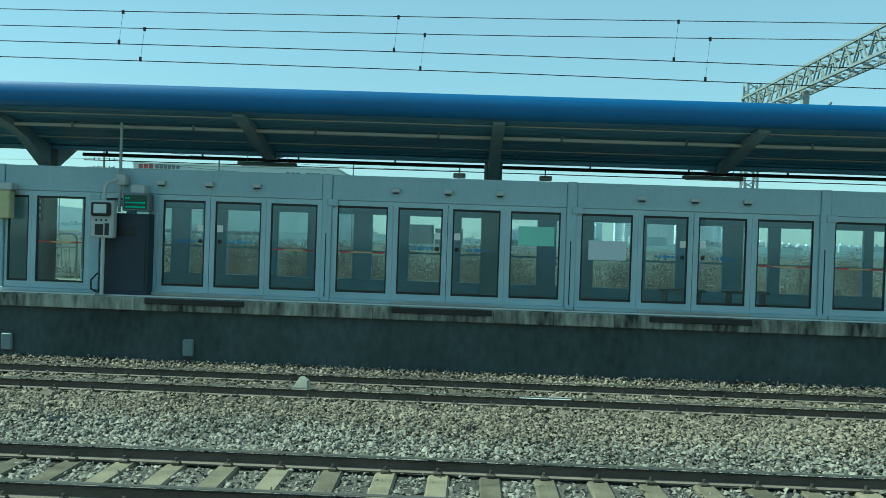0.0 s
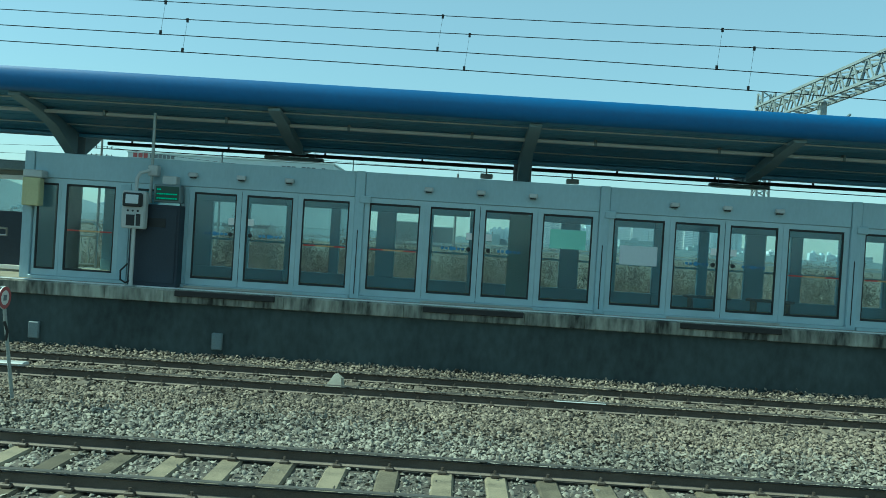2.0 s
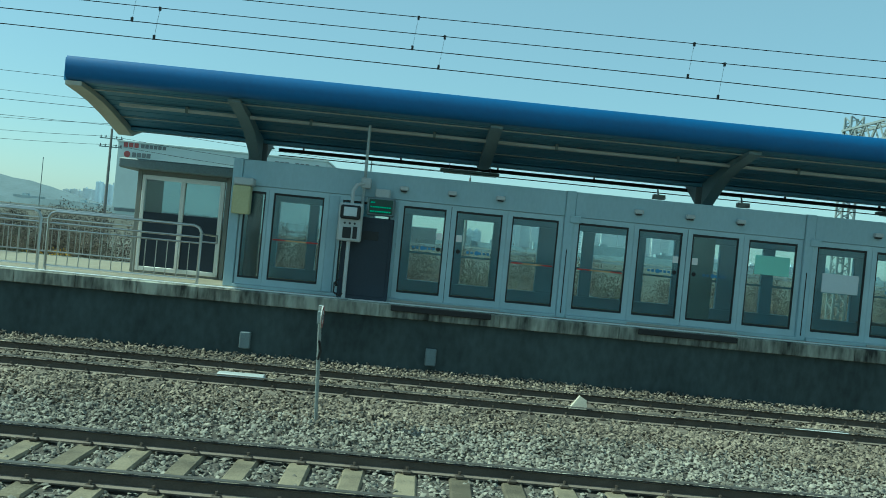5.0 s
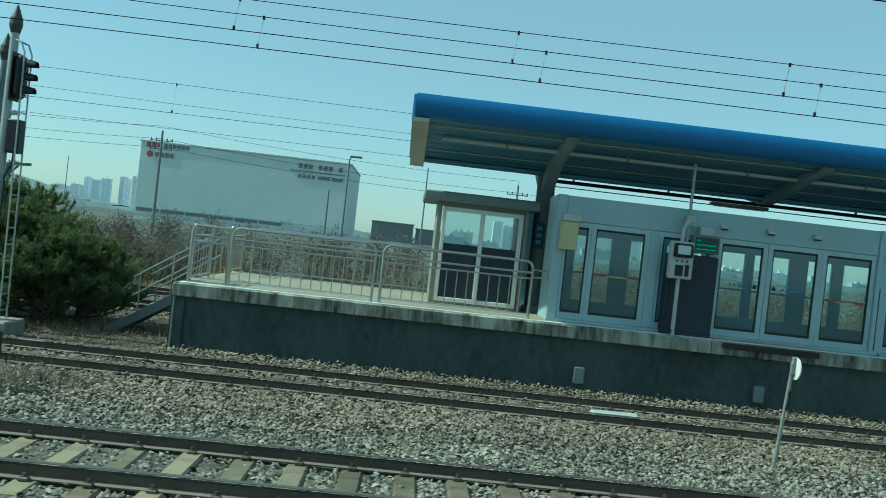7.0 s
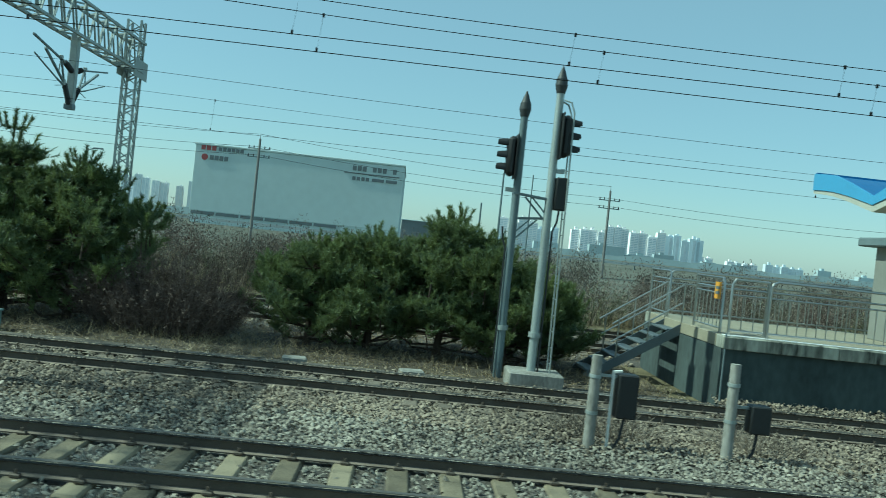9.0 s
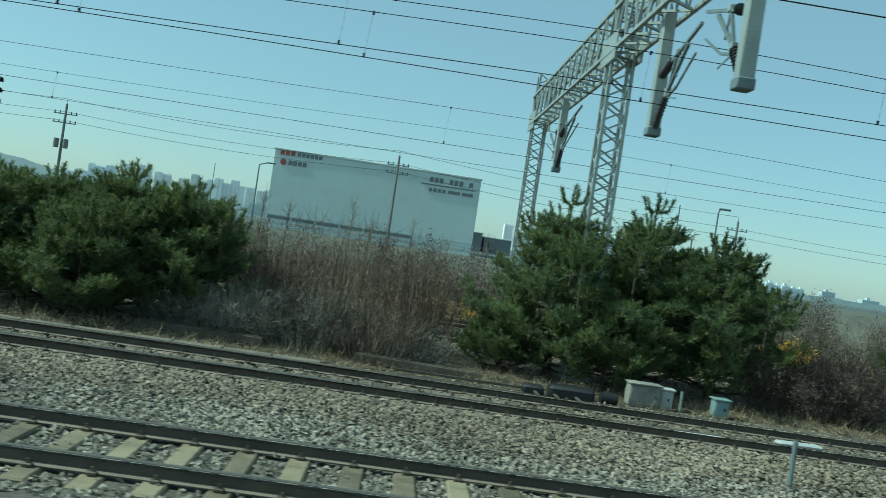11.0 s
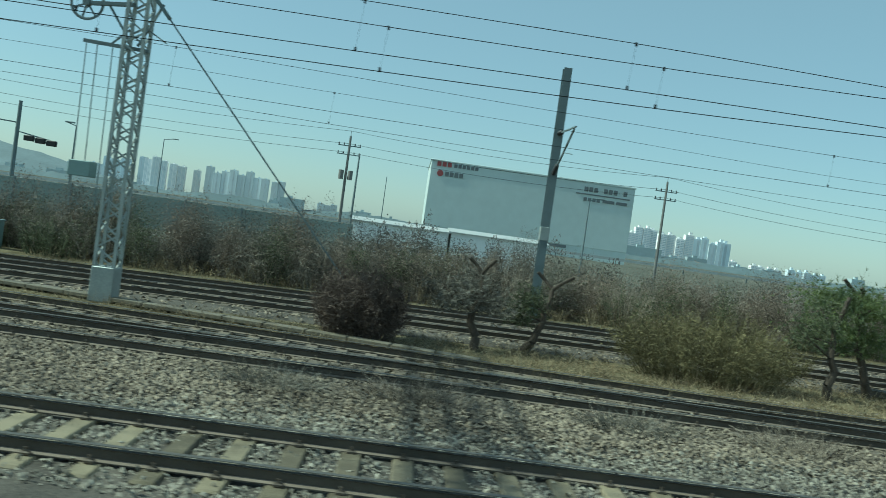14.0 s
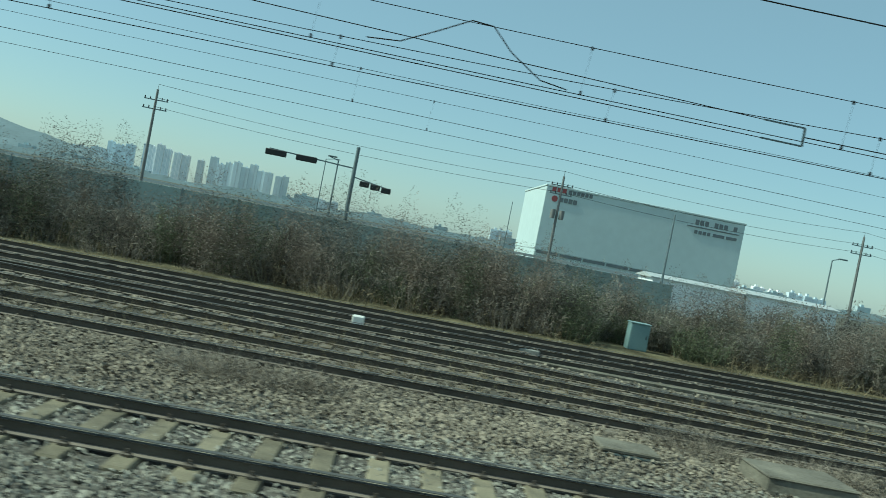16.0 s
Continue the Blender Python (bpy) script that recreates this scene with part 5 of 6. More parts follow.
for a, b in (((0, -0.15, 7.0), (0.02, -0.7, 6.99)), ((0, -0.15, 5.5), (0.02, -0.65, 5.8))):
    part("insulator", ribbed(a, b, 8, 0.09, 0.045), M_insul, ms, "ribbed brown insulator")

# ---- wires ----
def wire(parent, name, line, zs, r, step=1.5, x0=-122, x1=22):
    pts = [(x, line(x), zs(x)) for x in np.arange(x0, x1 + step, step)]
    g = Geo()
    rings = []
    for p in pts:
        rings.append([(p[0], p[1] + r * math.cos(a), p[2] + r * math.sin(a)) for a in (0.5, 2.6, 4.7)])
    return part(name, g.loft(rings), M_wire, parent)


def contact_line(label, line, up, low, first, pitch=4.6, x0=-122, x1=22, thick=1.0):
    t = thing("contact_line", (0, 0, 0), label, "overhead wires", "overhead wires", "structure")
    wire(t, "messenger_wire", line, up, 0.0082 * thick, x0=x0, x1=x1)
    wire(t, "contact_wire", line, low, 0.0092 * thick, x0=x0, x1=x1)
    x = first
    while x > x0 + 2:
        y = line(x)
        d = part("dropper", Geo().cyl((x, y, low(x)), (x + 0.06, y, up(x)), 0.0028, n=4), M_wire, t)
        part("dropper_clamp", Geo().box(x - 0.02, x + 0.02, y - 0.015, y + 0.015, low(x) - 0.01, low(x) + 0.07).box(x + 0.04, x + 0.08, y - 0.015, y + 0.015, up(x) - 0.05, up(x) + 0.02), M_wire, d)
        x -= pitch
    return t


XA = (24, 11.3, 0, -12, -24, -35.15, -46, -56, -66, -77, -94, -110, -125)
contact_line("overhead contact wire and messenger over the platform track", lambda x: TRACK_2(x) - 0.1, curve(XA, (6.2, 6.37, 6.23, 6.17, 6.24, 6.52, 6.32, 6.17, 6.03, 6.02, 5.68, 5.72, 5.9)), curve(XA, (5.4, 5.45, 5.58, 5.62, 5.62, 5.62, 5.62, 5.52, 5.29, 5.17, 5.12, 5.1, 5.1)), 19.1, 5.0)
contact_line("second pair of overhead wires of an overlap section", lambda x: TRACK_2(x) + 0.15, curve(XA, (6.55, 6.72, 6.60, 6.52, 6.55, 6.86, 6.6, 6.26, 6.45, 6.50, 6.45, 6.7, 6.9)), curve(XA, (5.82, 5.86, 5.95, 5.95, 5.94, 5.92, 5.76, 5.62, 5.60, 5.54, 5.57, 5.7, 5.8)), 18.6, 5.0)
contact_line("overhead wires of the far platform track", TRACK_3, curve(XA, (6.5, 6.5, 6.3, 6.2, 6.3, 6.5, 6.4, 6.35, 6.4, 6.5, 6.3, 6.3, 6.4)), curve((24, -125), (5.42, 5.42)), 18.0, 19.0, thick=0.85)
contact_line("overhead wires of the farthest track", TRACK_4, curve(XA, (6.5, 6.5, 6.3, 6.2, 6.3, 6.5, 6.35, 6.3, 6.45, 6.4, 6.3, 6.3, 6.4)), curve((24, -125), (5.42, 5.42)), 11.0, 21.0, thick=0.8)
contact_line("overhead contact wire over the near track", TRACK_1, curve(XA, (6.9, 7.1, 6.9, 6.8, 6.9, 7.1, 6.9, 6.8, 6.9, 7.0, 6.9, 6.8, 6.9)), curve((24, -125), (5.82, 5.78)), 17.0, 6.0)
anc = thing("anchored_wires", (-77.1, 20.5, GROUND), "overhead wires anchored to the tensioner through a frame", "overhead wires")
az = 6.70 - GROUND
part("pull_wire", Geo().cyl((-1.3, 0.1, az + 0.0), (-4.2, 0.1, az), 0.012, n=6), M_wire, anc)
part("insulator", ribbed((-4.2, 0.1, az), (-5.4, 0.1, az), 14, 0.062, 0.035), M_insul, anc, "long ribbed insulator")
part("link", Geo().cyl((-5.4, 0.1, az), (-7.6, 0.1, az), 0.014, n=6).cyl((-2.7, 0.1, az), (-2.95, 0.1, az), 0.04, n=8), M_wire, anc)
part("yoke", Geo().bar((-7.6, 0.1, az - 0.23), (-7.6, 0.1, az + 0.23), 0.05, 0.05).bar((-7.6, 0.1, az + 0.23), (-8.7, 0.05, az + 0.23), 0.03, 0.04).bar((-7.6, 0.1, az - 0.23), (-8.7, 0.05, az - 0.23), 0.03, 0.04), M_galvd, anc, "steel yoke frame")
for s in (1, -1):
    part("anchored_wire", Geo().cyl((-8.7, 0.05, az + 0.23 * s), (-45, -4.6, az - 0.4 + 0.45 * s), 0.011, n=6), M_wire, anc)
jp = thing("jumper", (-54.2, 14.9, 5.0), "looped jumper cables between two pairs of wires", "jumper cable")
for q in (0.0, 0.26):
    part("loop", Geo().tube([(q, 0.1, 1.12), (q + 0.04, 0.1, 1.25), (q + 0.1, 0.1, 1.25), (q + 0.12, 0.1, 1.05), (q + 0.06, 0.05, 0.72), (q - 0.06, 0.0, 0.64), (q - 0.06, 0, 0.57), (q + 0.05, 0, 0.55), (q + 0.06, 0, 0.36)], 0.02), M_wire, jp)
jp = thing("jumper", (-93.5, 14.9, 5.0), "sagging jumper cable between overhead wires", "jumper cable")
part("loop", Geo().tube([(-1.9, 0.1, 0.75), (-1.3, 0.1, 0.80), (-0.7, 0.1, 1.1), (-0.1, 0.1, 1.42), (0.3, 0.12, 1.40), (0.7, 0.1, 1.0), (1.3, 0.1, 0.62), (1.8, 0.1, 0.55)], 0.011), M_wire, jp)

# ---- plants ----
M_greenish = mat("dull_evergreen_leaves", (0.07, 0.085, 0.048), 0.8, 0, 0.4, 0.5, 9, 0, (0.18, 0.195, 0.11), vary="island", spec=0.3)
def blades(rng, base, way, length, width, spread):
    """Thin triangles, one for each row: corners and faces as arrays."""
    n = len(base)
    d = way + rng.normal(0, 1, (n, 3)) * spread
    d /= np.linalg.norm(d, axis=1, keepdims=True) + 1e-9
    side = np.cross(d, rng.normal(0, 1, (n, 3)))
    side /= np.linalg.norm(side, axis=1, keepdims=True) + 1e-9
    w = (width * np.ones(n))[:, None]
    v = np.stack([base - side * w / 2, base + side * w / 2, base + d * (length * np.ones(n))[:, None]], 1)
    return v.reshape(-1, 3), np.arange(3 * n).reshape(-1, 3)


def brushes(rng, p0, p1, per, length, width, spread):
    """Bottle-brush shoots: needles set all round the axis of each, leaning towards its tip."""
    n = len(p0)
    t = rng.random((n, per)) ** 0.8
    base = (p0[:, None] + (p1 - p0)[:, None] * t[..., None]).reshape(-1, 3)
    axis = (p1 - p0) / (np.linalg.norm(p1 - p0, axis=1, keepdims=True) + 1e-9)
    out = rng.normal(0, 1, (n * per, 3))
    out /= np.linalg.norm(out, axis=1, keepdims=True)
    return blades(rng, base, np.repeat(axis, per, 0) * 0.75 + out * spread, length * rng.uniform(0.7, 1.1, n * per), width, 0.05)


def pine_meshes(seed, h, r, candles=9, cone=False):
    """Crown of bottle-brush shoots on upswept limbs, and the wood under it."""
    rng = np.random.default_rng(seed)
    wood = Geo()
    lean = rng.normal(0, 0.05, 2)
    axis = lambda q: Vector((lean[0] * h * q, lean[1] * h * q, h * 0.78 * q))
    for k in range(6):
        wood.cyl(axis(k / 6), axis((k + 1) / 6), 0.11 * (1 - 0.15 * k), 0.11 * (1 - 0.15 * (k + 1)), 8, False)
    P0, P1 = [], []
    whorls = 8
    for k in range(whorls):
        q = 0.07 + 0.89 * k / (whorls - 1)
        turn = rng.uniform(0, 6.28)
        for j in range(7):
            a = turn + j * 0.9 + rng.uniform(-0.25, 0.25)
            reach = r * (1 - (0.84 if cone else 0.70) * max(0, q - 0.30) / 0.70 - 0.35 * max(0, 0.25 - q) / 0.25) * rng.uniform(0.58, 1.14)
            p0 = axis(q + rng.uniform(-0.025, 0.025))
            out = Vector((math.cos(a), math.sin(a), 0))
            p1 = p0 + out * reach * 0.6 + Vector((0, 0, reach * rng.uniform(-0.06, 0.16)))
            p2 = p1 + out * reach * 0.4 + Vector((rng.normal(0, 0.12), rng.normal(0, 0.12), reach * rng.uniform(0.12, 0.34)))
            wood.cyl(p0, p1, 0.034, 0.022, 5, False).cyl(p1, p2, 0.022, 0.010, 5, False)
            m = 4 + int(reach * 8)
            for i in range(m):
                t = 0.36 + 0.64 * (i + rng.random()) / m
                p = p0.lerp(p1, t / 0.6) if t < 0.6 else p1.lerp(p2, (t - 0.6) / 0.4)
                side = (i % 2) * 2 - 1
                w = Vector((-out.y, out.x, 0)) * side * rng.uniform(0.15, 0.9) + out * rng.uniform(0.25, 0.75) + Vector((0, 0, rng.uniform(0.0, 0.45)))
                e = p + w * rng.uniform(0.24, 0.44) * (1.2 - 0.45 * t)
                if e.z < 0.20 or (e.z < 0.26 * h and rng.random() > (e.z / (0.26 * h)) ** 1.2):
                    continue
                P0.append(p); P1.append(e)
                for _ in range(4):
                    e2 = e + Vector((rng.normal(0, 0.13), rng.normal(0, 0.13), rng.uniform(0.08, 0.26)))
                    P0.append(e); P1.append(e2)
            for _ in range(3):
                P0.append(p2); P1.append(p2 + Vector((out.x * 0.12 + rng.normal(0, 0.07), out.y * 0.12 + rng.normal(0, 0.07), 0.30)))
    for k in range(candles):
        a, q = rng.uniform(0, 6.28), r * math.sqrt(rng.uniform(0.02, 0.66)) if k else 0.0
        tall = rng.uniform(0.65, 1.0) if k > 2 else 1.35
        top = h * (0.97 - 0.36 * (q / r) ** 1.3) * rng.uniform(0.94, 1.03) if k else h
        b = Vector((q * math.cos(a) + lean[0] * h, q * math.sin(a) + lean[1] * h, top - tall))
        e = b + Vector((rng.normal(0, 0.05), rng.normal(0, 0.05), tall))
        wood.cyl(b - Vector((0, 0, 0.35)), e, 0.02, 0.009, 5, False)
        for u in (0.0, 0.25, 0.5, 0.75):
            for _ in range(4):
                P0.append(b.lerp(e, u)); P1.append(b.lerp(e, u + 0.26))
        for ring, rise in ((0.40, 0.34), (0.24, 0.66)):
            for j in range(5):
                w = a + j * 1.257 + rise
                c = b.lerp(e, rise)
                f = c + Vector((math.cos(w) * ring, math.sin(w) * ring, ring * 0.45))
                f2 = f + Vector((math.cos(w) * 0.10, math.sin(w) * 0.10, 0.24))
                for _ in range(3):
                    P0.append(c.lerp(f, 0.3)); P1.append(f)
                    P0.append(f); P1.append(f2)
    P0, P1 = np.array([tuple(p) for p in P0]), np.array([tuple(p) for p in P1])
    v, f = brushes(rng, P0, P1, 26, 0.125, 0.017, 0.66)
    return raw("crown", v, f, M_needle), wood.mesh("trunk")


PINES = [pine_meshes(11, 3.4, 2.0, 11), pine_meshes(23, 4.4, 2.2, 8, True), pine_meshes(37, 3.0, 1.9, 9), pine_meshes(41, 3.9, 2.0, 14)]
for me in PINES:
    me[1].materials.append(M_bark)
for x, y, kind, sc, rot in ((-26.1, 20.0, 0, 0.80, 10), (-24.7, 20.3, 2, 1.02, 80), (-23.0, 20.3, 3, 0.98, 200), (-21.4, 19.9, 0, 0.88, 140), (-20.6, 20.4, 2, 0.78, 20),
                            (-37.0, 20.2, 2, 0.62, 30), (-35.8, 20.3, 1, 1.06, 60), (-33.5, 20.5, 1, 1.13, 190), (-31.8, 20.1, 3, 1.08, 300), (-34.6, 19.3, 0, 0.72, 100),
                            (-49.3, 19.9, 0, 0.96, 45), (-48.1, 20.6, 2, 1.14, 120), (-46.3, 19.9, 3, 0.98, 170), (-45.0, 20.2, 0, 1.02, 260), (-46.9, 19.3, 2, 0.90, 330)):
    t = thing("pine_tree", (x, y, GROUND), "dense dark green young pine with upright shoots", "pine tree", "young pines")
    part("trunk", PINES[kind][1], M_bark, t)
    part("crown", PINES[kind][0], M_needle, t, "dense green needles")
    t.scale, t.rotation_euler = (sc, sc, sc * random.uniform(0.95, 1.03)), (0, 0, radians(rot))

# small pruned trees: crooked trunk, cut stubs on top, foliage round the middle
def pruned(x, y, h, crown, seed, low=0.5, wide=0.6, leaves=None, label="small pruned tree with a thick crooked trunk"):
    rr = np.random.default_rng(seed)
    t = thing("pruned_tree", (x, y, GROUND), label, "tree", "pruned trees")
    w = Geo()
    p, rad, pts, tips = Vector((0, 0, 0)), 0.13, [Vector((0, 0, 0))], []
    for k in range(6):
        q = p + Vector((rr.normal(0, 0.10), rr.normal(0, 0.06), h / 6))
        w.cyl(p, q, rad, rad * 0.86, 9)
        if k in (2, 3, 4):
            for s in [q2 for q2 in (1, -1) if rr.random() < 0.55]:
                e = q + Vector((s * rr.uniform(0.25, 0.6), rr.normal(0, 0.25), rr.uniform(0.05, 0.4)))
                w.cyl(q, e, rad * 0.45, rad * 0.28, 7).cyl(e, e + Vector((s * 0.2, 0.1, rr.uniform(0.0, 0.35))), rad * 0.28, 0.02, 6)
                tips.append(e)
        p, rad = q, rad * 0.86
        pts.append(q)
    tips = tips or [pts[-2]]
    for a in rr.uniform(-0.5, 0.5, 2):
        m = pts[-1] + Vector((a * 0.5, rr.normal(0, 0.08), 0.22))
        w.cyl(pts[-1], m, 0.055, 0.045, 7).cyl(m, m + Vector((a * 0.6, 0, rr.uniform(0.05, 0.3))), 0.045, 0.05, 7)
    part("trunk", w, M_dead, t, "rough grey-brown trunk with cut stubs")
    if crown:
        mt = leaves or M_needle
        K = crown
        c = np.array([tuple(tips[i]) for i in rr.integers(0, len(tips), K)]) + rr.normal(0, 1, (K, 3)) * np.array((wide * 0.55, wide * 0.5, 0.24))
        c[:, 2] = np.maximum(c[:, 2], h * low)
        B = np.repeat(c, 8, 0)
        v, f = blades(rr, B, np.repeat(rr.normal(0, 0.6, (K, 3)) + (0, 0, 0.5), 8, 0), rr.uniform(0.08, 0.17, len(B)), 0.018, 0.6)
        part("crown", raw("crown", v, f, mt), mt, t, "loose green needles" if mt is M_needle else "grey-brown twigs")
    K = 60
    v, f = blades(rr, np.array([np.array(pts[int(i)]) for i in rr.integers(2, 7, K)]), rr.normal(0, 0.5, (K, 3)) + (0, 0, 0.8), rr.uniform(0.2, 0.6, K), 0.014, 0.5)
    part("twigs", raw("twigs", v, f, M_twig), M_twig, t)


pruned(-59.1, 20.3, 2.1, 420, 4, 0.55, 0.4, M_greenish)
pruned(-57.4, 21.5, 2.6, 3200, 8, 0.42, 1.0, label="small pruned tree with green foliage under bare cut stubs")
pruned(-66.6, 21.8, 1.7, 500, 13, 0.4, 0.4, M_greenish)
pruned(-68.0, 20.7, 1.9, 900, 21, 0.5, 0.6, M_twigd)


def shrub_mesh(seed, wx, wy, h, stems, material, twigs=9, wide=0.012, leafy=0, leaf=0.032):
    """A bare bush from arrays: its forked stems, and its crown of side twigs with the last dead leaves."""
    rng = np.random.default_rng(seed)
    a = rng.uniform(0, 2 * np.pi, stems)
    q = np.sqrt(rng.random(stems))
    base = np.stack([q * np.cos(a) * wx * 0.42, q * np.sin(a) * wy * 0.42, np.zeros(stems)], -1)
    hh = h * (1.0 - 0.42 * q**2) * rng.uniform(0.6, 1.05, stems)
    out = np.stack([np.cos(a) * q * wx * 0.22, np.sin(a) * q * wy * 0.22, hh], -1) + rng.normal(0, 0.08, (stems, 3))
    mid = base + out * 0.5 + rng.normal(0, 0.05, (stems, 3))
    top = base + out
    V, F, k = [], [], 0
    for p0, p1, w in ((base, mid, wide * 1.4), (mid, top, wide)):
        v, f = blades(rng, p0, (p1 - p0) / (np.linalg.norm(p1 - p0, axis=1, keepdims=True) + 1e-6), np.linalg.norm(p1 - p0, axis=1) * 1.25, w, 0.03)
        V.append(v)
        F.append(f + k)
        k += len(v)
    wood = raw("stem_clump", np.concatenate(V), np.concatenate(F), material)
    t = rng.uniform(0.25, 0.98, (stems, twigs))
    p = (base[:, None] + (top - base)[:, None] * t[..., None]).reshape(-1, 3)
    v, f = blades(rng, p, np.repeat(out / h, twigs, 0) + rng.normal(0, 0.45, (len(p), 3)), rng.uniform(0.12, 0.42, len(p)) * h / 2.2, wide * 0.8, 0.25)
    V, F, k = [v], [f], len(v)
    if leafy:
        p = p[rng.integers(0, len(p), leafy)] + rng.normal(0, 0.08, (leafy, 3))
        v, f = blades(rng, p, rng.normal(0, 1, (leafy, 3)), rng.uniform(0.65, 1.4, leafy) * leaf, 0.7 * leaf, 0.5)
        V.append(v)
        F.append(f + k)
    return wood, raw("crown", np.concatenate(V), np.concatenate(F), material)


def shrub(x, y, wx, wy, h, stems, material, seed, label, group, leafy=0, twigs=9, name="shrub", wide=0.012, z=GROUND, wood=None, leaf=0.032):
    t = thing(name, (x, y, z), label, name.replace("_", " "), group)
    a, b = shrub_mesh(seed, wx, wy, h, stems, material, twigs, wide, leafy, leaf)
    if wood:
        a.materials.clear()
    part("stem_clump", a, wood or material, t)
    part("crown", b, material, t)
    return t


for x, y, wx, wy, h, n, sd, mt, lb in ((-62.1, 20.6, 4.3, 2.2, 1.9, 800, 1, M_olive, "dense rounded olive-brown shrub beside the track"), (-70.9, 20.0, 1.95, 1.6, 1.85, 800, 2, M_russet, "dense rounded dark leafless shrub beside the track"), (-52.5, 19.9, 2.2, 1.7, 1.5, 700, 3, M_russet, "dense rounded reddish-brown shrub beside the track"), (-51.2, 19.2, 2.0, 1.4, 1.35, 500, 4, M_russet, "dense rounded reddish-brown shrub beside the track"), (-29.4, 19.4, 3.4, 1.8, 1.9, 900, 5, M_russet, "dense rounded reddish-brown shrub beside the track")):
    shrub(x, y, wx, wy, h, n, mt, sd, lb, "rounded shrubs", leafy=9000, twigs=16, leaf=0.055)
for k, (x, y, h) in enumerate(((-42.6, 20.4, 2.6), (-41.3, 19.6, 2.3), (-40.4, 21.2, 3.0), (-39.3, 20.2, 2.5), (-43.4, 21.3, 2.4), (-38.9, 21.6, 2.9), (-41.9, 21.8, 3.1), (-40.0, 18.7, 1.6), (-51.6, 21.2, 1.7))):
    shrub(x, y, 2.0, 1.7, h * 1.12, 150, M_twigp, 40 + k, "tall leafless reddish-brown shrub with upright twigs", "upright shrubs", leafy=900, twigs=10, wide=0.015)
# low tangles added to darken the lower half of the upright shrubs
for k, (x, y, h) in enumerate(((-43.0, 19.2, 1.4), (-41.6, 18.9, 1.6), (-40.6, 19.4, 1.4), (-39.4, 19.1, 1.0), (-42.4, 19.6, 1.5), (-44.2, 19.5, 1.2))):
    shrub(x, y, 2.0, 1.3, h, 320, M_twigd, 50 + k, "low dark tangle of leafless stems under taller shrubs", "low tangles", leafy=2500, twigs=12)
for k, (x, y, s, dense) in enumerate(((-19.3, 31.4, 1.3, 0.35), (-20.2, 31.7, 1.1, 0.2), (-24.2, 31.4, 1.25, 0.55), (-25.0, 31.7, 1.0, 0.2), (-36.6, 31.4, 1.2, 0.10), (-38.2, 31.6, 1.1, 0.08))):
    ob = shrub(x, y, 1.3, 1.1, s, 130, M_flower, 60 + k, "forsythia bush in yellow blossom", "forsythias", leafy=int(4200 * dense), twigs=int(8 * dense) + 1, wood=M_twigd, leaf=0.055)
for k, (x, y) in enumerate(((-84.9, 12.9), (-83.2, 13.1), (-82.2, 12.4), (-85.8, 11.4), (-80.9, 13.0), (-88.6, 13.6), (-20.6, 12.8), (-18.3, 12.6), (-61.0, 12.6), (-63.3, 13.2), (-95.2, 12.8), (-96.3, 12.5), (-71.8, 12.9), (-69.6, 13.3), (-45.8, 11.9), (-86.4, 13.2), (-82.6, 13.7), (-81.4, 13.5), (-96.6, 12.9), (-78.3, 12.9), (-66.0, 13.1))):
    shrub(x, y, 1.7, 1.0, 0.40, 330, M_twig if k % 4 else M_twigd, 80 + k, "dry brown weed tuft growing through the ballast", "weed tufts", twigs=7, name="weed_tuft", wide=0.010, z=-0.24)

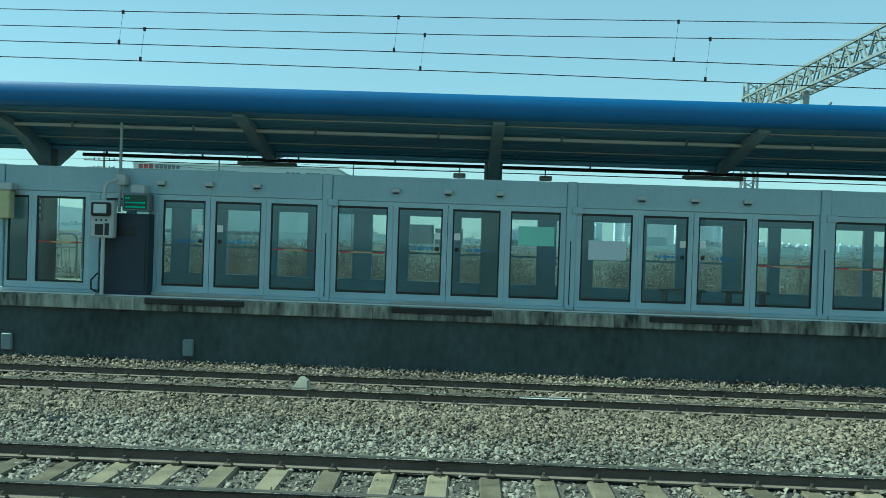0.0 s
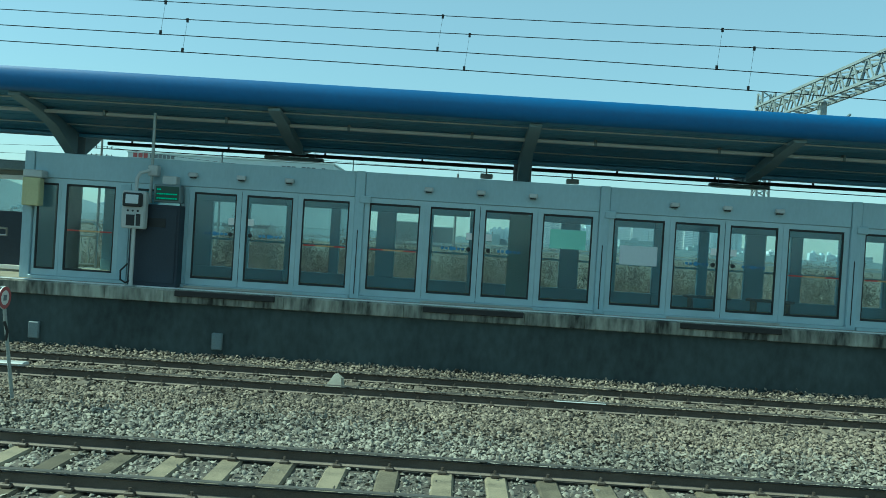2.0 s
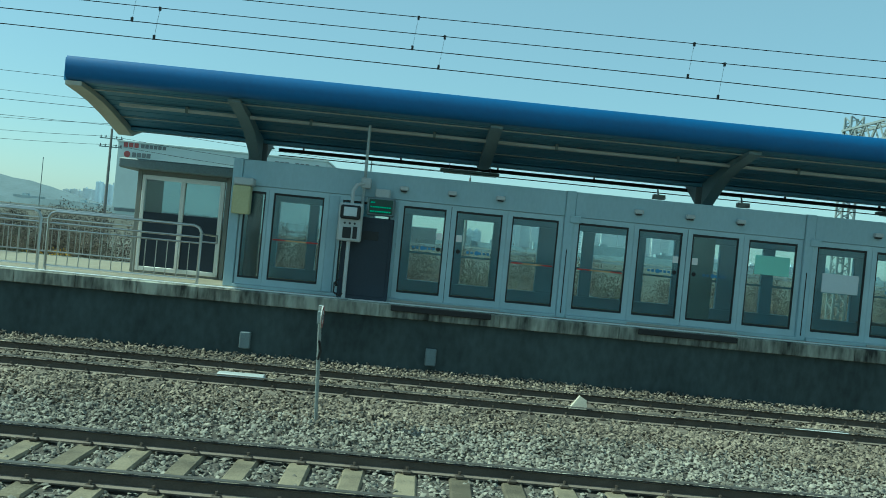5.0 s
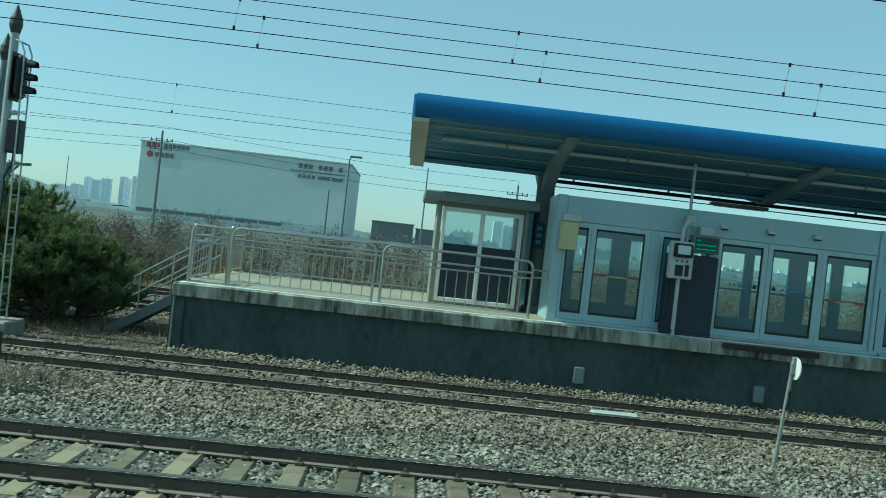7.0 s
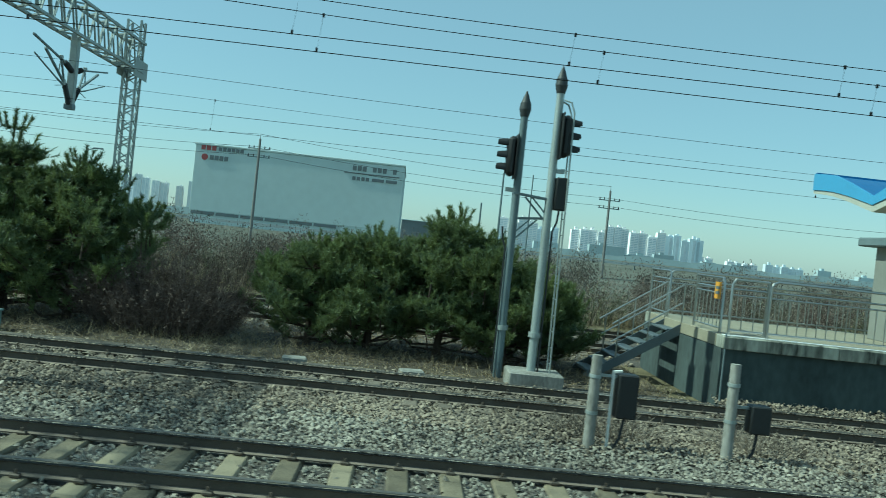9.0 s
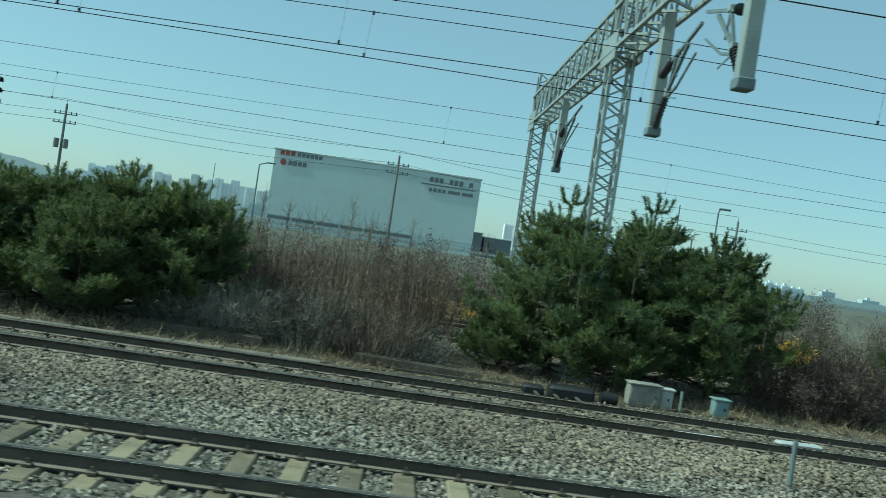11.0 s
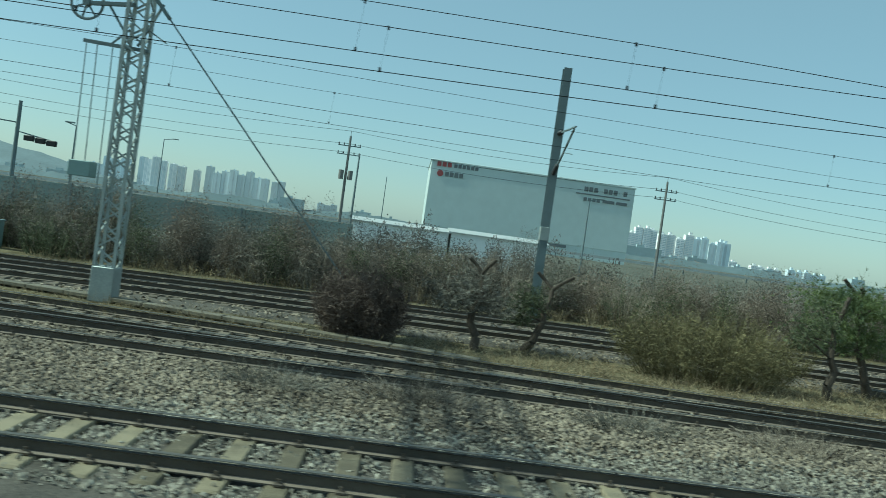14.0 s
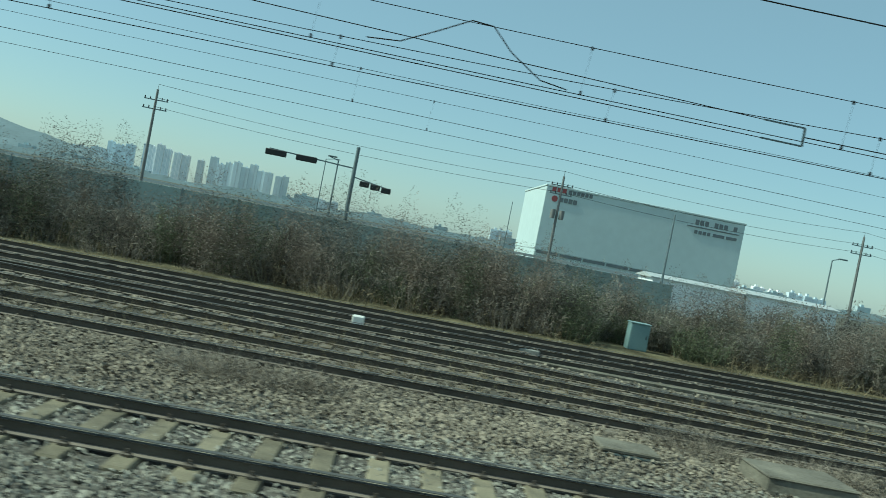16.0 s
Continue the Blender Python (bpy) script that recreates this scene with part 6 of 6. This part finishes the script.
# the long brown hedge behind the tracks
def hedge_mesh(seed, n, x0, x1, depth, h, material, wide, twigs, back=0.0, leafy=0, up=0.14, clumps=0):
    """Stems and twigs along the hedge line, in clumps of uneven height or as even growth."""
    rng = np.random.default_rng(seed)
    if clumps:
        cx = rng.uniform(x0, x1, clumps)
        cy = back + depth * rng.random(clumps)
        ch = h * rng.uniform(0.5, 1.2, clumps)
        cr = rng.uniform(0.55, 1.5, clumps)
        pick = rng.integers(0, clumps, n)
        a, q = rng.uniform(0, 6.283, n), np.sqrt(rng.random(n))
        x = cx[pick] + np.cos(a) * q * cr[pick]
        y = np.array([HEDGE(float(v)) for v in x]) + cy[pick] + np.sin(a) * q * cr[pick]
        hh = ch[pick] * (1 - 0.40 * q**2) * rng.uniform(0.5, 0.97, n)
        way = np.stack([np.cos(a) * q * 0.5 + rng.normal(0, up, n), np.sin(a) * q * 0.5 + rng.normal(0, up, n), np.ones(n)], -1)
    else:
        x = rng.uniform(x0, x1, n)
        y = np.array([HEDGE(float(v)) for v in x]) + back + depth * rng.random(n)
        hh = h * rng.uniform(0.4, 1.05, n) * (0.82 + 0.22 * np.sin(x * 0.55) * np.sin(x * 0.17 + 1) + 0.10 * np.sin(x * 1.7))
        way = np.stack([rng.normal(0, up, n), rng.normal(0, up, n), np.ones(n)], -1)
    if back > -1:                     # the hedge parts round the cabinet
        y = np.where((x > -86.4) & (x < -83.4) & (y < 31.2), y + 3.2, y)
    way = way / np.linalg.norm(way, axis=1, keepdims=True)
    hh = hh * (1.04 + 0.12 * np.clip((x + 48) / 6, 0, 1) + 0.16 * np.clip((-85 - x) / 5, 0, 1))
    base = np.stack([x, y, np.full(n, GROUND)], -1)
    v, f = blades(rng, base, way, hh, wide * 1.5, 0.05)
    V, F, k = [v], [f], len(v)
    t = rng.uniform(0.05, 0.90, (n, twigs)) ** 0.75
    p = (base[:, None] + way[:, None] * (hh[:, None] * t)[..., None]).reshape(-1, 3)
    v, f = blades(rng, p, np.repeat(way, twigs, 0) * 0.45 + rng.normal(0, 0.8, (len(p), 3)) * (1, 1, 0.8), rng.uniform(0.12, 0.45, len(p)), wide, 0.2)
    V.append(v)
    F.append(f + k)
    k += len(v)
    if leafy:
        p = p[rng.integers(0, len(p), leafy)] + rng.normal(0, 0.06, (leafy, 3))
        v, f = blades(rng, p, rng.normal(0, 1, (leafy, 3)), rng.uniform(0.03, 0.06, leafy), 0.035, 0.5)
        V.append(v)
        F.append(f + k)
    return raw("hedge", np.concatenate(V), np.concatenate(F), material)


for sd, n, dp, h, mt, wd, tw, bk, lf, cl, lb in ((201, 12000, 3.4, 2.6, M_twig, 0.013, 9, 0.9, 120000, 150, "long leafless brown hedge beside the far track"), (202, 11000, 6.0, 2.8, M_twigd, 0.017, 10, 1.6, 140000, 150, "dark leafless thicket behind the hedge"), (203, 4000, 2.2, 0.9, M_reed, 0.013, 3, -0.2, 0, 160, "dry straw-coloured reeds at the foot of the hedge"), (204, 2600, 6.0, 2.3, M_reed, 0.014, 4, 1.0, 6000, 70, "dry reeds among the hedge"), (206, 5000, 4.0, 2.2, M_greenish, 0.018, 7, 1.0, 60000, 45, "dull evergreen undergrowth within the hedge")):
    ob = new("hedge", hedge_mesh(sd, n, -124, 23, dp, h, mt, wd, tw, bk, lf, clumps=cl))
    tagged(ob, lb, "hedge", kind="stuff")
for sd, n, x0, x1, dp, h, mt, wd, bk, lf, cl, lb in ((208, 9000, -124, -66, 3.6, 2.2, M_twigd, 0.013, 1.2, 150000, 70, "dense grey-brown bushes with withered leaves in the hedge"), (209, 3500, -124, -82, 3.0, 2.3, M_greenish, 0.017, 1.4, 60000, 30, "dull grey-green bushes in the hedge"), (210, 1500, -76, -44, 5.0, 3.5, M_twig, 0.016, 2.0, 0, 46, "tall thin leafless shrubs rising out of the hedge"), (211, 900, -112, -84, 4.0, 3.1, M_twig, 0.016, 2.0, 0, 34, "tall thin leafless shrubs rising out of the hedge")):
    tagged(new("hedge", hedge_mesh(sd, n, x0, x1, dp, h, mt, wd, 12, bk, lf, clumps=cl)), lb, "hedge", kind="stuff")


def bushes(seed, n, x0, x1, back, depth, h, material, per, leaf):
    """Rounded bushes along the hedge line: leaves thick on the upper shell, thinner within."""
    rng = np.random.default_rng(seed)
    cx, cd = rng.uniform(x0, x1, n), back + depth * rng.random(n)
    rx, rz = rng.uniform(0.6, 1.5, n), h * rng.uniform(0.55, 1.15, n) * (1 + 0.27 * np.clip((-85 - cx) / 5, 0, 1))
    cd = np.where((cx > -87.3) & (cx < -82.6), np.maximum(cd, 4.0), cd)
    pick = np.repeat(np.arange(n), per)
    d = rng.normal(0, 1, (len(pick), 3))
    d /= np.linalg.norm(d, axis=1, keepdims=True)
    d *= (rng.random(len(pick)) ** 0.6 * (1 + 0.22 * np.sin(7 * d[:, 0] + pick) * np.sin(6 * d[:, 2] + 2 * pick)))[:, None]
    x = cx[pick] + d[:, 0] * rx[pick]
    y = np.array([HEDGE(float(q)) for q in cx])[pick] + cd[pick] + d[:, 1] * rx[pick] * 0.8
    z = GROUND + rz[pick] * (0.46 + 0.54 * d[:, 2])
    p = np.stack([x, y, np.maximum(z, GROUND + 0.05)], -1)
    v, f = blades(rng, p, d + (0, 0, 0.5), rng.uniform(0.6, 1.5, len(p)) * leaf, leaf * 0.55, 0.8)
    return raw("hedge", v, f, material)


for sd, n, x0, x1, bk, dp, h, mt, per, lf, lb in ((221, 86, -112, -44, 0.9, 2.4, 2.95, M_withered, 4000, 0.05, "rounded bushes with withered brown leaves in the hedge"), (222, 50, -112, -48, 1.2, 3.0, 3.15, M_twigd, 3800, 0.05, "dark bare bushes in the hedge"), (223, 24, -112, -50, 0.6, 1.8, 2.2, M_greenish, 3400, 0.05, "dull green bushes in the hedge"), (224, 60, -44, 12, 1.6, 3.0, 2.8, M_russet, 1500, 0.07, "low brown bushes behind the platform"), (226, 95, -74, 26, 13.0, 8.0, 3.05, M_scrub, 1300, 0.11, "belt of grey-brown scrub beyond the hedge")):
    tagged(new("hedge", bushes(sd, n, x0, x1, bk, dp, h, mt, per, lf)), lb, "hedge", kind="stuff")
ob = new("dry_grass", hedge_mesh(205, 22000, -124, -18, 3.6, 0.12, M_reed, 0.010, 2, -12.9))
tagged(ob, "short dead grass between the tracks", "grass", kind="stuff")
ob = new("dry_grass", hedge_mesh(207, 9000, -70, -18, 2.4, 0.10, M_reed, 0.009, 2, -15.6))
tagged(ob, "thin dead grass under the pines", "grass", kind="stuff")
# a few taller saplings in the hedge
for k, (x, dy, h) in enumerate(((-49.0, 2.0, 3.2), (-42.0, 1.5, 4.0), (-44.5, 1.0, 3.5), (-39.5, 1.2, 3.6), (-45.6, 1.4, 3.8), (-41.2, 1.8, 3.2), (-36.4, 1.0, 3.3))):
    t = thing("sapling", (x, HEDGE(x) + dy, GROUND), "thin leafless sapling standing in the hedge", "tree", "hedge saplings")
    rr = np.random.default_rng(300 + k)
    w = Geo().cyl((0, 0, 0), (0.1, 0, h), 0.025, 0.006, 6)
    part("trunk", w, M_dead, t)
    K = 160
    q = rr.uniform(0.3, 0.98, K)
    v, f = blades(rr, np.stack([0.1 * q, 0 * q, h * q], -1), rr.normal(0, 0.5, (K, 3)) + (0, 0, 0.8), rr.uniform(0.3, 0.9, K), 0.014, 0.3)
    part("crown", raw("crown", v, f, M_twig), M_twig, t)

# ---- beyond the hedge ----
def pole_line():
    rows = ((-77.8, 92.1, 12.0, 2), (-41.6, 94.5, 12.2, 2), (-1.0, 97.0, 10.9, 2), (-121.8, 88.0, 12.1, 2))
    for x, y, top, arms in rows:
        t = thing("utility_pole", (x, y, GROUND), "grey concrete utility pole with cross-arms", "utility pole", "utility poles")
        h = top - GROUND
        part("pole", Geo().cyl((0, 0, 0), (0, 0, h - 0.6), 0.19, 0.12, 10).cyl((0, 0, h - 0.6), (0, 0, h), 0.03, 0.015, 6), M_pole, t)
        for k in range(arms):
            a = part("cross_arm", Geo().box(-1.25, 1.25, -0.06, 0.06, h - 1.75 - 0.95 * k, h - 1.65 - 0.95 * k), M_galvd, t)
            for q in (-1.15, -0.6, 0.6, 1.15):
                part("pin_insulator", Geo().cyl((q, 0, h - 1.65 - 0.95 * k), (q, 0, h - 1.40 - 0.95 * k), 0.06, n=8), M_insul, a)
        part("transformer", Geo().cyl((-0.5, -0.2, h - 5.4), (-0.5, -0.2, h - 4.4), 0.28, n=12).cyl((0.5, -0.2, h - 5.4), (0.5, -0.2, h - 4.4), 0.28, n=12), M_pole, t, "two grey transformer cans") if x in (-77.8,) else None
    w = thing("power_lines", (0, 0, 0), "thin power lines strung between utility poles", "power lines", kind="structure")
    for dz in (-1.45, -2.4, -0.05):
        for a, b in ((3, 0), (0, 1), (1, 2)):
            p, q = rows[a], rows[b]
            pts = []
            for s in np.linspace(0, 1, 13):
                pts.append((p[0] + (q[0] - p[0]) * s, p[1] + (q[1] - p[1]) * s, p[2] + (q[2] - p[2]) * s + dz - 2.2 * s * (1 - s)))
            part("line", Geo().tube(pts, 0.022, 3), M_wire, w)
    p = rows[2]
    for dz in (-1.45, -2.4):
        pts = [(p[0] + 45 * s, p[1] + 2 * s, p[2] + dz - 2.2 * s * (1 - s)) for s in np.linspace(0, 1, 9)]
        part("line", Geo().tube(pts, 0.022, 3), M_wire, w)


pole_line()


def street_lamp(x, y, top, reach, label="slim grey street lamp with a short arm"):
    t = thing("street_lamp", (x, y, GROUND), label, "street lamp", "street lamps")
    h = top - GROUND
    part("pole", Geo().cyl((0, 0, 0), (0, 0, h), 0.10, 0.06, 8), M_galvd, t)
    if reach:
        part("arm", Geo().bar((0, 0, h), (reach, 0, h + 0.25), 0.08, 0.08), M_galvd, t)
        part("lamp_head", Geo().box(reach - 0.1, reach + 0.75, -0.14, 0.14, h + 0.2, h + 0.34, 0.04), M_galvd, t)


for x, y, top, reach in ((-53.8, 77.2, 7.2, 0.7), (-101.2, 77.2, 7.3, -0.9), (-74.4, 61.7, 7.3, 0.0), (-107.3, 123.7, 10.0, 1.3), (-75.5, 153.0, 10.8, 0.0), (-17.7, 59.0, 7.7, 0.12), (-19.0, 59.9, 5.5, 0.0), (-11.8, 85.9, 10.2, 0.0)):
    street_lamp(x, y, top, reach)
tl = thing("traffic_light", (-98.4, 60.3, GROUND), "traffic light pole with a long mast arm", "traffic light")
part("pole", Geo().cyl((0, 0, 0), (0, 0, 7.75), 0.17, 0.13, 10), M_galvd, tl)
part("mast_arm", Geo().bar((0, 0, 6.2), (-6.2, 0, 6.45), 0.09, 0.09), M_galvd, tl)
for q in (-5.7, -3.5):
    part("light_box", Geo().box(q - 0.75, q + 0.75, -0.18, 0.12, 6.0, 6.42, 0.04), M_black, tl, "black horizontal lamp box")
part("short_arm", Geo().bar((0, 0, 5.6), (2.6, 0, 5.2), 0.08, 0.08), M_galvd, tl)
for q in (0.9, 1.7, 2.5):
    part("small_box", Geo().box(q - 0.35, q + 0.35, -0.18, 0.12, 5.1 - 0.1 * q, 5.5 - 0.1 * q, 0.05), M_black, tl)

# white warehouse block with painted lettering reduced to bars
wb = thing("warehouse", (-67.6, 167.0, GROUND), "large windowless pale grey block with sign bars", "building")
BH = 16.4
UP = 1.25                             # the lettering hangs just under the parapet
part("wall", Geo().box(0, 41.5, 0, 30, 3.4, BH, 0.1), M_clad, wb, "pale smooth cladding")
part("parapet", Geo().box(-0.15, 41.65, -0.15, 30.15, BH, BH + 0.35, 0.05), M_clad, wb)
part("ground_floor", Geo().box(0.1, 41.4, 0.1, 29.9, 0, 3.4), M_clad, wb)
for k in range(6):
    part("ribbon_window", Geo().box(0.4 + 4.85 * k, 4.9 + 4.85 * k, -0.05, 0.08, 2.75, 3.35), M_darkband, wb, "dark low ribbon window")
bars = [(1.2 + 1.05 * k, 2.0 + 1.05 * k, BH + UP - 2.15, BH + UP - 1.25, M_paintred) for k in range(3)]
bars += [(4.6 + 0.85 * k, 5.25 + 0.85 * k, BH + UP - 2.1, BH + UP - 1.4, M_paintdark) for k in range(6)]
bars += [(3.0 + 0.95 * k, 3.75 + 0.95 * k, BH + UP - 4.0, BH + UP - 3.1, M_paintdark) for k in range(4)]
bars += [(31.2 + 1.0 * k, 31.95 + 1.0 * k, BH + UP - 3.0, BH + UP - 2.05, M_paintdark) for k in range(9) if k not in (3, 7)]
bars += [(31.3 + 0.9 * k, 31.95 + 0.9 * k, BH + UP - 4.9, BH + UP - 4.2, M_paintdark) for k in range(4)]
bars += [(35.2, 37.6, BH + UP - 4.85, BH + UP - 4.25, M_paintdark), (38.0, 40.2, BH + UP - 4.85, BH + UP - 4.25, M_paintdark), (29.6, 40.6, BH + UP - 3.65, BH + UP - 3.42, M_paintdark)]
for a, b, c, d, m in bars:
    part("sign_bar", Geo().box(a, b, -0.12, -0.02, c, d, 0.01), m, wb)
part("round_emblem", Geo().cyl((2.0, -0.12, BH + UP - 3.55), (2.0, -0.02, BH + UP - 3.55), 0.62, n=20), M_paintred, wb, "red round emblem")


def low_building(x, y, w, d, h, material, label, glazed=True):
    t = thing("low_building", (x, y, GROUND), label, "building", "low buildings")
    part("wall", Geo().box(0, w, 0, d, 0, h, 0.05), material, t)
    part("roof", Geo().box(-0.3, w + 0.3, -0.3, d + 0.3, h, h + 0.3, 0.05), M_clad, t)
    n = max(2, int(w / 3)) if glazed else 0
    for k in range(n):
        part("window", Geo().box(w * (k + 0.25) / n, w * (k + 0.75) / n, -0.06, 0.02, h * 0.35, h * 0.75), M_pane, t)


for x, w, h in ((-74.4, 7.4, 2.75), (-66.8, 7.4, 2.85)):
    t = thing("storage_shed", (x, 64.0, GROUND), "low white sheet-metal shed behind the hedge", "shed", "white sheds")
    part("wall", Geo().box(0, w, 0, 4, 0, h, 0.03), M_sheet, t)
    part("roof", Geo().loft([[(q, -0.2, h), (q, 2.0, h + 0.28), (q, 4.2, h), (q, 4.2, h - 0.08), (q, -0.2, h - 0.08)] for q in (-0.2, w + 0.2)]), M_boxg, t)
    for k in range(int(w / 1.8)):
        part("door_panel", Geo().box(0.25 + 1.8 * k, 1.85 + 1.8 * k, -0.05, -0.004, 0.1, h - 0.35, 0.01), M_sheet, t)
low_building(-27.0, 300.0, 15.0, 14, 8.4, M_shed, "grey flat-roofed building far beyond the field", False)
low_building(-11.0, 302.0, 10.0, 14, 7.2, M_shed, "grey flat-roofed building far beyond the field", False)

# teal-grey barrier along the road, in panels
bar = thing("noise_barrier", (0, 60.0, GROUND), "long teal-grey panelled noise barrier behind the hedge", "barrier", kind="structure")
panel = Geo().box(0.06, 3.94, -0.04, 0.04, 0.0, 2.38, 0.01).mesh("panel")
panel.materials.append(M_barrier)
for k in range(32):
    b = part("panel", panel, M_barrier, bar)
    b.location = (-202 + 4 * k, 0, 0)
    part("post", Geo().box(-202 + 4 * k - 0.06, -202 + 4 * k + 0.06, -0.08, 0.08, 0, 2.44), M_galvd, bar)

# road bank with guard rail and fence
bank = lone("road_bank", Geo().loft([[(x, 96, GROUND), (x, 101, 1.35), (x, 112, 1.35), (x, 118, GROUND)] for x in (-420, 300)]), M_field, (0, 0, 0), "low straw-covered road embankment", "embankment", kind="structure")
gr = thing("guard_rail", (0, 101.5, 1.35), "long pale guard rail along the road", "guard rail", kind="structure")
part("beam", Geo().box(-300, 200, -0.05, 0.05, 0.5, 0.82), M_boxg, gr)
for k in range(62):
    part("guard_post", Geo().box(-300 + 8 * k, -299.85 + 8 * k, 0.06, 0.2, 0, 0.8), M_galvd, gr)

# apartment towers, far off: staggered blocks with stair houses and rows of windows
def tower(x0, x1, y, h, material, windows, seed):
    t = thing("apartment_tower", (x0, y, GROUND), "far high-rise apartment tower in haze-paled colours with rows of windows" if windows else "far high-rise slab in haze-paled grey with stair strips", "apartment building", "apartment towers")
    rt = random.Random(seed)
    w = x1 - x0
    n = max(1, round(w / (15 if y < 2000 else 28)))
    for k in range(n):
        a, b = w * k / n, w * (k + 1) / n - 0.6
        hh = h * rt.uniform(0.84, 1.06)
        d = rt.uniform(0, 9)
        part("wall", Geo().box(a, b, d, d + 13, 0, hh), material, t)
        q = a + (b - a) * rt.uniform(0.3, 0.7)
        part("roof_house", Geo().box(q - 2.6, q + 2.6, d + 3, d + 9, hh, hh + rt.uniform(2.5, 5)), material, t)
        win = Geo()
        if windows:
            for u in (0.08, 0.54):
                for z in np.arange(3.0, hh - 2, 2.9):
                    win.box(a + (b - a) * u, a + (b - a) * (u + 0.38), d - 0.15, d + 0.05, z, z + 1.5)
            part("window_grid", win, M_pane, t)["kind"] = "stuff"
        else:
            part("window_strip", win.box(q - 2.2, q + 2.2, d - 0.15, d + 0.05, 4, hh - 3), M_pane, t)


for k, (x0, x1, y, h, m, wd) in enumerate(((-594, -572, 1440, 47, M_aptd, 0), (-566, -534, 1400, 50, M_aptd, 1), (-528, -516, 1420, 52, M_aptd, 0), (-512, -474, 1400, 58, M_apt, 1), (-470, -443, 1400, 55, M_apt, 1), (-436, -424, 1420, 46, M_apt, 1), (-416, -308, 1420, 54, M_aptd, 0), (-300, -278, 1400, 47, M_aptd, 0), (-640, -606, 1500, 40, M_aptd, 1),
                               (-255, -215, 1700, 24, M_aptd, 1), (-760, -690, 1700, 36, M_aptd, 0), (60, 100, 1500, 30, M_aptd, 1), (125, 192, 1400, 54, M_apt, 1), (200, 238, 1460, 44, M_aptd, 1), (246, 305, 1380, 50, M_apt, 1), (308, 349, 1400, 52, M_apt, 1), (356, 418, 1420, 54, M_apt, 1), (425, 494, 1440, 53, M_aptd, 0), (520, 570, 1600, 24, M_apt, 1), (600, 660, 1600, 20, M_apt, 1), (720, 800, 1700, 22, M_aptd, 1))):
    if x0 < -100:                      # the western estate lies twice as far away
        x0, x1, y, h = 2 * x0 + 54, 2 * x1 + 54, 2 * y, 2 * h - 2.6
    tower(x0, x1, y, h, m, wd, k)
rr = random.Random(9)
for k in range(34):
    x = -900 + 62 * k + rr.uniform(-20, 20)
    if -560 < x < -250 and rr.random() < 0.5:
        continue
    w, h = rr.uniform(18, 46), rr.uniform(8, 17)
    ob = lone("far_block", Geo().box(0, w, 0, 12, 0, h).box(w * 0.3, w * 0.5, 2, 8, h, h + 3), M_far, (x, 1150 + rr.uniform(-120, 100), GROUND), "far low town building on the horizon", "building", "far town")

# wooded hill and far tree line
def ridge(name, pts, y, depth, label):
    front = [(x, y, GROUND) for x, z in pts]
    top = [(x, y + depth, z) for x, z in pts]
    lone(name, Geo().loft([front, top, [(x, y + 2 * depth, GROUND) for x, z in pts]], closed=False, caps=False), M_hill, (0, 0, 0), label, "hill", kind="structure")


xs = np.linspace(-2600, -900, 60)
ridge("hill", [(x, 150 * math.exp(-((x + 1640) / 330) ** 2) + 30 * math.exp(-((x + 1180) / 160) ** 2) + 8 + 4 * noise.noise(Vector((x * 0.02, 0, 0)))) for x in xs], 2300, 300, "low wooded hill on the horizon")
xs = np.linspace(-1900, 1900, 400)
ridge("tree_line", [(x, 7 + 5 * noise.noise(Vector((x * 0.012, 3, 0))) + 3 * noise.noise(Vector((x * 0.09, 5, 0)))) for x in xs], 1050, 8, "far grey tree line on the horizon")
